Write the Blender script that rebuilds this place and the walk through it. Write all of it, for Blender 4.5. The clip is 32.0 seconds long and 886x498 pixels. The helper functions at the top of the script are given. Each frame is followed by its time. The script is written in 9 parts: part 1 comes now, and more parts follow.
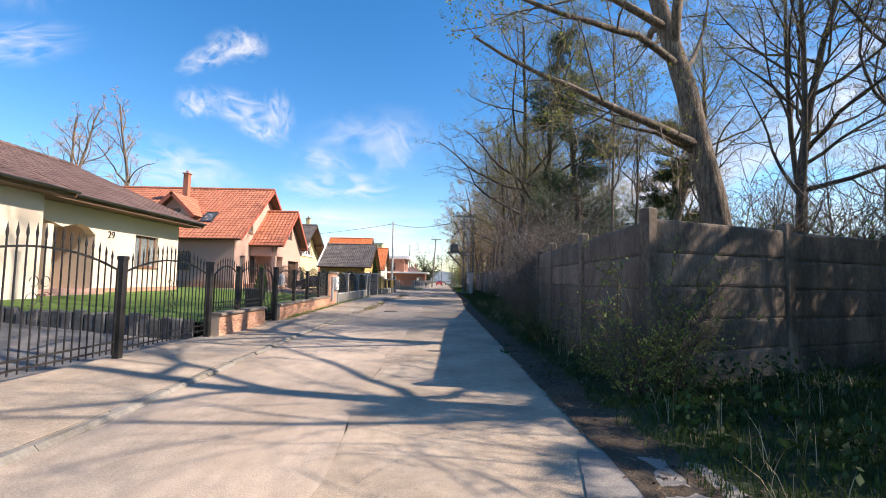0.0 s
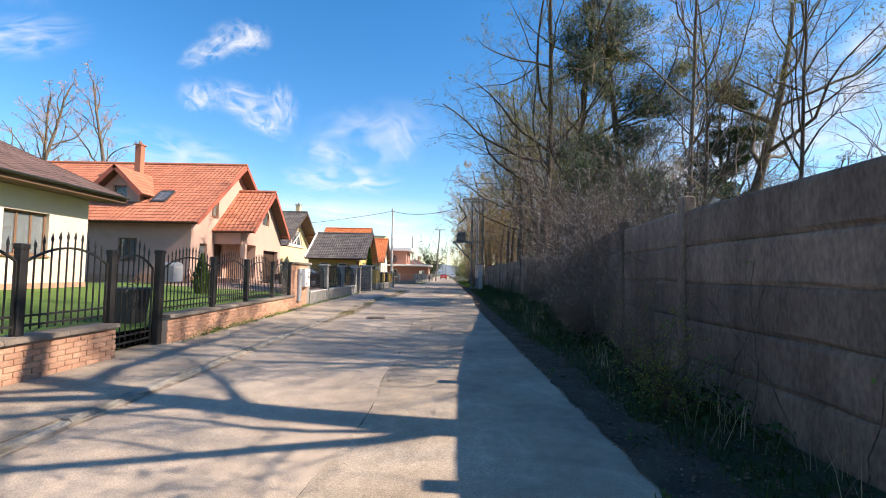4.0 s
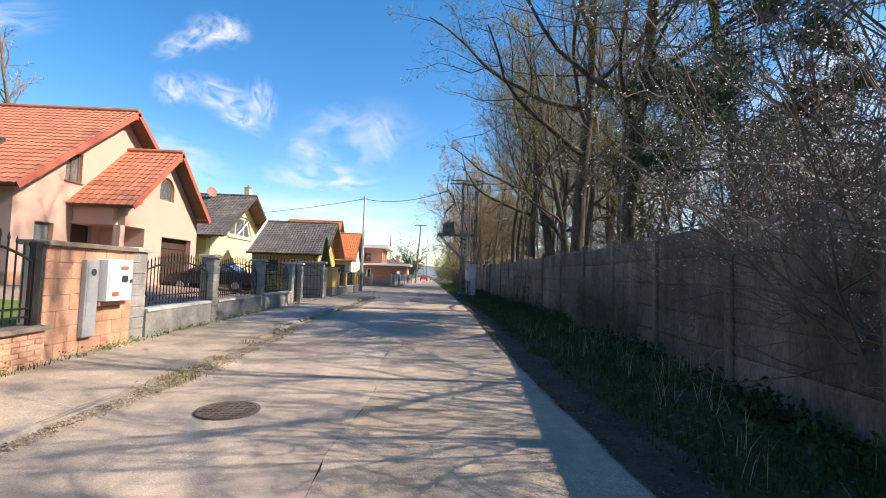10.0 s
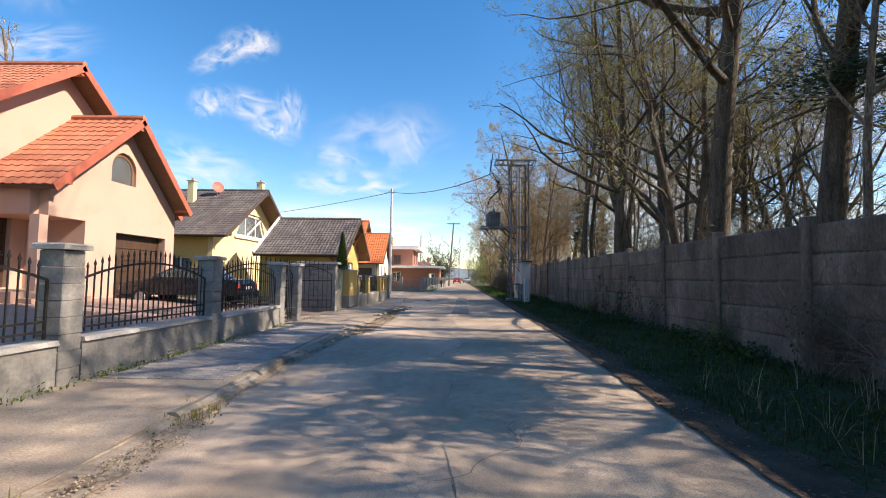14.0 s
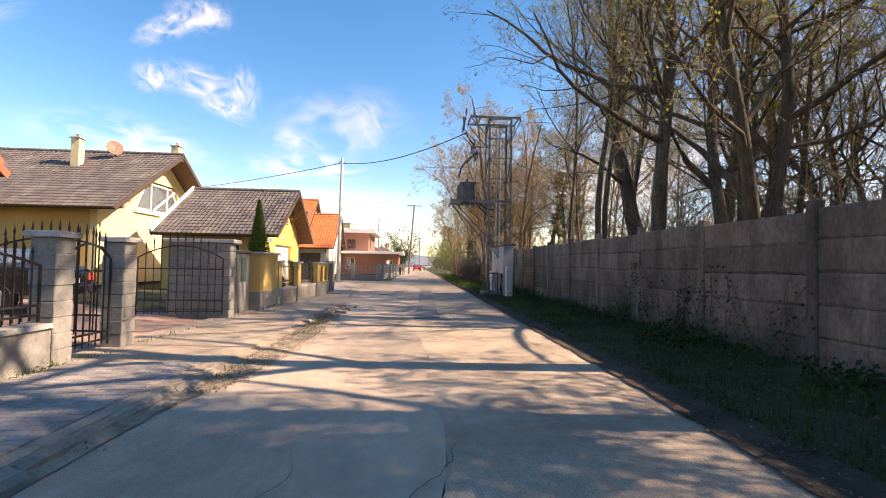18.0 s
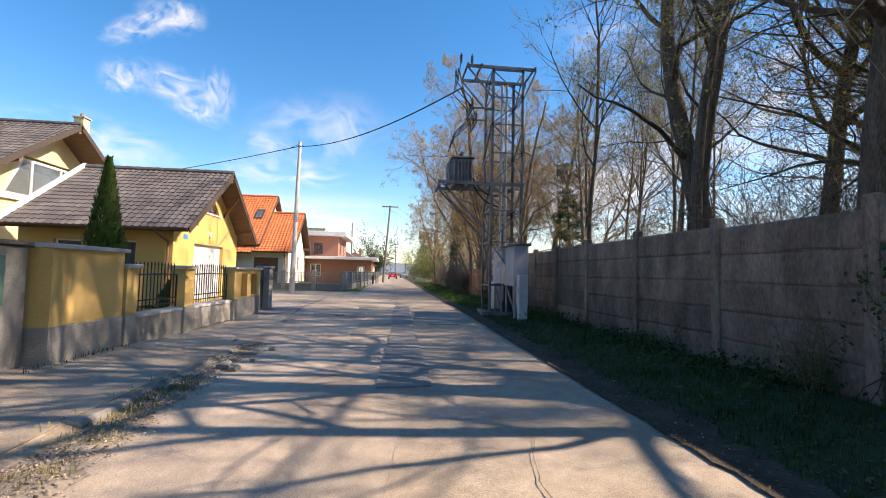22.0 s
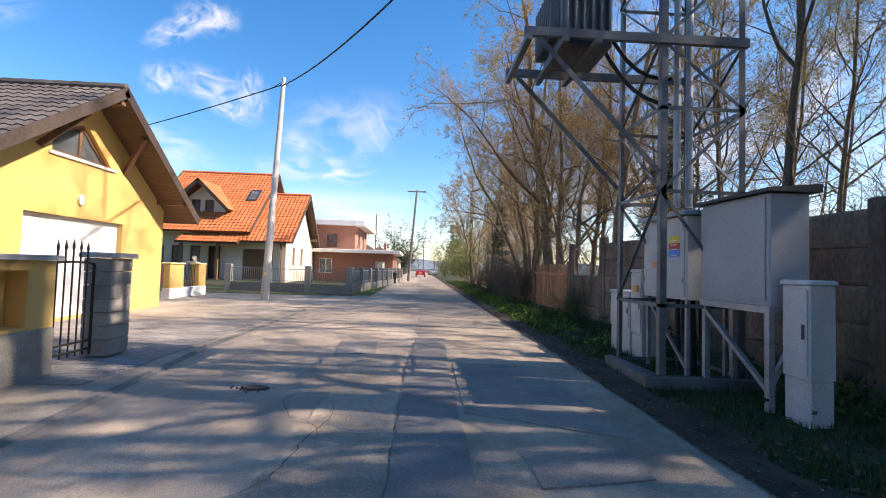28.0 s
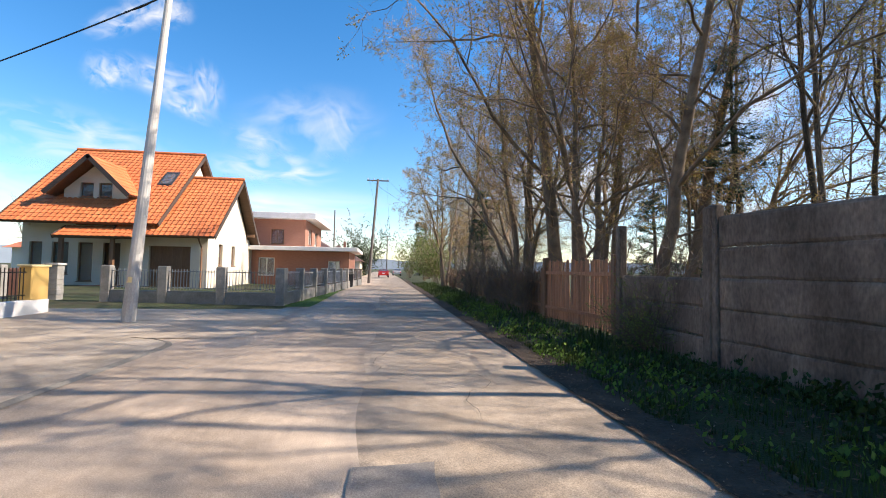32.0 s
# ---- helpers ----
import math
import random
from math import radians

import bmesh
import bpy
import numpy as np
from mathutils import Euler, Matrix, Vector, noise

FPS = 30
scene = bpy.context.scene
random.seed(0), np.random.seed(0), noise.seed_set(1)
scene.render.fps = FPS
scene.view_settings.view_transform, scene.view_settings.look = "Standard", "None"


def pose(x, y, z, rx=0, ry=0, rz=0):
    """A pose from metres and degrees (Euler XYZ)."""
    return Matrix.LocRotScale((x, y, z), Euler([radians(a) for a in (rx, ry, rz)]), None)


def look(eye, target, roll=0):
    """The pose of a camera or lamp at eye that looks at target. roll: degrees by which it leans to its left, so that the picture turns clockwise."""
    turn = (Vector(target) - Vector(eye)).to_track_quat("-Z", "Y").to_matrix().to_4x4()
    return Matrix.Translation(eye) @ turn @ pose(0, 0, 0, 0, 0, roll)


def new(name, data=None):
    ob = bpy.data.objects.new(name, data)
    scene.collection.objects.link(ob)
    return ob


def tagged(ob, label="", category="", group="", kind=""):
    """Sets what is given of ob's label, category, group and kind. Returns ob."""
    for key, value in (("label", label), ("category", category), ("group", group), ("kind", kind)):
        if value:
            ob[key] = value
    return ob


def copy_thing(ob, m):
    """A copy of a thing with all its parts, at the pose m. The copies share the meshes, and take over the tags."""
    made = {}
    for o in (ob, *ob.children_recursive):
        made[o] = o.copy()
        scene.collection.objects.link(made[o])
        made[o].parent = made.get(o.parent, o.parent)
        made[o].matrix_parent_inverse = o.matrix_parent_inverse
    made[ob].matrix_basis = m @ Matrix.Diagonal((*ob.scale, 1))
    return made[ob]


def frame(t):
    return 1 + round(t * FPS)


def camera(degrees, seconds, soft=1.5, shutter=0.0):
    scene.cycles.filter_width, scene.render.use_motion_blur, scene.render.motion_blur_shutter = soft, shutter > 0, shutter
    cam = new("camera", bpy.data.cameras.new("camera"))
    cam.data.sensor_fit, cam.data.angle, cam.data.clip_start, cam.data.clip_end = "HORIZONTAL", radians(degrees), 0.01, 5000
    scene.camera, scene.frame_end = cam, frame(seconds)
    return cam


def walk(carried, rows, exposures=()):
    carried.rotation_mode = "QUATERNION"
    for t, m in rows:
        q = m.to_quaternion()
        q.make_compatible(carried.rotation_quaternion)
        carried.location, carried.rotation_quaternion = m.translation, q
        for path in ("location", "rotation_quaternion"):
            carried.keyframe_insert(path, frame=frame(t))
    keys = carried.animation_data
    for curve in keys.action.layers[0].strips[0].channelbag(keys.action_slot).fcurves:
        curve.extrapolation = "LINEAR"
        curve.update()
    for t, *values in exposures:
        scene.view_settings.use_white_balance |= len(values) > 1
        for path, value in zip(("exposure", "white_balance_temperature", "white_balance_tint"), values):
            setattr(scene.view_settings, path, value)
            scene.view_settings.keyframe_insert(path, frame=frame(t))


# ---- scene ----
cam = camera(88.0, 32.0, soft=1.0)
PATH = [
    (0.0, pose(0.000, 0.000, 1.499, 93.92, -1.01, -0.36)),
    (0.5, pose(-0.010, 0.834, 1.501, 93.68, -0.80, -0.56)),
    (1.0, pose(-0.039, 1.665, 1.503, 93.49, -1.54, -0.74)),
    (1.5, pose(-0.071, 2.492, 1.502, 92.98, -1.53, -0.46)),
    (2.0, pose(-0.104, 3.314, 1.502, 94.14, -2.66, -0.15)),
    (2.5, pose(-0.114, 4.130, 1.493, 93.22, -1.34, -0.20)),
    (4.5, pose(-0.086, 7.386, 1.496, 93.09, -1.01, 0.13)),
    (5.0, pose(-0.085, 8.201, 1.497, 93.85, -2.60, -1.30)),
    (5.5, pose(-0.084, 9.022, 1.496, 93.09, -1.81, -2.17)),
    (6.0, pose(-0.095, 9.850, 1.499, 93.09, -2.35, -1.74)),
    (6.5, pose(-0.100, 10.685, 1.500, 91.74, -1.88, -2.53)),
    (7.0, pose(-0.134, 11.526, 1.501, 92.11, -2.00, -2.05)),
    (7.5, pose(-0.179, 12.372, 1.505, 92.18, -1.88, -2.33)),
    (8.0, pose(-0.215, 13.221, 1.507, 92.60, -1.62, -1.41)),
    (8.5, pose(-0.226, 14.068, 1.506, 92.43, -1.08, -1.52)),
    (9.0, pose(-0.221, 14.917, 1.504, 92.73, -1.09, -2.06)),
    (9.5, pose(-0.238, 15.769, 1.505, 92.94, -0.97, -3.30)),
    (10.0, pose(-0.274, 16.627, 1.506, 93.28, -1.78, -2.41)),
    (10.5, pose(-0.343, 17.485, 1.510, 92.93, -1.98, -1.95)),
    (11.0, pose(-0.429, 18.337, 1.507, 93.69, -2.03, -1.56)),
    (11.5, pose(-0.512, 19.183, 1.506, 93.84, -2.16, -1.63)),
    (12.0, pose(-0.577, 20.029, 1.501, 93.03, -0.76, -1.04)),
    (12.5, pose(-0.657, 20.876, 1.501, 93.66, -1.01, -0.62)),
    (13.0, pose(-0.748, 21.716, 1.497, 94.73, -1.44, -0.02)),
    (13.5, pose(-0.852, 22.541, 1.494, 94.97, -2.02, 1.08)),
    (14.0, pose(-0.955, 23.348, 1.492, 93.51, -0.70, 1.33)),
    (14.5, pose(-1.018, 24.136, 1.491, 93.65, -2.03, 0.61)),
    (16.5, pose(-1.049, 27.250, 1.499, 92.62, -2.05, -1.07)),
    (17.0, pose(-1.055, 28.043, 1.500, 91.94, -1.51, -1.64)),
    (17.5, pose(-1.071, 28.849, 1.500, 92.31, -1.45, -2.21)),
    (18.0, pose(-1.088, 29.668, 1.503, 91.96, -1.00, -3.74)),
    (18.5, pose(-1.089, 30.489, 1.496, 92.45, -1.37, -3.24)),
    (19.0, pose(-1.072, 31.315, 1.497, 93.06, -1.68, -3.51)),
    (19.5, pose(-1.037, 32.143, 1.496, 93.18, -0.97, -4.72)),
    (20.0, pose(-1.000, 32.983, 1.499, 93.40, -1.79, -6.35)),
    (20.5, pose(-0.970, 33.840, 1.500, 93.41, -2.10, -5.59)),
    (21.0, pose(-0.953, 34.712, 1.501, 93.99, -2.96, -5.72)),
    (21.5, pose(-0.933, 35.593, 1.501, 93.79, -2.12, -6.12)),
    (22.0, pose(-0.894, 36.473, 1.501, 92.98, -1.34, -6.65)),
    (22.5, pose(-0.848, 37.344, 1.503, 92.90, -1.18, -6.28)),
    (23.0, pose(-0.807, 38.199, 1.507, 93.50, -2.51, -5.54)),
    (23.5, pose(-0.761, 39.038, 1.502, 92.59, -1.49, -5.71)),
    (24.0, pose(-0.719, 39.871, 1.502, 92.63, -2.04, -5.13)),
    (24.5, pose(-0.687, 40.701, 1.497, 92.97, -2.29, -5.08)),
    (25.0, pose(-0.672, 41.537, 1.498, 93.86, -3.24, -3.53)),
    (25.5, pose(-0.646, 42.373, 1.495, 92.87, -1.57, -3.95)),
    (27.5, pose(-0.597, 45.725, 1.502, 91.87, -1.06, -3.64)),
    (28.0, pose(-0.611, 46.557, 1.502, 92.50, -1.70, -3.08)),
    (28.5, pose(-0.611, 47.378, 1.498, 92.07, -1.45, -4.91)),
    (29.0, pose(-0.602, 48.193, 1.489, 92.43, -1.57, -5.41)),
    (29.5, pose(-0.591, 49.003, 1.489, 92.66, -1.24, -6.36)),
    (30.0, pose(-0.591, 49.813, 1.492, 92.66, -2.29, -5.68)),
    (30.5, pose(-0.573, 50.618, 1.494, 90.81, -1.61, -5.76)),
    (31.0, pose(-0.532, 51.416, 1.500, 90.77, -1.27, -6.20)),
    (31.5, pose(-0.481, 52.199, 1.503, 91.77, -1.17, -7.12)),
    (32.0, pose(-0.410, 52.972, 1.497, 92.55, -0.96, -7.53)),
]
walk(cam, PATH, [(0.0, 0.88, 7200, 18), (4.0, 0.92, 7250, 16), (10.0, 0.94, 7350, 16), (12.0, 0.92, 7600, 18), (15.5, 0.98, 7900, 18), (16.7, 1.3, 9300, 24), (17.2, 1.3, 9400, 25), (18.0, 1.26, 9300, 26), (20.0, 1.12, 8900, 24), (22.0, 0.98, 7650, 18), (24.0, 1.04, 7750, 20), (25.0, 0.98, 7500, 18), (27.0, 1.0, 7350, 19), (29.0, 1.0, 7350, 20), (32.0, 0.95, 7250, 16)])

# ---- light and sky ----
SUN_EL, SUN_AZ = 38.5, 97.0  # degrees; azimuth clockwise from +y
world = bpy.data.worlds.new("world")
scene.world = world
world.use_nodes = True
wn, wl = world.node_tree.nodes, world.node_tree.links
wn.clear()
sky = wn.new("ShaderNodeTexSky")
sky.sky_type = "NISHITA"
sky.sun_disc = False
sky.sun_elevation, sky.sun_rotation = radians(SUN_EL), radians(SUN_AZ)
sky.air_density, sky.dust_density, sky.ozone_density = 1.0, 0.3, 3.0
bg = wn.new("ShaderNodeBackground")
bg.inputs["Strength"].default_value = 0.136
wout = wn.new("ShaderNodeOutputWorld")
hue = wn.new("ShaderNodeHueSaturation")
hue.inputs["Saturation"].default_value = 1.36
wl.new(sky.outputs["Color"], hue.inputs["Color"])
wl.new(hue.outputs["Color"], bg.inputs["Color"])
wl.new(bg.outputs["Background"], wout.inputs["Surface"])
sun_data = bpy.data.lights.new("sun", "SUN")
sun_data.energy, sun_data.angle, sun_data.color = 5.0, radians(0.6), (1.0, 0.945, 0.86)
sun = new("sun", sun_data)
SUN_DIR = Vector((math.sin(radians(SUN_AZ)) * math.cos(radians(SUN_EL)), math.cos(radians(SUN_AZ)) * math.cos(radians(SUN_EL)), math.sin(radians(SUN_EL))))
sun.matrix_world = look((0, 30, 60), Vector((0, 30, 60)) - SUN_DIR)


# ---- materials ----
def material(name, colors, scale=4.0, grit=(0.82, 1.16), rough=0.8, metal=0.0, bump=0.2, fine=60.0, stain=None, stain_scale=0.7, per="", per_amount=0.12, stretch=(1, 1, 1), detail=6.0, spec=0.4, bump_dist=0.01, mid=None):
    """Two or three colours over a noise, a finer noise for grain and relief, and broad stains."""
    m = bpy.data.materials.new(name)
    m.use_nodes = True
    n, l = m.node_tree.nodes, m.node_tree.links
    b = n["Principled BSDF"]
    b.inputs["Roughness"].default_value, b.inputs["Metallic"].default_value = rough, metal
    b.inputs["Specular IOR Level"].default_value = spec
    geo = n.new("ShaderNodeNewGeometry")
    mp = n.new("ShaderNodeMapping")
    mp.inputs["Scale"].default_value = stretch
    l.new(geo.outputs["Position"], mp.inputs["Vector"])
    big = n.new("ShaderNodeTexNoise")
    big.inputs["Scale"].default_value, big.inputs["Detail"].default_value = scale, detail
    l.new(mp.outputs["Vector"], big.inputs["Vector"])
    ramp = n.new("ShaderNodeValToRGB")
    e = ramp.color_ramp.elements
    e[0].position, e[1].position = 0.3, 0.72
    e[0].color, e[1].color = (*colors[0], 1), (*colors[-1], 1)
    if len(colors) > 2:
        between = e.new(0.5)
        between.color = (*colors[1], 1)
    l.new(big.outputs["Fac"], ramp.inputs["Fac"])
    out = ramp.outputs["Color"]
    grain = n.new("ShaderNodeTexNoise")
    grain.inputs["Scale"].default_value, grain.inputs["Detail"].default_value = fine, 4
    l.new(mp.outputs["Vector"], grain.inputs["Vector"])
    if stain is not None:
        sn = n.new("ShaderNodeTexNoise")
        sn.inputs["Scale"].default_value, sn.inputs["Detail"].default_value = stain_scale, 8
        sn.inputs["Roughness"].default_value = 0.65
        l.new(mp.outputs["Vector"], sn.inputs["Vector"])
        sr = n.new("ShaderNodeMapRange")
        sr.inputs["From Min"].default_value, sr.inputs["From Max"].default_value = 0.5, 0.68
        l.new(sn.outputs["Fac"], sr.inputs["Value"])
        mx = n.new("ShaderNodeMixRGB")
        mx.inputs["Color2"].default_value = (*stain, 1)
        l.new(sr.outputs["Result"], mx.inputs["Fac"])
        l.new(out, mx.inputs["Color1"])
        out = mx.outputs["Color"]
    gm = n.new("ShaderNodeMapRange")
    gm.inputs["From Min"].default_value, gm.inputs["From Max"].default_value = 0.25, 0.75
    gm.inputs["To Min"].default_value, gm.inputs["To Max"].default_value = grit
    l.new(grain.outputs["Fac"], gm.inputs["Value"])
    hv = n.new("ShaderNodeHueSaturation")
    if mid:
        mott = n.new("ShaderNodeTexNoise")
        mott.inputs["Scale"].default_value, mott.inputs["Detail"].default_value, mott.inputs["Roughness"].default_value = mid[0], 7, 0.7
        l.new(mp.outputs["Vector"], mott.inputs["Vector"])
        mr = n.new("ShaderNodeMapRange")
        mr.inputs["From Min"].default_value, mr.inputs["From Max"].default_value = 0.3, 0.7
        mr.inputs["To Min"].default_value, mr.inputs["To Max"].default_value = mid[1], mid[2]
        l.new(mott.outputs["Fac"], mr.inputs["Value"])
        mm = n.new("ShaderNodeHueSaturation")
        l.new(out, mm.inputs["Color"])
        l.new(mr.outputs["Result"], mm.inputs["Value"])
        out = mm.outputs["Color"]
    l.new(out, hv.inputs["Color"])
    if per:
        if per == "object":
            src = n.new("ShaderNodeObjectInfo").outputs["Random"]
        else:
            src = geo.outputs["Random Per Island"]
        pr = n.new("ShaderNodeMapRange")
        pr.inputs["To Min"].default_value, pr.inputs["To Max"].default_value = 1 - per_amount, 1 + per_amount
        l.new(src, pr.inputs["Value"])
        mu = n.new("ShaderNodeMath")
        mu.operation = "MULTIPLY"
        l.new(pr.outputs["Result"], mu.inputs[0])
        l.new(gm.outputs["Result"], mu.inputs[1])
        l.new(mu.outputs["Value"], hv.inputs["Value"])
    else:
        l.new(gm.outputs["Result"], hv.inputs["Value"])
    l.new(hv.outputs["Color"], b.inputs["Base Color"])
    if bump:
        bp = n.new("ShaderNodeBump")
        bp.inputs["Strength"].default_value, bp.inputs["Distance"].default_value = bump, bump_dist
        l.new(grain.outputs["Fac"], bp.inputs["Height"])
        l.new(bp.outputs["Normal"], b.inputs["Normal"])
    return m


def glass(name, tint=(0.75, 0.82, 0.85), rough=0.02):
    m = bpy.data.materials.new(name)
    m.use_nodes = True
    b = m.node_tree.nodes["Principled BSDF"]
    b.inputs["Base Color"].default_value = (*tint, 1)
    b.inputs["Roughness"].default_value = rough
    b.inputs["Transmission Weight"].default_value = 0.85
    b.inputs["IOR"].default_value = 1.45
    return m


def leafy(name, c0, c1, rough=0.6, trans=0.25):
    """Leaf or needle colours that vary from piece to piece and let some light through."""
    m = material(name, (c0, c1), scale=0.6, rough=rough, bump=0, fine=9, per="island", per_amount=0.35, spec=0.2)
    n, l = m.node_tree.nodes, m.node_tree.links
    b = n["Principled BSDF"]
    tr = n.new("ShaderNodeBsdfTranslucent")
    mixs = n.new("ShaderNodeMixShader")
    mixs.inputs["Fac"].default_value = trans
    col = b.inputs["Base Color"].links[0].from_socket
    l.new(col, tr.inputs["Color"])
    l.new(b.outputs["BSDF"], mixs.inputs[1])
    l.new(tr.outputs["BSDF"], mixs.inputs[2])
    l.new(mixs.outputs["Shader"], n["Material Output"].inputs["Surface"])
    return m


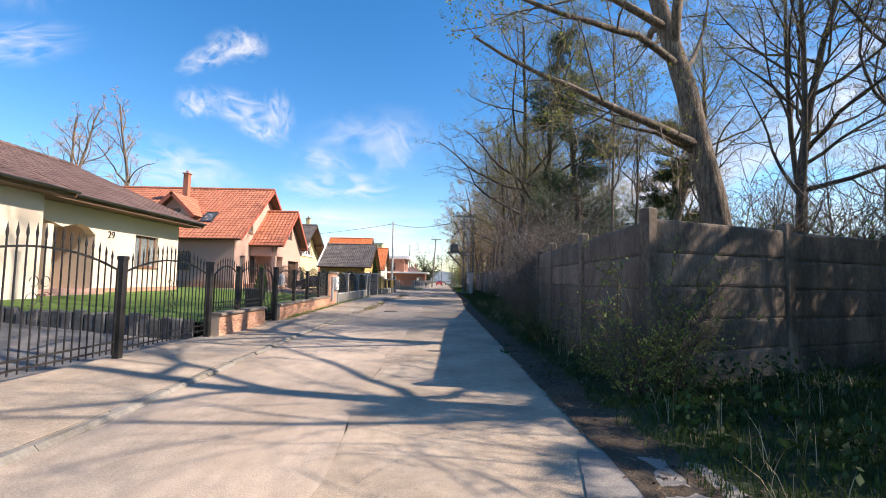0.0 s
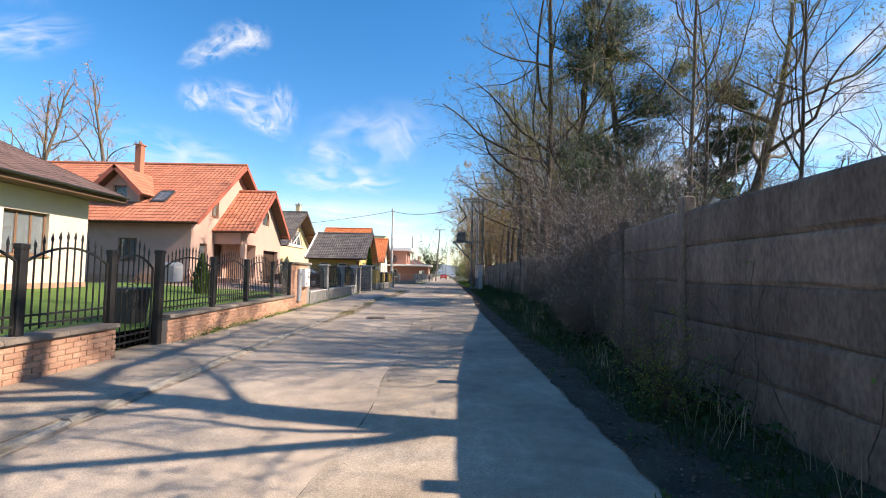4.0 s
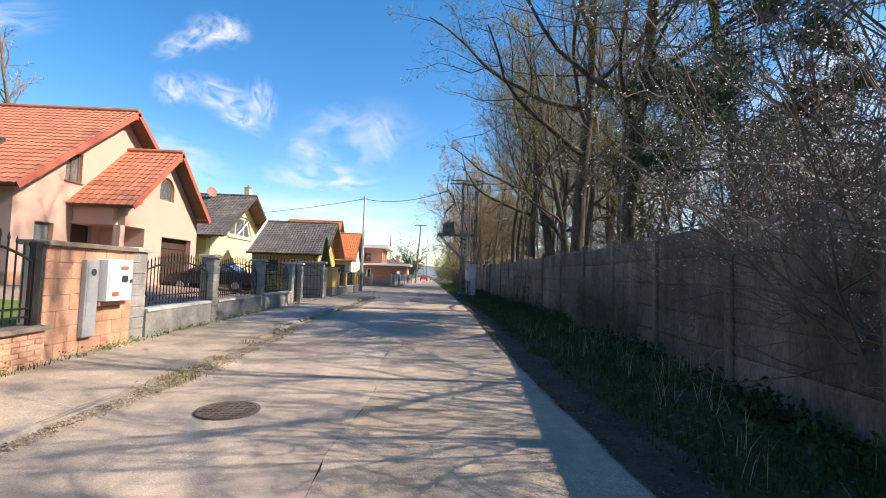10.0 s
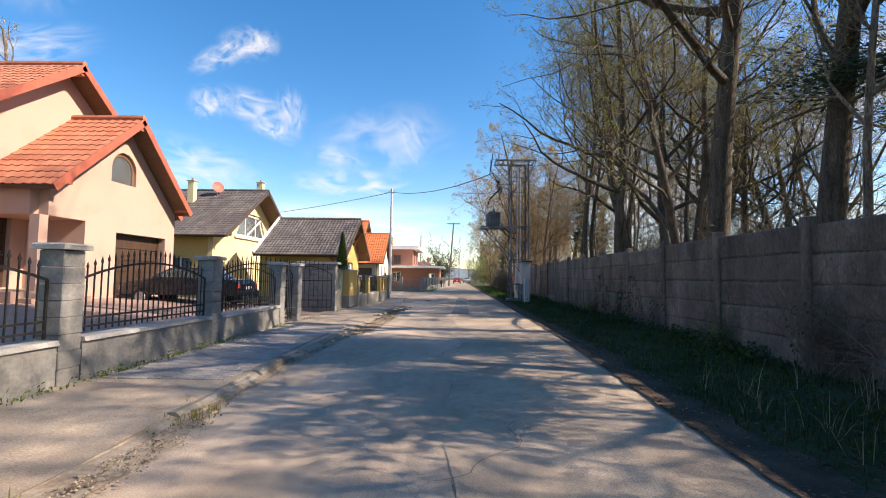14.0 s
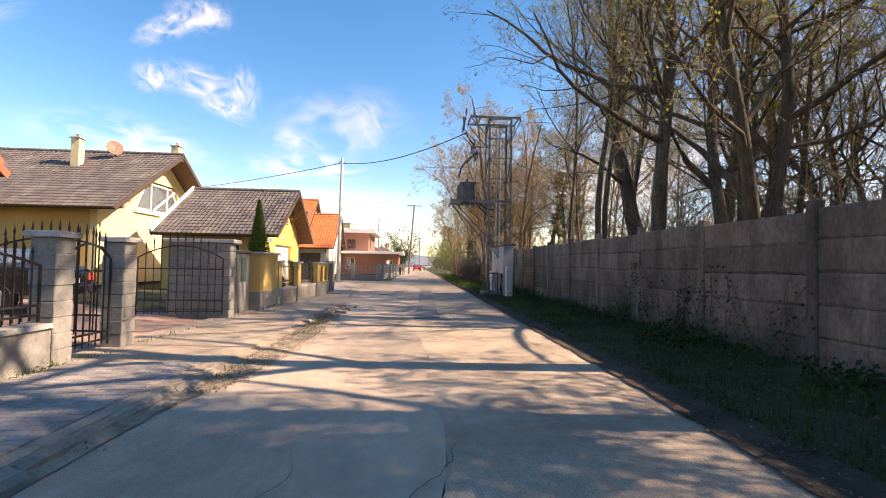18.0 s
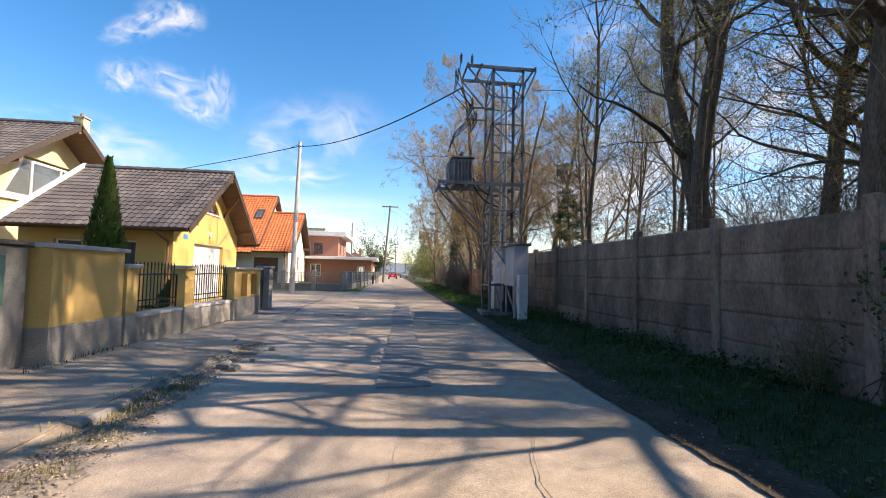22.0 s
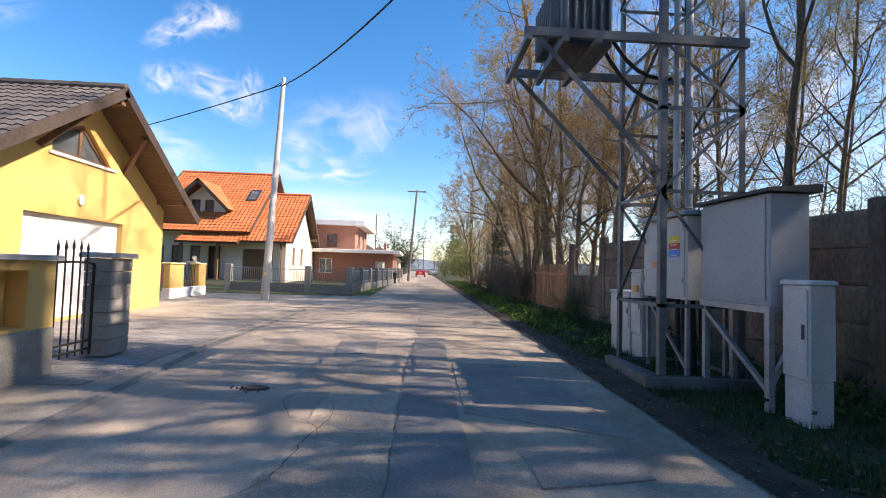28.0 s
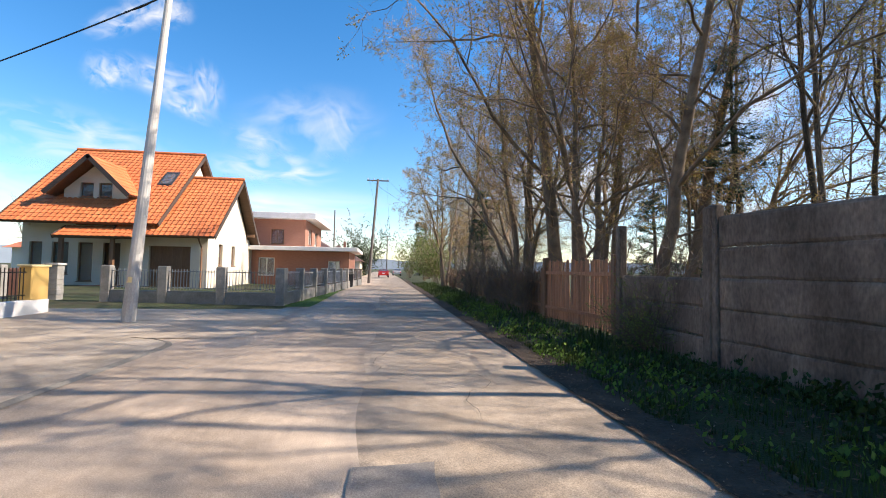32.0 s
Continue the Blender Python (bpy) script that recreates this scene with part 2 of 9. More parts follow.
M = {
    "asphalt_old": material("asphalt_old", grit=(0.66, 1.3), mid=(5.0, 0.82, 1.16), colors=((0.32, 0.248, 0.182), (0.415, 0.327, 0.246), (0.5, 0.398, 0.304)), scale=0.55, rough=0.92, bump=0.35, fine=130, bump_dist=0.006, stain=(0.27, 0.225, 0.18), stain_scale=0.35, stretch=(1, 0.5, 1)),
    "asphalt_coarse": material("asphalt_coarse", grit=(0.55, 1.42), mid=(6.0, 0.8, 1.18), colors=((0.305, 0.236, 0.17), (0.385, 0.305, 0.224), (0.47, 0.378, 0.285)), scale=0.9, rough=0.95, bump=0.5, fine=95, stain=(0.24, 0.2, 0.16), stain_scale=0.5, bump_dist=0.008),
    "asphalt_patch": material("asphalt_patch", mid=(5.0, 0.82, 1.2), grit=(0.7, 1.3), colors=((0.19, 0.172, 0.152), (0.265, 0.24, 0.212)), scale=1.2, rough=0.9, bump=0.5, fine=90),
    "asphalt_mid": material("asphalt_mid", mid=(5.0, 0.85, 1.15), grit=(0.65, 1.35), colors=((0.25, 0.218, 0.185), (0.32, 0.28, 0.235)), scale=1.2, rough=0.92, bump=0.6, fine=60, stain=(0.16, 0.15, 0.14), stain_scale=0.8),
    "asphalt_walk": material("asphalt_walk", grit=(0.66, 1.34), mid=(4.0, 0.8, 1.18), colors=((0.285, 0.222, 0.162), (0.355, 0.281, 0.207), (0.43, 0.345, 0.258)), scale=0.9, rough=0.95, bump=0.5, fine=60, stain=(0.3, 0.26, 0.21), stain_scale=0.8),
    "court": material("court", grit=(0.68, 1.32), mid=(3.0, 0.82, 1.16), colors=((0.31, 0.255, 0.195), (0.385, 0.322, 0.25), (0.46, 0.39, 0.305)), scale=0.7, rough=0.95, bump=0.5, fine=60, stain=(0.3, 0.25, 0.19), stain_scale=0.5),
    "grit": material("grit", ((0.22, 0.17, 0.12), (0.32, 0.255, 0.185), (0.4, 0.33, 0.25)), scale=4, rough=1, bump=0.9, fine=22, stain=(0.16, 0.12, 0.085), stain_scale=1.6, bump_dist=0.02),
    "kerb": material("kerb", ((0.2, 0.18, 0.15), (0.33, 0.3, 0.25)), scale=3, rough=0.95, bump=0.7, fine=30, per="object", stain=(0.13, 0.11, 0.08), stain_scale=1.5),
    "soil": material("soil", ((0.035, 0.025, 0.017), (0.065, 0.047, 0.032), (0.1, 0.075, 0.052)), scale=2, rough=1, bump=0.9, fine=25, bump_dist=0.03),
    "grass_ground": material("grass_ground", ((0.025, 0.036, 0.012), (0.045, 0.06, 0.02), (0.07, 0.06, 0.032)), scale=0.9, rough=1, bump=0.9, fine=35, stain=(0.06, 0.045, 0.03), stain_scale=0.4, bump_dist=0.04),
    "lawn": material("lawn", ((0.07, 0.13, 0.02), (0.11, 0.19, 0.03)), scale=1.5, rough=1, bump=0.9, fine=50, bump_dist=0.03),
    "concrete": material("concrete", grit=(0.66, 1.3), mid=(4.5, 0.72, 1.25), colors=((0.1, 0.077, 0.058), (0.165, 0.127, 0.097), (0.24, 0.187, 0.143)), scale=1.3, rough=0.93, bump=0.55, fine=28, stain=(0.075, 0.058, 0.042), stain_scale=0.9, per="object", per_amount=0.2, stretch=(1, 1, 0.4)),
    "block_grey": material("block_grey", mid=(6.0, 0.82, 1.16), colors= ((0.21, 0.203, 0.186), (0.3, 0.288, 0.263)), scale=2, rough=0.9, bump=0.6, fine=22, stain=(0.24, 0.23, 0.21), stain_scale=1.2),
    "cap_grey": material("cap_grey", ((0.36, 0.34, 0.31), (0.5, 0.48, 0.44)), scale=3, rough=0.9, bump=0.4, fine=40, stain=(0.2, 0.19, 0.16)),
    "plaster_pink": material("plaster_pink", ((0.5, 0.325, 0.255), (0.57, 0.38, 0.3)), scale=0.7, rough=0.92, bump=0.3, fine=80, stain=(0.48, 0.325, 0.25)),
    "plaster_cream": material("plaster_cream", ((0.6, 0.5, 0.39), (0.67, 0.57, 0.45)), scale=0.7, rough=0.92, bump=0.3, fine=80),
    "plaster_light": material("plaster_light", ((0.64, 0.57, 0.45), (0.72, 0.65, 0.53)), scale=0.7, rough=0.92, bump=0.3, fine=80),
    "plaster_yellow": material("plaster_yellow", ((0.6, 0.385, 0.125), (0.68, 0.45, 0.16)), scale=0.6, rough=0.9, bump=0.3, fine=80, stain=(0.63, 0.41, 0.12)),
    "plaster_pale_yellow": material("plaster_pale_yellow", ((0.75, 0.59, 0.29), (0.82, 0.67, 0.36)), scale=0.6, rough=0.9, bump=0.3, fine=80),
    "plinth_grey": material("plinth_grey", mid=(3.0, 0.82, 1.15), colors= ((0.29, 0.265, 0.225), (0.39, 0.355, 0.3)), scale=1.6, rough=0.95, bump=0.5, fine=40, stain=(0.22, 0.2, 0.17), stain_scale=1.0),
    "brick_base": material("brick_base", ((0.42, 0.22, 0.14), (0.49, 0.275, 0.18), (0.55, 0.325, 0.215)), scale=5, rough=0.92, bump=0.6, fine=30, per="object", per_amount=0.12),
    "mortar": material("mortar", ((0.45, 0.34, 0.26), (0.52, 0.41, 0.32)), scale=5, rough=0.95, bump=0.4),
    "cap_brown": material("cap_brown", ((0.14, 0.11, 0.085), (0.22, 0.18, 0.14)), scale=4, rough=0.9, bump=0.5, fine=40, stain=(0.3, 0.24, 0.18)),
    "tile_orange": material("tile_orange", ((0.4, 0.135, 0.075), (0.5, 0.19, 0.108)), scale=1.2, rough=0.75, bump=0.2, per="island", per_amount=0.14),
    "tile_bright": material("tile_bright", ((0.53, 0.14, 0.045), (0.62, 0.19, 0.065)), scale=1.2, rough=0.65, bump=0.2, per="island", per_amount=0.12),
    "tile_dark": material("tile_dark", ((0.085, 0.07, 0.065), (0.13, 0.115, 0.105)), scale=1.2, rough=0.7, bump=0.3, per="island", per_amount=0.2, stain=(0.17, 0.15, 0.12), stain_scale=0.8),
    "tile_brown": material("tile_brown", ((0.1, 0.06, 0.05), (0.16, 0.1, 0.085)), scale=1.2, rough=0.75, bump=0.3, per="island", per_amount=0.18),
    "trim_red": material("trim_red", ((0.4, 0.1, 0.06), (0.48, 0.14, 0.08)), scale=3, rough=0.6, bump=0.1),
    "wood_brown": material("wood_brown", ((0.16, 0.08, 0.045), (0.24, 0.13, 0.07)), scale=3, rough=0.65, bump=0.25, fine=30, stretch=(6, 6, 0.6)),
    "wood_dark": material("wood_dark", ((0.05, 0.034, 0.026), (0.095, 0.066, 0.05)), scale=3, rough=0.7, bump=0.25, fine=30, stretch=(0.6, 6, 6)),
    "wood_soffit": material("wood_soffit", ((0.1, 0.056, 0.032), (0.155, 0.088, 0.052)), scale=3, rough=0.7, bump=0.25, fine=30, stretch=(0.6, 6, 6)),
    "wood_fence": material("wood_fence", ((0.3, 0.14, 0.075), (0.42, 0.21, 0.12)), scale=3, rough=0.85, bump=0.4, fine=30, stretch=(6, 6, 0.6), per="object", per_amount=0.2),
    "brick_red": material("brick_red", ((0.32, 0.145, 0.1), (0.4, 0.19, 0.13)), scale=4, rough=0.9, bump=0.4, fine=30, stretch=(1, 1, 5)),
    "white_paint": material("white_paint", ((0.74, 0.73, 0.7), (0.82, 0.81, 0.78)), scale=2, rough=0.5, bump=0.05, stain=(0.68, 0.66, 0.61)),
    "iron": material("iron", ((0.02, 0.019, 0.018), (0.045, 0.042, 0.04)), scale=6, rough=0.5, metal=0.3, bump=0.15),
    "steel_grey": material("steel_grey", ((0.125, 0.13, 0.135), (0.21, 0.215, 0.22)), scale=3, rough=0.55, metal=0.4, bump=0.1, stain=(0.09, 0.07, 0.055)),
    "galvanised": material("galvanised", ((0.3, 0.31, 0.32), (0.42, 0.43, 0.44)), scale=3, rough=0.55, metal=0.55, bump=0.1, stain=(0.2, 0.17, 0.14)),
    "cabinet_grey": material("cabinet_grey", ((0.3, 0.31, 0.32), (0.38, 0.39, 0.4)), scale=1.5, rough=0.55, bump=0.06, stain=(0.36, 0.36, 0.36)),
    "cabinet_light": material("cabinet_light", mid=(2.5, 0.88, 1.08), colors= ((0.46, 0.445, 0.415), (0.58, 0.56, 0.52)), scale=1.5, rough=0.6, bump=0.1, stain=(0.42, 0.4, 0.37)),
    "pole_concrete": material("pole_concrete", ((0.42, 0.4, 0.37), (0.54, 0.52, 0.48)), scale=2, rough=0.9, bump=0.3, stretch=(1, 1, 0.3)),
    "pole_wood": material("pole_wood", ((0.13, 0.115, 0.1), (0.2, 0.18, 0.155)), scale=3, rough=0.9, bump=0.4, stretch=(4, 4, 0.3)),
    "cable": material("cable", ((0.012, 0.012, 0.012), (0.02, 0.02, 0.02)), rough=0.6, bump=0),
    "bark": material("bark", grit=(0.45, 1.4), colors=((0.075, 0.056, 0.042), (0.16, 0.125, 0.092), (0.27, 0.215, 0.16)), scale=5, rough=1, bump=0.9, fine=18, stretch=(3, 3, 0.6), bump_dist=0.03),
    "bark_dark": material("bark_dark", grit=(0.45, 1.4), colors=((0.06, 0.046, 0.034), (0.14, 0.112, 0.083)), scale=3, rough=1, bump=0.9, fine=18, stretch=(3, 3, 0.6), bump_dist=0.03),
    "twig": material("twig", ((0.21, 0.16, 0.1), (0.34, 0.265, 0.175)), scale=1, rough=0.95, bump=0),
    "twig_dark": material("twig_dark", ((0.075, 0.052, 0.036), (0.15, 0.108, 0.075)), scale=1.5, rough=0.95, bump=0),
    "twig_grey": material("twig_grey", ((0.11, 0.08, 0.06), (0.21, 0.16, 0.125)), scale=1.5, rough=0.95, bump=0),
    "bark_warm": material("bark_warm", ((0.13, 0.09, 0.06), (0.26, 0.19, 0.13)), scale=3, rough=0.95, bump=0.6),
    "twig_warm": material("twig_warm", ((0.33, 0.2, 0.1), (0.5, 0.32, 0.18)), scale=1, rough=0.95, bump=0),
    "leaf_spring": leafy("leaf_spring", (0.19, 0.2, 0.035), (0.33, 0.32, 0.07), trans=0.4),
    "leaf_bud": leafy("leaf_bud", (0.3, 0.2, 0.07), (0.42, 0.33, 0.1), trans=0.3),
    "leaf_bush": leafy("leaf_bush", (0.1, 0.15, 0.03), (0.2, 0.26, 0.06)),
    "leaf_weed": leafy("leaf_weed", (0.025, 0.048, 0.012), (0.06, 0.095, 0.024), trans=0.2),
    "leaf_fresh": leafy("leaf_fresh", (0.09, 0.17, 0.025), (0.16, 0.26, 0.05), trans=0.35),
    "needle": leafy("needle", (0.025, 0.05, 0.02), (0.055, 0.085, 0.035), trans=0.1),
    "thuja": leafy("thuja", (0.04, 0.08, 0.015), (0.09, 0.14, 0.03), trans=0.1),
    "blossom": leafy("blossom", (0.66, 0.61, 0.59), (0.82, 0.78, 0.76), trans=0.4),
    "grass_blade": leafy("grass_blade", (0.035, 0.058, 0.014), (0.075, 0.11, 0.028)),
    "tuft": leafy("tuft", (0.17, 0.165, 0.055), (0.36, 0.3, 0.13)),
    "dry_stalk": leafy("dry_stalk", (0.28, 0.22, 0.13), (0.42, 0.34, 0.22), trans=0.1),
    "ivy": leafy("ivy", (0.02, 0.04, 0.012), (0.05, 0.08, 0.02), rough=0.4, trans=0.1),
    "window_glass": glass("window_glass", (0.55, 0.6, 0.62)),
    "car_black": material("car_black", ((0.012, 0.013, 0.018), (0.02, 0.021, 0.028)), rough=0.18, bump=0, spec=0.6),
    "car_red": material("car_red", ((0.5, 0.02, 0.02), (0.55, 0.03, 0.025)), rough=0.25, bump=0, spec=0.6),
    "rubber": material("rubber", ((0.02, 0.02, 0.02), (0.035, 0.035, 0.035)), rough=0.9, bump=0.2),
    "plastic_dark": material("plastic_dark", ((0.03, 0.032, 0.035), (0.05, 0.052, 0.055)), rough=0.5, bump=0.1),
    "paver": material("paver", ((0.25, 0.22, 0.2), (0.34, 0.31, 0.28)), scale=2, rough=0.95, bump=0.4, fine=40, per="island", per_amount=0.12),
    "paver_red": material("paver_red", ((0.3, 0.19, 0.15), (0.4, 0.27, 0.21)), scale=2, rough=0.95, bump=0.4, fine=40),
    "far_green": material("far_green", ((0.05, 0.075, 0.03), (0.1, 0.12, 0.05)), scale=0.15, rough=1, bump=0),
    "dish_red": material("dish_red", ((0.42, 0.11, 0.07), (0.5, 0.15, 0.1)), scale=2, rough=0.6, bump=0.1),
    "door_dark": material("door_dark", ((0.05, 0.028, 0.018), (0.09, 0.05, 0.03)), scale=3, rough=0.5, bump=0.2, stretch=(5, 5, 0.6)),
}

M["sign_yellow"] = material("sign_yellow", ((0.75, 0.55, 0.03), (0.8, 0.6, 0.05)), rough=0.5, bump=0)
M["sign_red"] = material("sign_red", ((0.55, 0.05, 0.03), (0.6, 0.07, 0.04)), rough=0.5, bump=0)
M["sign_blue"] = material("sign_blue", ((0.05, 0.2, 0.6), (0.06, 0.25, 0.68)), rough=0.5, bump=0)
M["sign_orange"] = material("sign_orange", ((0.7, 0.25, 0.04), (0.75, 0.3, 0.06)), rough=0.5, bump=0)


# ---- mesh helpers ----
class Build:
    """Gathers vertices and faces in world places; obj() links them as one mesh relative to an origin."""

    def __init__(self, origin=(0, 0, 0)):
        self.v, self.f, self.o = [], [], Vector(origin)

    def add(self, verts, faces):
        k = len(self.v)
        self.v += [tuple(p) for p in verts]
        self.f += [tuple(i + k for i in q) for q in faces]
        return self

    def box(self, x0, y0, z0, x1, y1, z1):
        return self.add([(x0, y0, z0), (x1, y0, z0), (x1, y1, z0), (x0, y1, z0), (x0, y0, z1), (x1, y0, z1), (x1, y1, z1), (x0, y1, z1)],
                        [(3, 2, 1, 0), (4, 5, 6, 7), (0, 1, 5, 4), (1, 2, 6, 5), (2, 3, 7, 6), (3, 0, 4, 7)])

    def cbox(self, x0, y0, z0, x1, y1, z1, c=0.015):
        """A box whose upper and upright edges are chamfered."""
        def ring(d, z):
            return [(x0 + d + c, y0 + d, z), (x1 - d - c, y0 + d, z), (x1 - d, y0 + d + c, z), (x1 - d, y1 - d - c, z), (x1 - d - c, y1 - d, z), (x0 + d + c, y1 - d, z), (x0 + d, y1 - d - c, z), (x0 + d, y0 + d + c, z)]
        vs = ring(0, z0) + ring(0, z1 - c) + ring(c, z1)
        fs = [tuple(range(7, -1, -1)), tuple(range(16, 24))]
        for r in (0, 8):
            fs += [(r + i, r + (i + 1) % 8, r + 8 + (i + 1) % 8, r + 8 + i) for i in range(8)]
        return self.add(vs, fs)

    def rod(self, a, b, r0, r1=None, n=6, cap=True):
        a, b = Vector(a), Vector(b)
        r1 = r0 if r1 is None else r1
        d = (b - a).normalized()
        u = d.orthogonal().normalized()
        w = d.cross(u)
        vs = []
        for p, r in ((a, r0), (b, r1)):
            vs += [p + r * (math.cos(2 * math.pi * i / n) * u + math.sin(2 * math.pi * i / n) * w) for i in range(n)]
        fs = [(i, (i + 1) % n, n + (i + 1) % n, n + i) for i in range(n)]
        if cap:
            fs += [tuple(range(n - 1, -1, -1)), tuple(range(n, 2 * n))]
        return self.add(vs, fs)

    def beam(self, a, b, w, h):
        """A straight bar of section w x h; h lies as near to upright as it can."""
        a, b = Vector(a), Vector(b)
        d = (b - a).normalized()
        up = Vector((0, 0, 1)) if abs(d.z) < 0.95 else Vector((0, 1, 0))
        s = d.cross(up).normalized() * (w / 2)
        t = s.cross(d).normalized() * (h / 2)
        vs = [p + i * s + j * t for p in (a, b) for i, j in ((-1, -1), (1, -1), (1, 1), (-1, 1))]
        return self.add(vs, [(3, 2, 1, 0), (4, 5, 6, 7), (0, 1, 5, 4), (1, 2, 6, 5), (2, 3, 7, 6), (3, 0, 4, 7)])

    def tube(self, pts, r, n=6):
        pts = [Vector(p) for p in pts]
        for a, b in zip(pts, pts[1:]):
            self.rod(a, b, r, r, n)
        return self

    def prism(self, poly, place, t0, t1):
        """A polygon in (u, v), set by place(u, v, depth) and given depth from t0 to t1."""
        n = len(poly)
        vs = [place(u, v, t0) for u, v in poly] + [place(u, v, t1) for u, v in poly]
        return self.add(vs, [tuple(range(n)), tuple(range(2 * n - 1, n - 1, -1))] + [(i, n + i, n + (i + 1) % n, (i + 1) % n) for i in range(n)])

    def holed(self, outer, holes, place, t0, t1):
        """A wall: an outline with openings cut right through it."""
        from mathutils.geometry import tessellate_polygon
        loops = [outer] + list(holes)
        flat = [p for lp in loops for p in lp]
        tris = tessellate_polygon([[Vector((u, v, 0)) for u, v in lp] for lp in loops])
        n = len(flat)
        vs = [place(u, v, t0) for u, v in flat] + [place(u, v, t1) for u, v in flat]
        fs = [tuple(t) for t in tris] + [tuple(n + i for i in reversed(t)) for t in tris]
        k = 0
        for lp in loops:
            c = len(lp)
            fs += [(k + i, k + (i + 1) % c, n + k + (i + 1) % c, n + k + i) for i in range(c)]
            k += c
        return self.add(vs, fs)

    def mesh(self, name, mat, smooth=False):
        me = bpy.data.meshes.new(name)
        ox, oy, oz = self.o
        me.from_pydata([(x - ox, y - oy, z - oz) for x, y, z in self.v], [], self.f)
        bm = bmesh.new()
        bm.from_mesh(me)
        if len(bm.faces) < 40000:
            bmesh.ops.recalc_face_normals(bm, faces=bm.faces)
        bm.to_mesh(me)
        bm.free()
        me.materials.append(M[mat])
        if smooth:
            me.shade_smooth()
        return me


def thing(name, base, label, category, group="", kind=""):
    ob = new(name)
    ob.location = base
    ob.empty_display_size = 0.2
    return tagged(ob, label, category, group, kind)


def part(name, build, mat, parent, label="", smooth=False, kind=""):
    ob = new(name, build.mesh(name, mat, smooth))
    if parent is not None:
        ob.parent = parent
    if label or kind:
        tagged(ob, label, kind=kind)
    return ob


def solo(name, build, mat, label, category, group="", kind="", smooth=False):
    """A thing of one mesh, with its origin where build has it."""
    ob = new(name, build.mesh(name, mat, smooth))
    ob.location = build.o
    return tagged(ob, label, category, group, kind)


def share(name, me, parent, loc, rot=(0, 0, 0), scale=(1, 1, 1)):
    """One more object on a mesh that alike pieces share."""
    ob = new(name, me)
    ob.parent = parent
    ob.location, ob.rotation_euler, ob.scale = loc, rot, scale
    return ob


# ---- thin clouds far off ----
def cloud_material():
    m = bpy.data.materials.new("cloud")
    m.use_nodes = True
    n, l = m.node_tree.nodes, m.node_tree.links
    n.clear()
    tc = n.new("ShaderNodeTexCoord")
    rad = n.new("ShaderNodeVectorMath")
    rad.operation = "LENGTH"
    l.new(tc.outputs["Object"], rad.inputs[0])
    fall = n.new("ShaderNodeMapRange")
    fall.interpolation_type = "SMOOTHSTEP"
    fall.inputs["From Min"].default_value, fall.inputs["From Max"].default_value = 1.0, 0.1
    l.new(rad.outputs["Value"], fall.inputs["Value"])
    info = n.new("ShaderNodeObjectInfo")
    off = n.new("ShaderNodeVectorMath")
    off.operation = "MULTIPLY_ADD"
    off.inputs[1].default_value = (1.9, 1.3, 1.0)
    l.new(tc.outputs["Object"], off.inputs[0])
    l.new(info.outputs["Location"], off.inputs[2])
    ns = n.new("ShaderNodeTexNoise")
    ns.inputs["Scale"].default_value, ns.inputs["Detail"].default_value, ns.inputs["Distortion"].default_value = 1.15, 6, 1.0
    l.new(off.outputs["Vector"], ns.inputs["Vector"])
    nr = n.new("ShaderNodeMapRange")
    nr.inputs["From Min"].default_value, nr.inputs["From Max"].default_value = 0.37, 0.8
    l.new(ns.outputs["Fac"], nr.inputs["Value"])
    mu = n.new("ShaderNodeMath")
    mu.operation = "MULTIPLY"
    l.new(fall.outputs["Result"], mu.inputs[0])
    l.new(nr.outputs["Result"], mu.inputs[1])
    m2 = n.new("ShaderNodeMath")
    m2.operation = "MULTIPLY"
    l.new(mu.outputs["Value"], m2.inputs[0])
    l.new(info.outputs["Alpha"], m2.inputs[1])
    em = n.new("ShaderNodeEmission")
    em.inputs["Color"].default_value, em.inputs["Strength"].default_value = (0.9, 0.95, 1.0, 1), 0.66
    tr = n.new("ShaderNodeBsdfTransparent")
    mix = n.new("ShaderNodeMixShader")
    l.new(m2.outputs["Value"], mix.inputs["Fac"])
    l.new(tr.outputs["BSDF"], mix.inputs[1])
    l.new(em.outputs["Emission"], mix.inputs[2])
    out = n.new("ShaderNodeOutputMaterial")
    l.new(mix.outputs["Shader"], out.inputs["Surface"])
    return m


M["cloud"] = cloud_material()


def cloud(azimuth, elevation, width, height, turn, density):
    """A wisp of cloud 3 km off, by its bearing and angular size in degrees."""
    D = 3000.0
    az, el = radians(azimuth), radians(elevation)
    c = Vector((math.sin(az) * math.cos(el), math.cos(az) * math.cos(el), math.sin(el))) * D
    me = bpy.data.meshes.new("cloud")
    me.from_pydata([(-1, -1, 0), (1, -1, 0), (1, 1, 0), (-1, 1, 0)], [], [(0, 1, 2, 3)])
    me.materials.append(M["cloud"])
    ob = new("cloud", me)
    ob.matrix_world = Matrix.Translation(c) @ c.to_track_quat("Z", "Y").to_matrix().to_4x4() @ Matrix.Rotation(radians(turn), 4, "Z") @ Matrix.Diagonal((D * math.tan(radians(width / 2)), D * math.tan(radians(height / 2)), 1, 1))
    ob.color = (1, 1, 1, density)
    return tagged(ob, "thin white wisp of cloud high in the sky", "cloud", kind="structure")


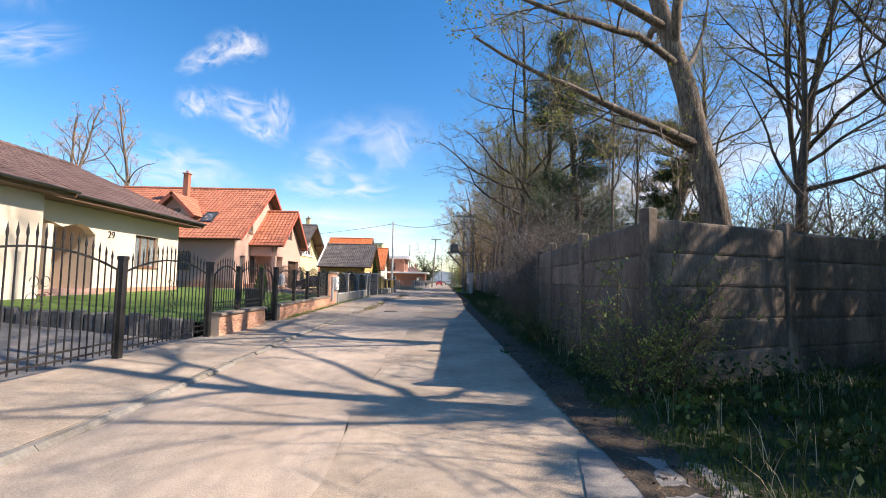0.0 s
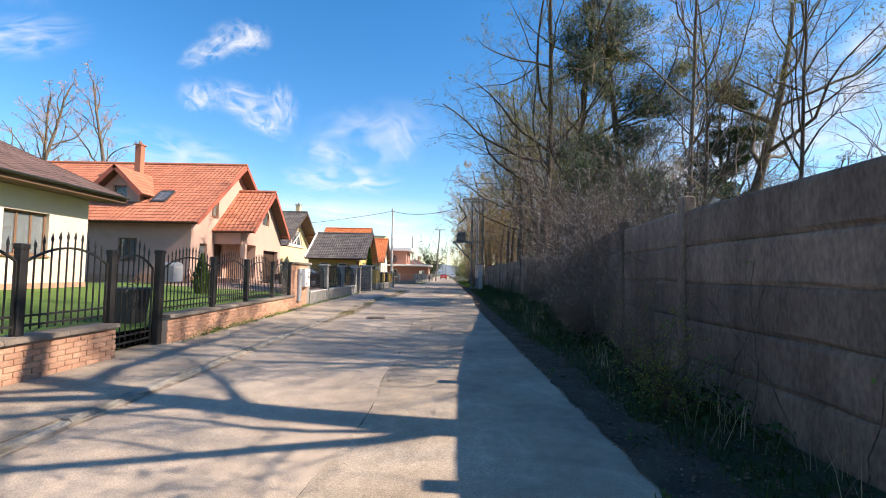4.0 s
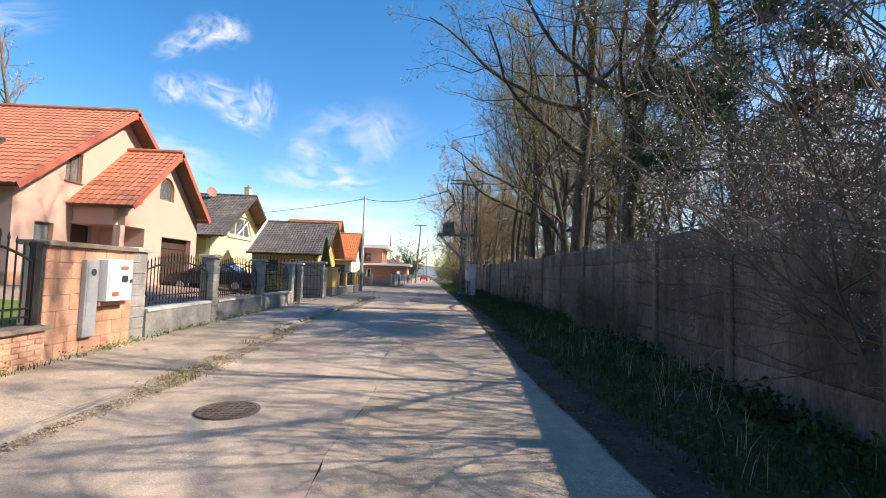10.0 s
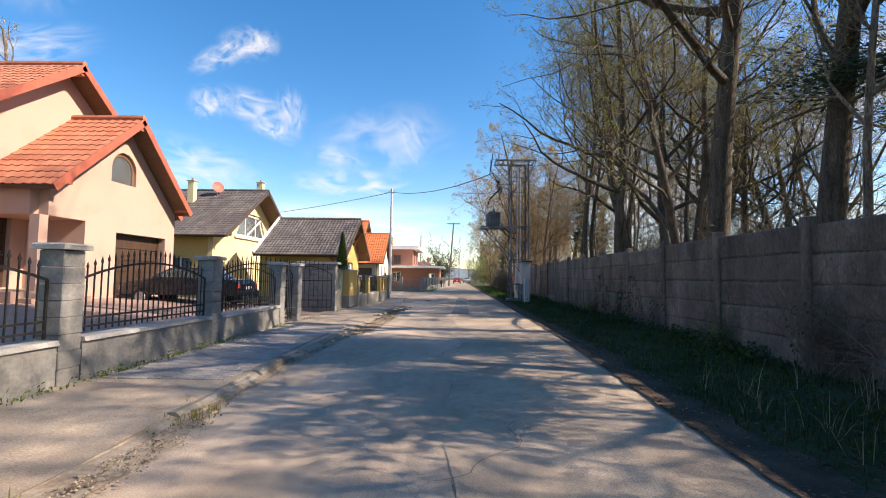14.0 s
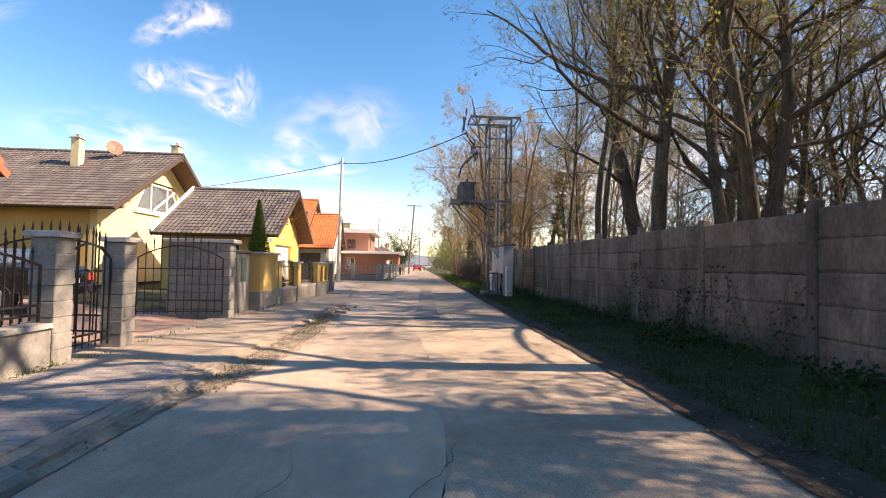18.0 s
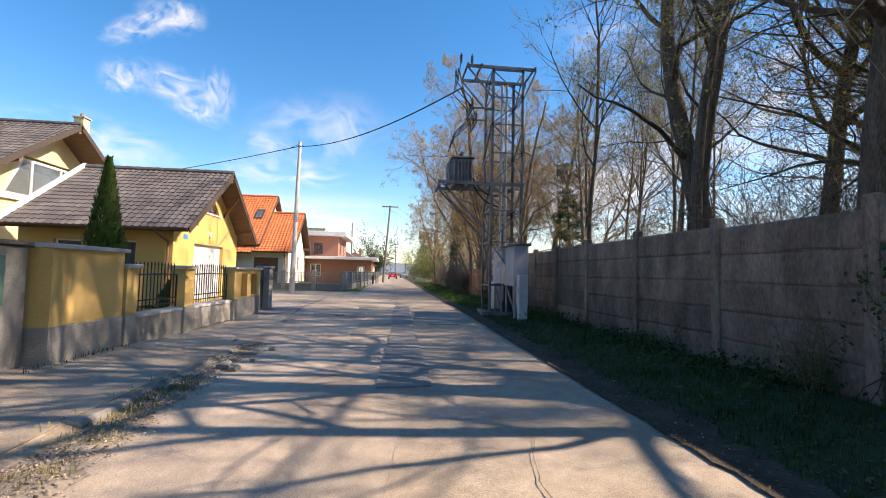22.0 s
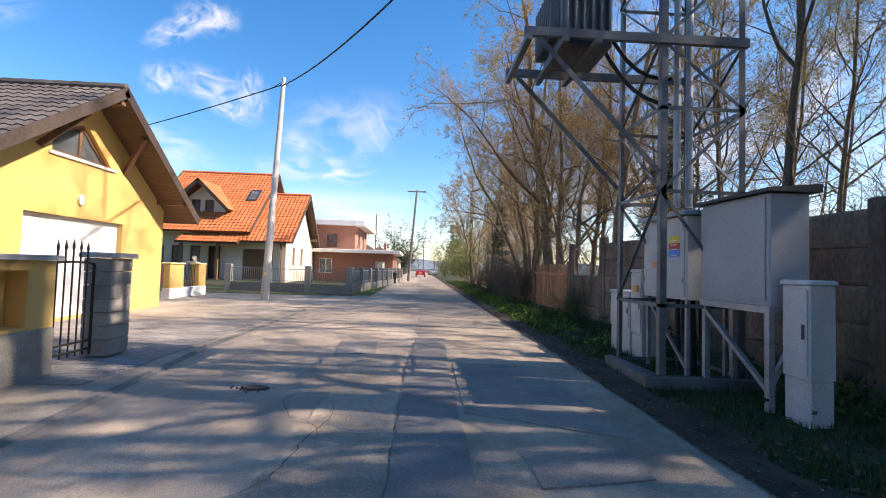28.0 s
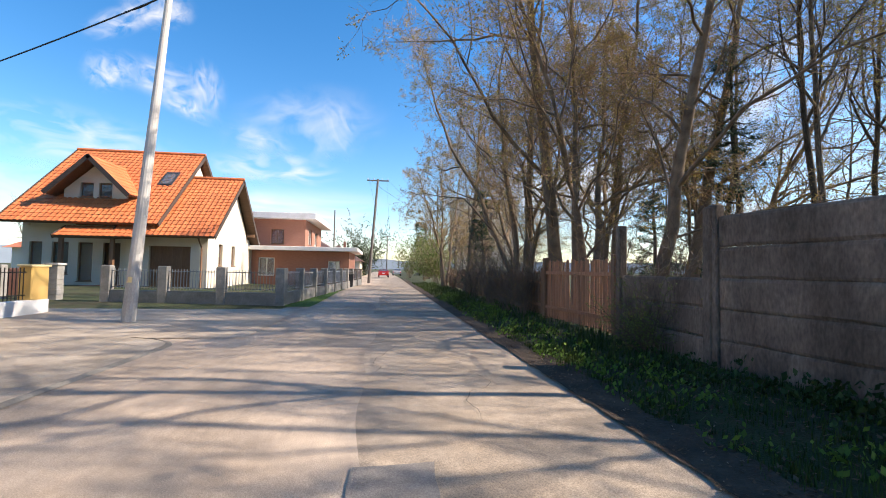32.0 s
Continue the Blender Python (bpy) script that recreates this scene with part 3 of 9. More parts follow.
for c in ((-24.9, 25.2, 7.5, 4.4, -16, 1.0), (-27.6, 23.6, 9.5, 3.0, -34, 0.9), (-23.4, 25.6, 4.0, 2.6, 20, 0.7),
          (-28.9, 18.6, 5.0, 4.4, -30, 0.9), (-24.6, 18.9, 12.5, 4.4, 8, 1.0), (-20.0, 18.8, 4.2, 6.6, -12, 0.9), (-21.6, 16.6, 7.0, 3.2, 18, 0.9), (-22.4, 18.0, 8.0, 5.0, 0, 0.5),
          (-12.8, 11.2, 17.0, 4.6, 0, 1.0), (-31.0, 11.9, 21.0, 7.0, 5, 0.9), (-9.5, 16.0, 22.0, 11.0, -14, 0.5), (-14.5, 14.2, 9.0, 3.4, 10, 0.5), (-5.5, 16.5, 6.0, 9.0, -30, 0.4),
          (-12.6, 6.0, 50.0, 8.5, 0, 1.0), (-44.1, 20.1, 4.5, 14.0, 62, 0.7), (-46.0, 27.0, 12.0, 9.0, 30, 0.6), (33.0, 10.4, 54.2, 20.1, 0, 1.1), (42.3, 18.7, 20.6, 13.8, 0, 0.9), (22.0, 9.0, 26.0, 10.0, 0, 1.0), (30.0, 26.0, 24.0, 9.0, 10, 0.6), (-40.1, 6.5, 28.1, 8.0, 0, 0.7)):
    cloud(*c)


# ---- ground, road, pavement ----
def lerp_list(pairs, t):
    for (a, va), (b, vb) in zip(pairs, pairs[1:]):
        if t <= b:
            k = min(1, max(0, (t - a) / (b - a)))
            return va + (vb - va) * k
    return pairs[-1][1]


ROAD_R = [(-40, 1.55), (12, 1.52), (24, 1.45), (29, 1.55), (35, 1.8), (45, 1.88), (55, 2.02), (70, 2.0), (120, 2.4), (400, 2.4)]
FENCE_X = [(-40, -5.35), (14, -5.35), (24, -5.75), (27, -5.92), (38, -5.85), (46, -5.65), (51, -5.4), (54, -5.4), (400, -5.4)]
KERB_X = [(-40, -3.3), (5, -3.35), (12, -3.6), (30, -3.68), (47, -3.55), (400, -3.55)]


def road_right(y):
    return lerp_list(ROAD_R, y)


def fence_x(y):
    return lerp_list(FENCE_X, y)


def kerb_x(y):
    return lerp_list(KERB_X, y)


def ground_z(x, y):
    """The lie of the land beside the road."""
    if x > -3.9:
        right = road_right(y)
        if x < right + 0.05:
            return -0.08
        k = min(1, (x - right) / 0.5)
        return -0.08 + k * 0.09 + 0.08 * min(1, max(0, x - right - 0.8) / 2)
    yard = min(1, max(0, (-x - 6.2) / 6.5))
    rise = lerp_list([(-40, 0.62), (28, 0.66), (46, 0.55), (52, 0.1), (60, 0.0), (72, 0.0), (78, 0.25), (400, 0.2)], y)
    if 46.5 < y < 70.5 and x > -62:
        return -0.06
    return 0.03 + yard * rise


def ground_sheet():
    xs = [-600, -300, -150, -80, -50, -35, -26, -20, -16, -13.5, -11.5, -9.5, -8, -6.8, -6.2, -5.4, -4.6, -3.95, -3.85, 1.3, 1.5, 1.7, 1.9, 2.1, 2.4, 2.8, 3.3, 3.9, 4.6, 5.5, 7, 10, 14, 20, 30, 50, 90, 160, 300, 600]
    ys = [-120, -60, -30] + [-15 + 1.5 * i for i in range(74)] + [100, 110, 125, 150, 200, 300, 500, 900]
    b = Build()
    b.v = [(x, y, ground_z(x, y) + (0.03 * noise.noise(Vector((x * 0.9, y * 0.9, 0))) if x > 2.3 else 0)) for y in ys for x in xs]
    w = len(xs)
    b.f = [(j * w + i, j * w + i + 1, (j + 1) * w + i + 1, (j + 1) * w + i) for j in range(len(ys) - 1) for i in range(w - 1)]
    return solo("ground", b, "grass_ground", "rough grassy ground with bare soil beside the road", "ground", kind="structure")


ground_sheet()


def strip(name, left, right, y0, y1, step, z, mat, label, category, cols=4):
    b = Build()
    n = int((y1 - y0) / step) + 1
    for j in range(n):
        y = y0 + (y1 - y0) * j / (n - 1)
        xl, xr = left(y), right(y)
        for i in range(cols + 1):
            x = xl + (xr - xl) * i / cols
            zz = z(x, y) if callable(z) else z
            b.v.append((x, y, zz))
    w = cols + 1
    b.f = [(j * w + i, j * w + i + 1, (j + 1) * w + i + 1, (j + 1) * w + i) for j in range(n - 1) for i in range(cols)]
    return solo(name, b, mat, label, category, kind="structure", smooth=True)


def seam(y):
    return -0.95 + 0.07 * math.sin(y * 0.6) + 0.05 * math.sin(y * 1.7 + 1) + 0.35 * max(0, min(1, (y - 30) / 20)) + 0.04 * noise.noise(Vector((y * 3.0, 9.0, 0)))


def ragged(y):
    return 0.05 * noise.noise(Vector((y * 1.3, 3.1, 0))) + 0.03 * noise.noise(Vector((y * 4.0, 7.7, 0)))


strip("road", lambda y: kerb_x(y) - (1.4 if y > 47.0 else 0.1), lambda y: seam(y) - (0.01 if y < 26 else 0.005 if y < 41 else -0.01), -30, 260, 0.5, lambda x, y: 0.012 * noise.noise(Vector((x * 0.5, y * 0.3, 0))), "asphalt_old", "worn pale grey asphalt road lane", "road")
strip("road_edge_lane", lambda y: seam(y) + (0.01 if y < 26 else 0.005 if y < 41 else -0.02), lambda y: road_right(y) + ragged(y), -30, 260, 0.25, lambda x, y: -0.003 + 0.012 * noise.noise(Vector((x * 0.5, y * 0.3, 0))), "asphalt_coarse", "coarse grey asphalt road lane with crumbling edge", "road")
strip("road_seam", lambda y: seam(y) - 0.011, lambda y: seam(y) + 0.011, -30, 41, 0.25, -0.004, "asphalt_coarse", "dark open joint along the asphalt road", "road", cols=1)
strip("soil_edge", lambda y: road_right(y) - 0.07 + 1.1 * ragged(y * 2.7), lambda y: road_right(y) + 0.5 + 4 * ragged(y * 0.7), -30, 120, 0.2, lambda x, y: max(ground_z(x, y) + 0.012, 0.008 - 0.02 * max(0, x - road_right(y))) + 0.008 * noise.noise(Vector((x * 4, y * 4, 1))) + 0.014, "soil", "bare brown soil creeping over the road edge", "soil", cols=7)

KERB_TOP = [(-30, 0.055), (19, 0.055), (22, 0.03), (27.4, 0.03), (28.3, 0.105), (35, 0.105), (36.3, 0.07), (40.6, 0.07), (41.3, 0.1), (44, 0.1), (46, 0.03), (60, 0.02)]

GUTTER = [(10, 0.03), (16, 0.08), (21, 0.1), (23, 0.3), (27.5, 0.3), (28.5, 0.08), (34.5, 0.1), (36, 0.45), (39.5, 0.55), (42, 0.4), (43.5, 0.22), (45, 0.3), (47, 0.05)]



def pavement_z(x, y):
    """The pavement falls from the fences to the height of its edge."""
    a, b = fence_x(y), kerb_x(y) - 0.14
    k = min(1, max(0, (x - a) / (b - a)))
    base = 0.1 - 0.075 * max(0, (y - 45.2) / 2.0)
    return base + (min(base, lerp_list(KERB_TOP, y)) - base) * k * k * (3 - 2 * k)


def surface_z(x, y):
    """The top of road, pavement or soil."""
    if y < 47 and kerb_x(y) - 0.14 < x < road_right(y) - 0.1:
        return 0.012
    if y < 47 and fence_x(y) < x <= kerb_x(y) - 0.14:
        return pavement_z(x, y)
    return ground_z(x, y)


def court_edge(y):
    return -3.62 - 0.7 * min(1, max(0, (y - 47) / 8)) - (0.0 if y < 61.9 else 1.6 * (1 - math.sqrt(max(0, 1 - ((y - 61.9) / 1.25) ** 2))))


strip("pavement", lambda y: fence_x(y) - 0.25, lambda y: kerb_x(y) - 0.14, -30, 47.2, 0.5, lambda x, y: pavement_z(x, y) + 0.008 * noise.noise(Vector((x * 0.8, y * 0.5, 5))), "asphalt_walk", "patched grey asphalt pavement beside the fences", "pavement", cols=8)
strip("forecourt", lambda y: fence_x(y) - 0.25 - 4.0 * min(1, max(0, (y - 54.2) / 0.6)), court_edge, 47.2, 63.1, 0.25, 0.014, "court", "flat asphalt forecourt before a garage", "pavement")
strip("forecourt_edging", lambda y: court_edge(y) - 0.02, lambda y: court_edge(y) + 0.1, 50.0, 63.1, 0.25, lambda x, y: 0.026 if x < court_edge(y) + 0.06 else 0.005, "kerb", "pale worn edging stones between forecourt and road", "kerb", cols=3)
strip("side_street", lambda y: -60, lambda y: -3.2, 63.0, 69.6, 0.5, 0.016, "court", "pale dusty side street joining the road", "road", cols=12)


# ---- the concrete panel wall ----
WALL = [(2.88, 6.42), (3.0, 9.6), (3.1, 12.7), (3.55, 17.9), (4.25, 23.9), (4.75, 29.5), (4.85, 33.5), (4.85, 41.3), (4.78, 49.1), (5.05, 56.9), (4.75, 59.6)]


def wall_points(spots, step):
    """Post places at even steps along a broken line."""
    out, carry = [Vector((*spots[0], 0))], 0.0
    for a, b in zip(spots, spots[1:]):
        a, b = Vector((*a, 0)), Vector((*b, 0))
        length, d = (b - a).length, (b - a).normalized()
        s = step - carry
        while s <= length:
            out.append(a + d * s)
            s += step
        carry = length - (s - step)
    return out


PANEL_H, PANEL_N = 0.475, 5
panel_meshes = []
for k in range(4):
    b = Build()
    nx, nz = 8, 5
    zrow = (0.0, 0.018, 0.05, PANEL_H - 0.05, PANEL_H - 0.016, PANEL_H)
    for side in (-1, 1):
        off = len(b.v)
        for j in range(nz + 1):
            for i in range(nx + 1):
                e = (0.03 if j in (0, nz) else 0.0) + (0.008 if j in (1, nz - 1) else 0.0) + (0.01 if i in (0, nx) else 0)
                chip = 0.03 * max(0, noise.noise(Vector((i * 1.7, j * 2.3, k * 5 + side)))) if j in (1, nz - 1) else 0
                b.v.append((i / nx, side * (0.045 - e - chip + 0.004 * noise.noise(Vector((i, j, k * 9.0)))), zrow[j] + (0.002 if j == nz else -0.002 if j == 0 else 0)))
        for j in range(nz):
            for i in range(nx):
                q = off + j * (nx + 1) + i
                b.f.append((q, q + 1, q + nx + 2, q + nx + 1))
    h = (nx + 1) * (nz + 1)
    edge = [i for i in range(nx + 1)] + [j * (nx + 1) + nx for j in range(1, nz + 1)] + [nz * (nx + 1) + i for i in range(nx - 1, -1, -1)] + [j * (nx + 1) for j in range(nz - 1, 0, -1)]
    b.f += [(edge[i], edge[(i + 1) % len(edge)], h + edge[(i + 1) % len(edge)], h + edge[i]) for i in range(len(edge))]
    panel_meshes.append(b.mesh("panel", "concrete"))
b = Build().cbox(-0.095, -0.085, -0.3, 0.095, 0.085, 2.52, 0.02)
post_mesh = b.mesh("wall_post", "concrete")


def panel_wall(name, posts, base=0.03):
    w = thing(name, (posts[0].x, posts[0].y, 0), "weathered grey concrete wall of stacked panels between posts", "wall", kind="structure")
    o = Vector(w.location)
    rnd = random.Random(name)
    for i, p in enumerate(posts):
        d = (posts[min(i + 1, len(posts) - 1)] - posts[max(i - 1, 0)])
        share("wall_post", post_mesh, w, p - o + Vector((0, 0, base + rnd.uniform(-0.04, 0.03))), (rnd.uniform(-0.01, 0.01), rnd.uniform(-0.01, 0.01), math.atan2(d.y, d.x)))
    for a, c in zip(posts, posts[1:]):
        d = c - a
        ang, length = math.atan2(d.y, d.x), d.length - 0.1
        st = a + d.normalized() * 0.05 - o
        drop = rnd.uniform(-0.03, 0.03)
        for r in range(PANEL_N):
            share("panel", rnd.choice(panel_meshes), w, st + Vector((0, 0, base + drop + r * PANEL_H)), (rnd.uniform(-0.012, 0.012), rnd.uniform(-0.003, 0.003), ang), (length, 1, 1))
    return w


WALL_POSTS = wall_points(WALL[:3], 3.12) + [Vector((3.33, 15.3, 0)), Vector((3.6, 17.9, 0)), Vector((3.9, 20.5, 0)), Vector((4.2, 23.1, 0)), Vector((4.45, 25.7, 0)), Vector((4.65, 28.3, 0))]
WALL_POSTS += [Vector((lerp_list([(30, 4.78), (33.5, 4.85), (41.3, 4.85), (49.1, 4.78), (56.9, 5.0), (60, 4.7)], y), y, 0)) for y in (30.9, 33.5, 36.1, 38.7, 41.3, 43.9, 46.5, 49.1, 51.7, 54.3, 56.9, 59.5)]
FRONT_POSTS = [Vector((2.92, 6.4, 0)), Vector((5.74, 7.56, 0)), Vector((8.55, 8.7, 0)), Vector((11.35, 9.85, 0)), Vector((14.15, 11.0, 0))]


# ---- houses ----
def to_street(xp):
    """Places (u, v, depth) on a wall that faces the road, at x = xp."""
    return lambda u, v, d: (xp - d, u, v)


def to_viewer(yp):
    """Places on a wall that faces back along the road, at y = yp."""
    return lambda u, v, d: (u, yp + d, v)


def rect(u0, v0, u1, v1):
    return [(u0, v0), (u1, v0), (u1, v1), (u0, v1)]


def tile_field(b, e0, u, v, lu, lv, tw=0.3, th=0.36, lift=0.03):
    """Rows of curved roof tiles over a slope from its lower corner e0 along u and up v."""
    e0, u, v = Vector(e0), Vector(u).normalized(), Vector(v).normalized()
    nrm = u.cross(v)
    if nrm.z < 0:
        nrm = -nrm
    nu, nv = max(1, round(lu / tw)), max(1, round(lv / th))
    tw, th = lu / nu, lv / nv
    prof = ((0.0, 0.0), (0.2, 0.028), (0.42, 0.04), (0.65, 0.018), (1.0, 0.0))
    for j in range(nv):
        for i in range(nu):
            k = len(b.v)
            jig = random.uniform(-0.004, 0.004)
            for a, h in prof:
                p = e0 + u * ((i + a) * tw) + v * (j * th - 0.02 + jig) + nrm * (h + lift)
                b.v += [tuple(p - nrm * 0.022), tuple(p), tuple(e0 + u * ((i + a) * tw) + v * ((j + 1) * th) + nrm * (h + 0.004))]
            for q in range(len(prof) - 1):
                o = k + 3 * q
                b.f += [(o, o + 3, o + 4, o + 1), (o + 1, o + 4, o + 5, o + 2)]
    return b


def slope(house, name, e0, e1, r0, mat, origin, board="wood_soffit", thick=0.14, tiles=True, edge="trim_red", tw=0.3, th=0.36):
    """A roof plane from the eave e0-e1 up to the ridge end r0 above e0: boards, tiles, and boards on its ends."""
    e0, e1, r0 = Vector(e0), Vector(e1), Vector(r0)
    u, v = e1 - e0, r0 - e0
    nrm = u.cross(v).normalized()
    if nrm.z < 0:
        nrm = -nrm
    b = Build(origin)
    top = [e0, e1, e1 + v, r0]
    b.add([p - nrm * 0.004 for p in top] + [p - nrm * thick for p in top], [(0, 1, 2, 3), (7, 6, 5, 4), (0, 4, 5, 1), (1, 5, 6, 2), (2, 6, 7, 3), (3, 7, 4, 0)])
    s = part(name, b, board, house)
    if tiles:
        b = Build(origin)
        tile_field(b, e0, u, v, u.length, v.length, tw, th)
        part("roof_tiles", b, mat, s, kind="stuff")
    for p, sgn in ((e0, -1), (e1, 1)):
        d = u.normalized() * 0.025 * sgn
        a0, a1 = p, p + v
        ends = Build(origin).add([a0 + d + nrm * 0.05, a1 + d + nrm * 0.05, a1 + d - nrm * 0.2, a0 + d - nrm * 0.2, a0 + 2.2 * d + nrm * 0.05, a1 + 2.2 * d + nrm * 0.05, a1 + 2.2 * d - nrm * 0.2, a0 + 2.2 * d - nrm * 0.2],
                 [(0, 1, 2, 3), (7, 6, 5, 4), (0, 4, 5, 1), (1, 5, 6, 2), (2, 6, 7, 3), (3, 7, 4, 0)])
        part("barge_board", ends, edge, s)
    return s


def ridge_cap(house, a, c, mat, origin, r=0.13):
    a, c = Vector(a), Vector(c)
    n = max(2, int((c - a).length / 0.4))
    b = Build(origin)
    for i in range(n):
        b.rod(a.lerp(c, i / n), a.lerp(c, (i + 1.08) / n), r, r * 0.86, 8)
    part("ridge_tiles", b, mat, house, kind="stuff")


def gutter(house, a, c, mat, origin, down=None):
    a, c = Vector(a), Vector(c)
    d = (c - a).normalized()
    s = d.cross(Vector((0, 0, 1))).normalized()
    b = Build(origin)
    sect = [(math.cos(t) * 0.075, math.sin(t) * 0.075) for t in [math.pi + math.pi * i / 6 for i in range(7)]]
    sect += [(x * 0.85, z * 0.85) for x, z in reversed(sect)]
    n = len(sect)
    vs = [a + s * x + Vector((0, 0, z)) for x, z in sect] + [c + s * x + Vector((0, 0, z)) for x, z in sect]
    b.add(vs, [(i, (i + 1) % n, n + (i + 1) % n, n + i) for i in range(n)])
    part("gutter", b, mat, house)
    if down:
        b = Build(origin)
        b.tube(down, 0.045, 8)
        part("downpipe", b, mat, house)


def window(house, place, u0, v0, u1, v1, origin, mat="wood_brown", bars=1, sill="wood_brown", inset=0.12, cross=0, reveal=0.0):
    """A framed window in an opening: frame with sashes, pane and sill."""
    f = 0.07
    b = Build(origin)
    holes, n = [], bars + 1
    w = (u1 - u0 - f) / n
    for i in range(n):
        a = u0 + f + i * w
        if cross:
            vm = v0 + (v1 - v0) * cross
            holes += [rect(a, v0 + f, a + w - f, vm - f / 2), rect(a, vm + f / 2, a + w - f, v1 - f)]
        else:
            holes.append(rect(a, v0 + f, a + w - f, v1 - f))
    b.holed(rect(u0 + 0.005, v0 + 0.005, u1 - 0.005, v1 - 0.005), holes, place, inset, inset + 0.07)
    w_ob = part("window", b, mat, house)
    for h in holes:
        b = Build(origin)
        b.prism(h, place, inset + 0.03, inset + 0.045)
        pane = part("pane", b, "window_glass", w_ob)
        pane.visible_shadow = False
    if sill:
        b = Build(origin)
        b.prism(rect(u0 - 0.05, v0 - 0.05, u1 + 0.05, v0 - 0.003), place, -0.06, inset)
        part("sill", b, sill, w_ob)
    return w_ob


def plain_box(house, name, mat, origin, *dims):
    made = [part(name, Build(origin).box(*d), mat, house) for d in dims]
    return made[0]


def leaf_door(house, place, u0, v0, u1, v1, origin, mat, inset=0.15, panels=(1, 3), name="door", handle=True):
    """A door leaf with sunk panels."""
    b = Build(origin)
    nu, nv = panels
    b.prism(rect(u0 + 0.004, v0, u1 - 0.004, v1 - 0.004), place, inset + 0.03, inset + 0.06)
    pw, ph = (u1 - u0 - 0.1) / nu, (v1 - v0 - 0.1) / nv
    holes = [rect(u0 + 0.1 + i * pw, v0 + 0.1 + j * ph, u0 + i * pw + pw, v0 + j * ph + ph) for i in range(nu) for j in range(nv)]
    b.holed(rect(u0 + 0.004, v0, u1 - 0.004, v1 - 0.004), holes, place, inset, inset + 0.0299)
    d = part(name, b, mat, house)
    if handle:
        b = Build(origin)
        b.tube([place(u1 - 0.1, v0 + 1.02, inset - 0.06), place(u1 - 0.22, v0 + 1.02, inset - 0.06)], 0.012)
        b.tube([place(u1 - 0.1, v0 + 1.02, inset), place(u1 - 0.1, v0 + 1.02, inset - 0.06)], 0.012)
        part("door_handle", b, "galvanised", d)
    return d


def chimney(house, x, y, z0, z1, w, mat, origin, cap="cap_grey"):
    b = Build(origin).cbox(x - w / 2, y - w / 2, z0, x + w / 2, y + w / 2, z1, 0.02)
    c = part("chimney", b, mat, house)
    b = Build(origin).cbox(x - w / 2 - 0.07, y - w / 2 - 0.07, z1 + 0.002, x + w / 2 + 0.07, y + w / 2 + 0.07, z1 + 0.09, 0.02)
    part("chimney_cap", b, cap, c)
    b = Build(origin).rod((x, y, z1 + 0.09), (x, y, z1 + 0.3), 0.1, 0.09, 10)
    part("chimney_pot", b, "brick_red" if cap == "cap_grey" else cap, c)


def arch_loop(uc, v0, w, h, n=10):
    """An opening with an upright foot and a round head."""
    r = w / 2
    pts = [(uc - r, v0), (uc + r, v0)]
    return pts + [(uc + r * math.cos(math.pi * i / n), v0 + h - r + r * math.sin(math.pi * i / n)) for i in range(n + 1)]


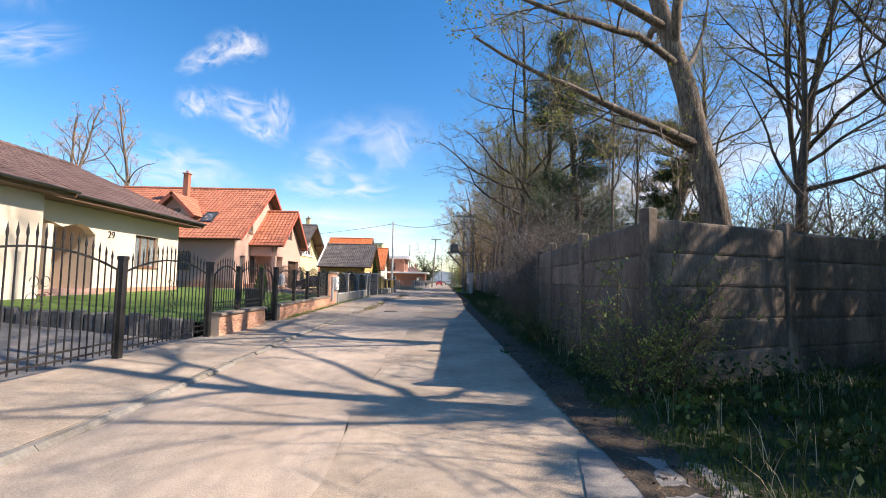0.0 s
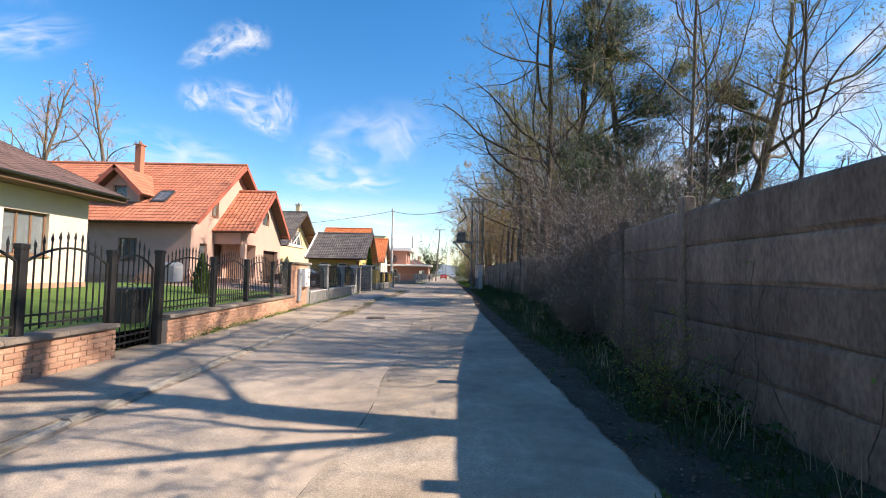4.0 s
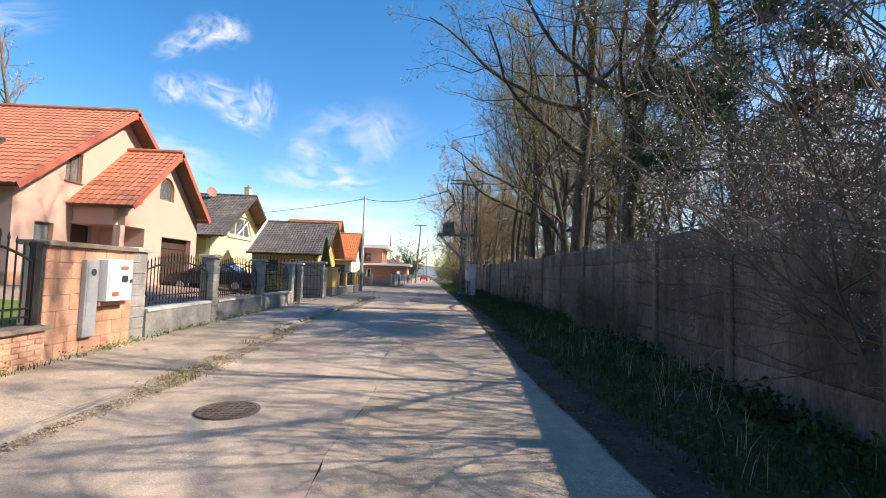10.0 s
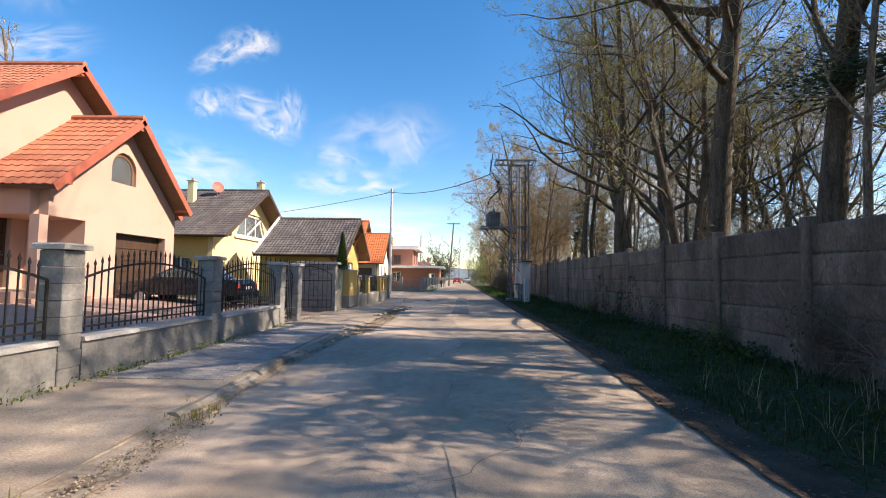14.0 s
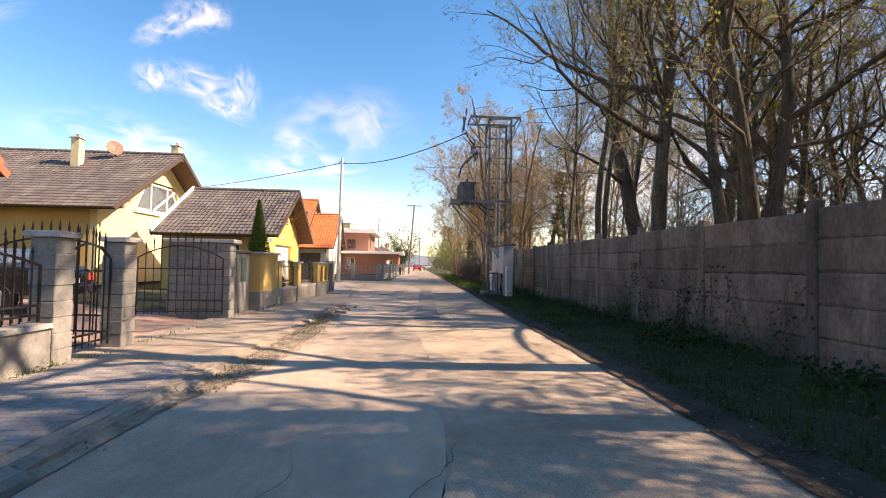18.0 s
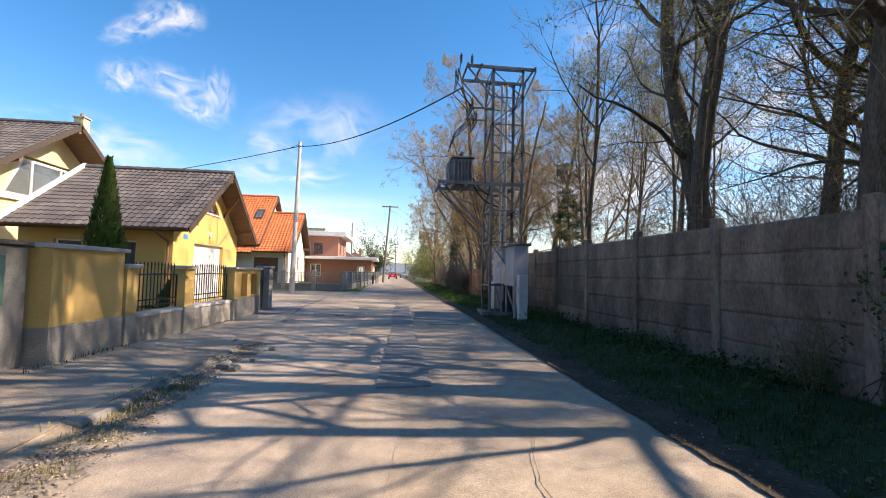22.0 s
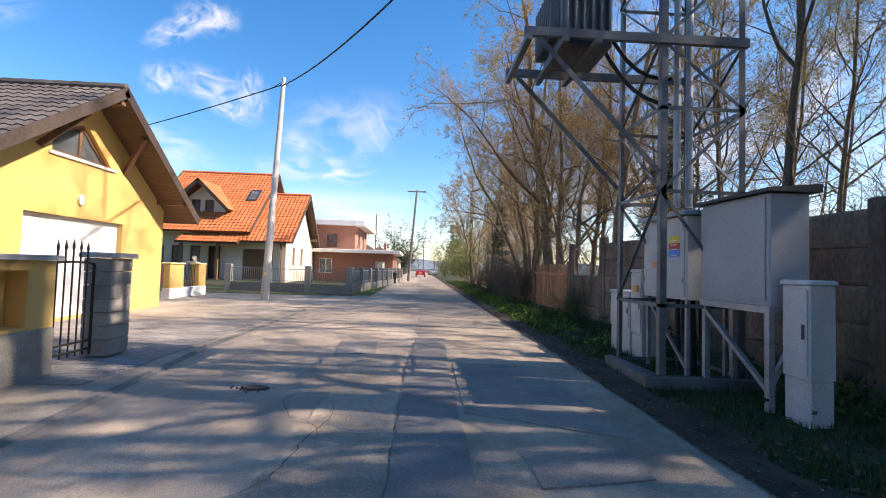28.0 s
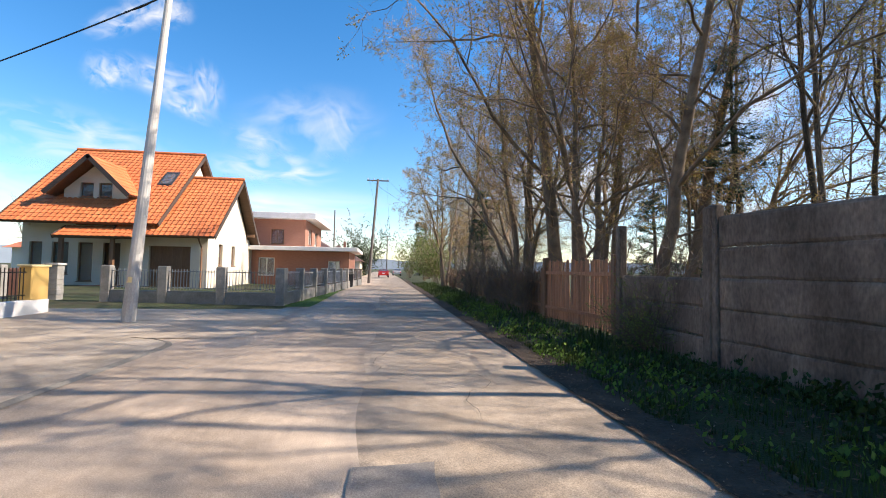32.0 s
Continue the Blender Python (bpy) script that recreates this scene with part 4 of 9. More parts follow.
# a cream bungalow with a brown tiled roof along the road
def bungalow():
    o = (-14, 16, 0.6)
    h = thing("bungalow", o, "cream plastered bungalow with brown tiled roof and arched porch", "house")
    X, y0, y1, z0, z1 = -13.7, 2.0, 23.95, 0.5, 4.25
    wins = [rect(20.6, 1.85, 22.25, 3.3), rect(4.2, 1.85, 6.0, 3.3)]
    porch = [(15.1, 0.9), (18.2, 0.9), (18.2, 3.05), (17.85, 3.3), (17.4, 3.42), (16.95, 3.3), (16.6, 3.2), (16.2, 3.32), (15.6, 3.45), (15.1, 3.45)]
    b = Build(o).holed(rect(y0, z0, y1, z1), wins + [porch], to_street(X), 0, 0.35)
    part("wall", b, "plaster_cream", h)
    plain_box(h, "wall", "plaster_cream", o, (-26, y0, z0, X - 0.352, y0 + 0.35, z1), (-26, y0 + 0.352, z0, -25.65, y1 - 0.352, z1))
    b = Build(o).holed([(-26, z0), (X - 0.352, z0), (X - 0.352, z1), (-19.8, 7.0), (-26, z1)], [rect(-17.5, 1.7, -16.3, 3.0)], to_viewer(y1 - 0.35), 0, 0.35)
    part("wall", b, "plaster_cream", h)
    font = bpy.data.curves.new("house_number", "FONT")
    font.body, font.size, font.extrude = "29", 0.42, 0.01
    number = new("house_number", font)
    number.data.materials.append(M["iron"])
    number.parent = h
    number.matrix_basis = pose(X + 0.02 - o[0], 18.85 - o[1], 3.0 - o[2], 90, 0, 90)
    # recess of the porch
    plain_box(h, "porch_recess", "plaster_cream", o, (X - 1.9, 15.1, 0.6, X - 1.75, 18.2, 3.6), (X - 1.75, 14.95, 0.6, X - 0.352, 15.1, 3.6), (X - 1.75, 18.2, 0.6, X - 0.352, 18.35, 3.6))
    plain_box(h, "porch_ceiling", "plaster_cream", o, (X - 1.9, 14.95, 3.602, X - 0.36, 18.35, 3.7))
    plain_box(h, "porch_steps", "paver_red", o, (X - 1.75, 15.1, 0.5, X + 0.25, 18.2, 0.95), (X + 0.252, 15.4, 0.5, X + 0.6, 18.0, 0.82))
    part("porch_column", Build(o).box(X - 0.3, 15.95, 0.95, X - 0.02, 16.25, 3.25), "plaster_cream", h)
    leaf_door(h, to_street(X - 1.72), 16.9, 0.97, 17.9, 3.1, o, "wood_brown", inset=-0.02, panels=(1, 3))
    for w in wins:
        window(h, to_street(X), w[0][0], w[0][1], w[2][0], w[2][1], o, bars=2)
    window(h, to_viewer(y1 - 0.35), -17.5, 1.7, -16.3, 3.0, o, bars=1)
    plain_box(h, "plinth", "brick_base", o, (X - 0.0, y0, 0.4, X + 0.04, 15.0, 0.95), (X - 0.0, 18.3, 0.4, X + 0.04, y1, 0.95))
    # ridge along the road: street slope and back slope
    ex, ez, rx, rz = -12.75, 4.25, -19.8, 7.25
    slope(h, "roof_slope", (ex, 1.2, ez), (ex, 24.65, ez), (rx, 1.2, rz), "tile_brown", o, edge="wood_brown", tw=0.32, th=0.38)
    slope(h, "roof_slope", (-26.85, 1.2, ez), (-26.85, 24.65, ez), (rx, 1.2, rz), "tile_brown", o, edge="wood_brown", tiles=False)
    ridge_cap(h, (rx, 1.2, rz + 0.06), (rx, 24.65, rz + 0.06), "tile_brown", o)
    gutter(h, (ex + 0.08, 1.2, ez + 0.02), (ex + 0.08, 24.65, ez + 0.02), "plastic_dark", o)
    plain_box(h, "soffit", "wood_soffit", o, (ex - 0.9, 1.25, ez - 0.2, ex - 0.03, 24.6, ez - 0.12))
    # a lower front bay with its own eave
    slope(h, "roof_slope", (-11.9, 1.2, 4.15), (-11.9, 14.9, 4.15), (-13.4, 1.2, 4.79), "tile_brown", o, edge="wood_brown", tw=0.32, th=0.38)
    gutter(h, (-11.82, 1.2, 4.17), (-11.82, 14.9, 4.17), "plastic_dark", o)
    b = Build(o).holed(rect(1.6, z0, 14.5, 4.12), [rect(4.2, 1.85, 6.0, 3.3)], to_street(-12.6), 0, 0.3)
    part("wall", b, "plaster_cream", h)
    window(h, to_street(-12.6), 4.2, 1.85, 6.0, 3.3, o, bars=2)
    plain_box(h, "wall", "plaster_cream", o, (X + 0.002, 14.2, z0, -12.902, 14.5, 4.12))
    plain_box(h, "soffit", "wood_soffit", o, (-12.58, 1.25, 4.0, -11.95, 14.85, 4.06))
    return h


bungalow()


# a pink house with an orange roof, its gable to the road, and a gabled porch with garage
def pink_house():
    o = (-18, 39.2, 0.8)
    h = thing("house", o, "pink plastered house with orange tiled roof, dormer and gabled porch", "house")
    z0, X = 0.5, -15.1
    ya, yb, yc = 33.6, 44.8, 39.2
    ze, zr = 4.68, 8.85
    w1, w2 = rect(35.9, 4.95, 36.8, 6.2), rect(34.6, 1.9, 35.5, 3.1)
    b = Build(o).holed([(ya, z0), (yb, z0), (yb, ze), (yc, zr), (ya, ze)], [w1, w2, rect(36.4, 1.0, 37.6, 3.2)], to_street(X), 0, 0.35)
    part("wall", b, "plaster_pink", h)
    w3, w4 = rect(-19.4, 1.95, -18.3, 3.3), rect(-25.5, 1.95, -24.2, 3.3)
    b = Build(o).holed(rect(-29, z0, X - 0.352, ze), [w3, w4], to_viewer(ya), 0, 0.35)
    part("wall", b, "plaster_pink", h)
    plain_box(h, "wall", "plaster_pink", o, (-29, yb - 0.35, z0, X - 0.352, yb, ze), (-29, ya + 0.352, z0, -28.65, yb - 0.352, ze))
    b = Build(o).prism([(ya + 0.4, ze), (yb - 0.4, ze), (yc, zr - 0.3)], to_street(-28.7), 0, 0.3)
    part("wall", b, "plaster_pink", h)
    for w in (w1, w2):
        window(h, to_street(X), w[0][0], w[0][1], w[2][0], w[2][1], o, bars=0 if w is w2 else 1, mat="wood_brown")
    for w in (w3, w4):
        window(h, to_viewer(ya), w[0][0], w[0][1], w[2][0], w[2][1], o, bars=1)
    leaf_door(h, to_street(X), 36.4, 1.0, 37.6, 3.2, o, "door_dark", panels=(1, 4))
    # main roof
    xe, xb = -14.4, -29.6
    k = (zr + 0.12 - ze) / (yc - ya)
    ea, eza = ya - 0.75, ze + 0.12 - 0.75 * k
    eb = yb + 0.75
    slope(h, "roof_slope", (xb, ea, eza), (xe, ea, eza), (xb, yc, zr + 0.12), "tile_orange", o)
    slope(h, "roof_slope", (xb, eb, eza), (xe, eb, eza), (xb, yc, zr + 0.12), "tile_orange", o)
    ridge_cap(h, (xb, yc, zr + 0.17), (xe, yc, zr + 0.17), "tile_orange", o)
    gutter(h, (xb, ea - 0.06, eza), (xe, ea - 0.06, eza), "wood_brown", o)
    for yy, zz in ((ea + 1.0, eza + 1.0 * k), (yc, zr + 0.1), (eb - 1.0, eza + 1.0 * k), (ea + 3.6, eza + 3.6 * k)):
        part("purlin", Build(o).box(X + 0.004, yy - 0.08, zz - 0.36, xe - 0.02, yy + 0.08, zz - 0.17), "trim_red", h)
    chimney(h, -20.95, 37.4, 6.5, 9.85, 0.42, "tile_orange", o, cap="brick_red")
    # dormer
    dx0, dx1, dxc = -21.7, -18.6, -20.15
    b = Build(o).holed([(dx0 + 0.3, 5.2), (dx1 - 0.3, 5.2), (dx1 - 0.3, 6.25), (dxc, 7.55), (dx0 + 0.3, 6.25)], [rect(-20.6, 5.6, -19.75, 6.6)], to_viewer(34.6), 0, 0.3)
    part("dormer_wall", b, "plaster_pink", h)
    window(h, to_viewer(34.6), -20.6, 5.6, -19.75, 6.6, o, bars=0)
    slope(h, "dormer_roof", (dx1 + 0.2, 34.0, 6.0), (dx1 + 0.2, 37.6, 6.0), (dxc, 34.0, 7.75), "tile_orange", o)
    slope(h, "dormer_roof", (dx0 - 0.2, 34.0, 6.0), (dx0 - 0.2, 37.6, 6.0), (dxc, 34.0, 7.75), "tile_orange", o)
    # skylight
    def on_roof(u, v, d):
        return (u, ya + v, ze + 0.12 + v * k + 0.1 - d)
    b = Build(o).holed(rect(-18.3, 1.0, -17.4, 2.1), [rect(-18.2, 1.1, -17.5, 2.0)], on_roof, -0.02, 0.1)
    sk = part("skylight", b, "plastic_dark", h)
    part("pane", Build(o).prism(rect(-18.2, 1.1, -17.5, 2.0), on_roof, 0.0, 0.03), "window_glass", sk)
    # gabled porch towards the road
    px, pa, pb, pc = -13.1, 36.4, 42.9, 39.7
    pze, pzr = 3.95, 7.0
    arch = arch_loop(39.75, 4.75, 1.25, 1.15)
    gdoor = rect(39.5, 0.7, 42.3, 2.95)
    b = Build(o).holed([(38.1, z0), (pb, z0), (pb, pze + 0.45), (pc, pzr), (36.7, pze + 0.2), (36.7, 3.2), (38.1, 3.2)], [arch, gdoor], to_street(px), 0, 0.3)
    part("porch_wall", b, "plaster_pink", h)
    plain_box(h, "porch_wall", "plaster_pink", o, (X + 0.002, pb - 0.3, z0, px - 0.302, pb, pze + 0.45), (X + 0.002, 38.1, z0, px - 0.302, 38.35, 3.2))
    plain_box(h, "porch_wall", "plaster_pink", o, (X + 0.002, 36.4, 3.2, px - 0.302, 36.7, pze + 0.1))
    plain_box(h, "porch_ceiling", "plaster_pink", o, (X + 0.002, 36.702, 3.2, px - 0.302, 38.098, 3.3), (X + 0.002, 38.36, 3.202, px - 0.302, pb - 0.302, 3.3))
    b = Build(o).box(px - 0.3, 36.42, 0.75, px - 0.0, 36.72, 3.198)
    part("porch_column", b, "plaster_pink", h)
    plain_box(h, "porch_steps", "paver_red", o, (X + 0.002, 35.6, 0.5, px + 0.1, 38.08, 0.95), (px + 0.102, 35.8, 0.5, px + 0.5, 37.9, 0.75))
    leaf_door(h, to_street(px), 39.5, 0.7, 42.3, 2.95, o, "door_dark", inset=0.25, panels=(1, 5), name="garage_door", handle=False)
    b = Build(o).holed(arch, [[(39.75 + (u - 39.75) * 0.87, 4.82 + (v - 4.82) * 0.87) for u, v in arch]], to_street(px), 0.1, 0.17)
    aw = part("arched_window", b, "wood_brown", h)
    part("pane", Build(o).prism([(39.75 + (u - 39.75) * 0.88, 4.82 + (v - 4.82) * 0.88) for u, v in arch], to_street(px), 0.13, 0.145), "window_glass", aw)
    pxe = -12.45
    kk = (pzr + 0.12 - 4.0) / (pc - 36.1)
    slope(h, "porch_roof", (X - 1.6, 36.05, 4.0), (pxe, 36.05, 4.0), (X - 1.6, pc, pzr + 0.15), "tile_orange", o)
    slope(h, "porch_roof", (X - 1.6, 43.0, 4.1), (pxe, 43.0, 4.1), (X - 1.6, pc, pzr + 0.15), "tile_orange", o)
    ridge_cap(h, (X - 1.6, pc, pzr + 0.2), (pxe, pc, pzr + 0.2), "tile_orange", o)
    for yy, zz in ((36.7, 4.35), (42.75, 4.35), (pc, pzr - 0.05)):
        part("purlin", Build(o).box(px + 0.002, yy - 0.08, zz - 0.22, pxe - 0.02, yy + 0.08, zz), "trim_red", h)
    plain_box(h, "plinth", "brick_base", o, (-29, ya - 0.04, 0.4, X, ya - 0.002, 1.15), (X + 0.002, ya, 0.4, X + 0.04, 35.5, 1.15))
    return h


pink_house()


# a pale yellow house with dark roof and recessed balcony
def grey_roof_house():
    o = (-22, 61, 0.4)
    h = thing("house", o, "pale yellow house with dark grey tiled roof and balcony", "house")
    z0, X = 0.1, -18.0
    ya, yb, yc = 55.3, 67.7, 61.5
    ze, zr = 4.6, 8.45
    balcony = [(58.6, 4.5), (64.4, 4.5), (63.2, 6.55), (59.8, 6.55)]
    b = Build(o).holed([(ya, z0), (yb, z0), (yb, ze), (yc, zr), (ya, ze)], [balcony, rect(56.0, 1.2, 57.2, 2.7)], to_street(X), 0, 0.35)
    part("wall", b, "plaster_pale_yellow", h)
    window(h, to_street(X), 56.0, 1.2, 57.2, 2.7, o, mat="white_paint", sill="white_paint")
    b = Build(o).holed(rect(-31, z0, X - 0.352, ze), [rect(-21, 1.2, -19.6, 2.7), rect(-26, 1.2, -24.6, 2.7)], to_viewer(ya), 0, 0.35)
    part("wall", b, "plaster_yellow", h)
    for u in (-21, -26):
        window(h, to_viewer(ya), u, 1.2, u + 1.4, 2.7, o, mat="white_paint", sill="white_paint")
    plain_box(h, "wall", "plaster_pale_yellow", o, (-31, yb - 0.35, z0, X - 0.352, yb, ze), (-31, ya + 0.352, z0, -30.65, yb - 0.352, ze))
    plain_box(h, "balcony_wall", "plaster_pale_yellow", o, (X - 2.2, 58.5, 4.3, X - 2.0, 64.5, 6.4))
    loop = [(58.75, 4.6), (64.25, 4.6), (63.1, 6.45), (59.9, 6.45)]
    panes = [[(59.0, 4.72), (60.45, 4.72), (60.45, 6.33), (59.98, 6.33)], [(60.57, 4.72), (62.4, 4.72), (62.4, 6.33), (60.57, 6.33)], [(62.52, 4.72), (64.0, 4.72), (63.02, 6.33), (62.52, 6.33)]]
    gw = part("gable_window", Build(o).holed(loop, panes, to_street(X), 0.12, 0.22), "white_paint", h, "white-framed gable window")
    for p in panes:
        part("pane", Build(o).prism(p, to_street(X), 0.16, 0.175), "window_glass", gw)
    part("sill_board", Build(o).beam((X + 0.06, 58.4, 4.45), (X + 0.06, 64.6, 4.45), 0.16, 0.14), "white_paint", h)
    part("window_sash", Build(o).beam((X + 0.05, 60.5, 4.7), (X + 0.05, 63.0, 6.2), 0.1, 0.1), "white_paint", h)
    xe, xb = -16.7, -31.6
    k = (zr + 0.12 - ze) / (yc - ya)
    ea, eb = ya - 0.8, yb + 0.8
    ez = ze + 0.12 - 0.8 * k
    slope(h, "roof_slope", (xb, ea, ez), (xe, ea, ez), (xb, yc, zr + 0.12), "tile_dark", o, edge="wood_dark")
    slope(h, "roof_slope", (xb, eb, ez), (xe, eb, ez), (xb, yc, zr + 0.12), "tile_dark", o, edge="wood_dark")
    ridge_cap(h, (xb, yc, zr + 0.16), (xe, yc, zr + 0.16), "tile_dark", o)
    gutter(h, (xb, ea - 0.06, ez), (xe, ea - 0.06, ez), "wood_brown", o)
    for yy in (ea + 0.9, ea + 3.4, yc, eb - 3.4, eb - 0.9):
        zz = zr + 0.05 - abs(yy - yc) * k
        part("purlin", Build(o).box(X + 0.004, yy - 0.09, zz - 0.36, xe - 0.03, yy + 0.09, zz - 0.12), "wood_brown", h)
    chimney(h, -22.1, 59.5, 6.6, 8.95, 0.5, "plaster_pale_yellow", o)
    chimney(h, -18.9, 65.0, 6.4, 9.95, 0.55, "plaster_pale_yellow", o)
    return h


grey_roof_house()


# the yellow garage with its gable to the road
def yellow_garage():
    o = (-12, 58, 0.05)
    h = thing("garage", o, "bright yellow garage with dark tiled roof and white door", "garage")
    z0, X = 0.0, -9.05
    ya, yb, yc = 54.85, 62.1, 58.5
    ze, zr = 3.45, 5.72
    door = rect(56.75, 0.06, 60.05, 2.5)
    tri_win = [(57.4, 3.95), (59.45, 3.95), (58.45, 4.85), (57.4, 4.45)]
    b = Build(o).holed([(ya, z0), (yb, z0), (yb, ze), (yc, zr), (ya, ze)], [door, tri_win], to_street(X), 0, 0.35)
    part("wall", b, "plaster_yellow", h)
    wa, wb = rect(-11.3, 1.35, -10.35, 2.45), rect(-13.2, 1.35, -12.25, 2.45)
    b = Build(o).holed(rect(-14.4, z0, X - 0.352, ze), [wa, wb], to_viewer(ya), 0, 0.35)
    part("wall", b, "plaster_yellow", h)
    for w in (wa, wb):
        window(h, to_viewer(ya), w[0][0], w[0][1], w[2][0], w[2][1], o, mat="white_paint", sill="white_paint", bars=0)
    plain_box(h, "wall", "plaster_yellow", o, (-14.4, yb - 0.35, z0, X - 0.352, yb, ze))
    part("wall", Build(o).prism([(ya + 0.352, z0), (yb - 0.352, z0), (yb - 0.352, ze), (yc, zr - 0.25), (ya + 0.352, ze)], to_street(-14.08), 0, 0.3), "plaster_pale_yellow", h)
    b = Build(o).holed(tri_win, [[(57.48, 4.02), (58.36, 4.02), (58.36, 4.72), (57.48, 4.4)], [(58.44, 4.02), (59.26, 4.02), (58.44, 4.74)]], to_street(X), 0.1, 0.17)
    tw = part("gable_window", b, "wood_brown", h)
    part("pane", Build(o).prism([(57.46, 4.0), (59.3, 4.0), (58.43, 4.76), (57.46, 4.42)], to_street(X), 0.13, 0.142), "window_glass", tw)
    part("sill", Build(o).prism(rect(57.3, 3.88, 59.6, 3.945), to_street(X), -0.05, 0.1), "white_paint", tw)
    gd = part("garage_door", Build(o).prism(rect(56.76, 0.07, 60.04, 2.492), to_street(X), 0.165, 0.2), "white_paint", h)
    for i in range(5):
        part("door_panel", Build(o).prism(rect(56.76, 0.07 + i * 0.486, 60.04, 0.07 + i * 0.486 + 0.478), to_street(X), 0.14, 0.1648), "white_paint", gd)
    xe, xb = -8.2, -14.5
    k = (zr + 0.12 - ze) / (yc - ya)
    ea, eb = 54.0, 62.7
    ez = zr + 0.12 - (yc - ea) * k
    slope(h, "roof_slope", (xb, ea, ez), (xe, ea, ez), (xb, yc, zr + 0.12), "tile_dark", o, edge="wood_dark", tw=0.24, th=0.34)
    slope(h, "roof_slope", (xb, eb, ez), (xe, eb, ez), (xb, yc, zr + 0.12), "tile_dark", o, edge="wood_dark", tw=0.24, th=0.34)
    ridge_cap(h, (xb, yc, zr + 0.15), (xe, yc, zr + 0.15), "tile_dark", o)
    gutter(h, (xb, ea - 0.06, ez), (xe, ea - 0.06, ez), "wood_brown", o, [(X - 0.3, ea - 0.04, ez - 0.1), (X - 0.15, ya - 0.06, ez - 0.45), (X - 0.15, ya - 0.06, 0.05)])
    for yy in (ea + 0.95, yc, eb - 0.95):
        zz = zr + 0.02 - abs(yy - yc) * k
        part("purlin", Build(o).box(X + 0.004, yy - 0.09, zz - 0.32, xe - 0.03, yy + 0.09, zz - 0.1), "wood_brown", h)
    for yy in (yc - 1.5, yc + 1.5):
        part("bracket", Build(o).beam((X + 0.02, yy, zr - 1.75), (xe - 0.1, yy * 0.72 + yc * 0.28, zr - 0.85), 0.1, 0.14), "wood_brown", h)
    part("flashing", Build(o).beam((xb - 0.04, ea, ez + 0.12), (xb - 0.04, yc, zr + 0.24), 0.12, 0.16), "white_paint", h)
    part("house_sign", Build(o).prism(rect(55.7, 2.62, 56.05, 2.8), to_street(X), -0.02, 0.0), "sign_blue", h)
    b = Build(o).prism([(58.35 + 0.09 * math.cos(a * math.pi / 6), 2.95 + 0.13 * math.sin(a * math.pi / 6)) for a in range(12)], to_street(X), -0.06, 0.0)
    part("wall_lamp", b, "white_paint", h)
    return h


yellow_garage()


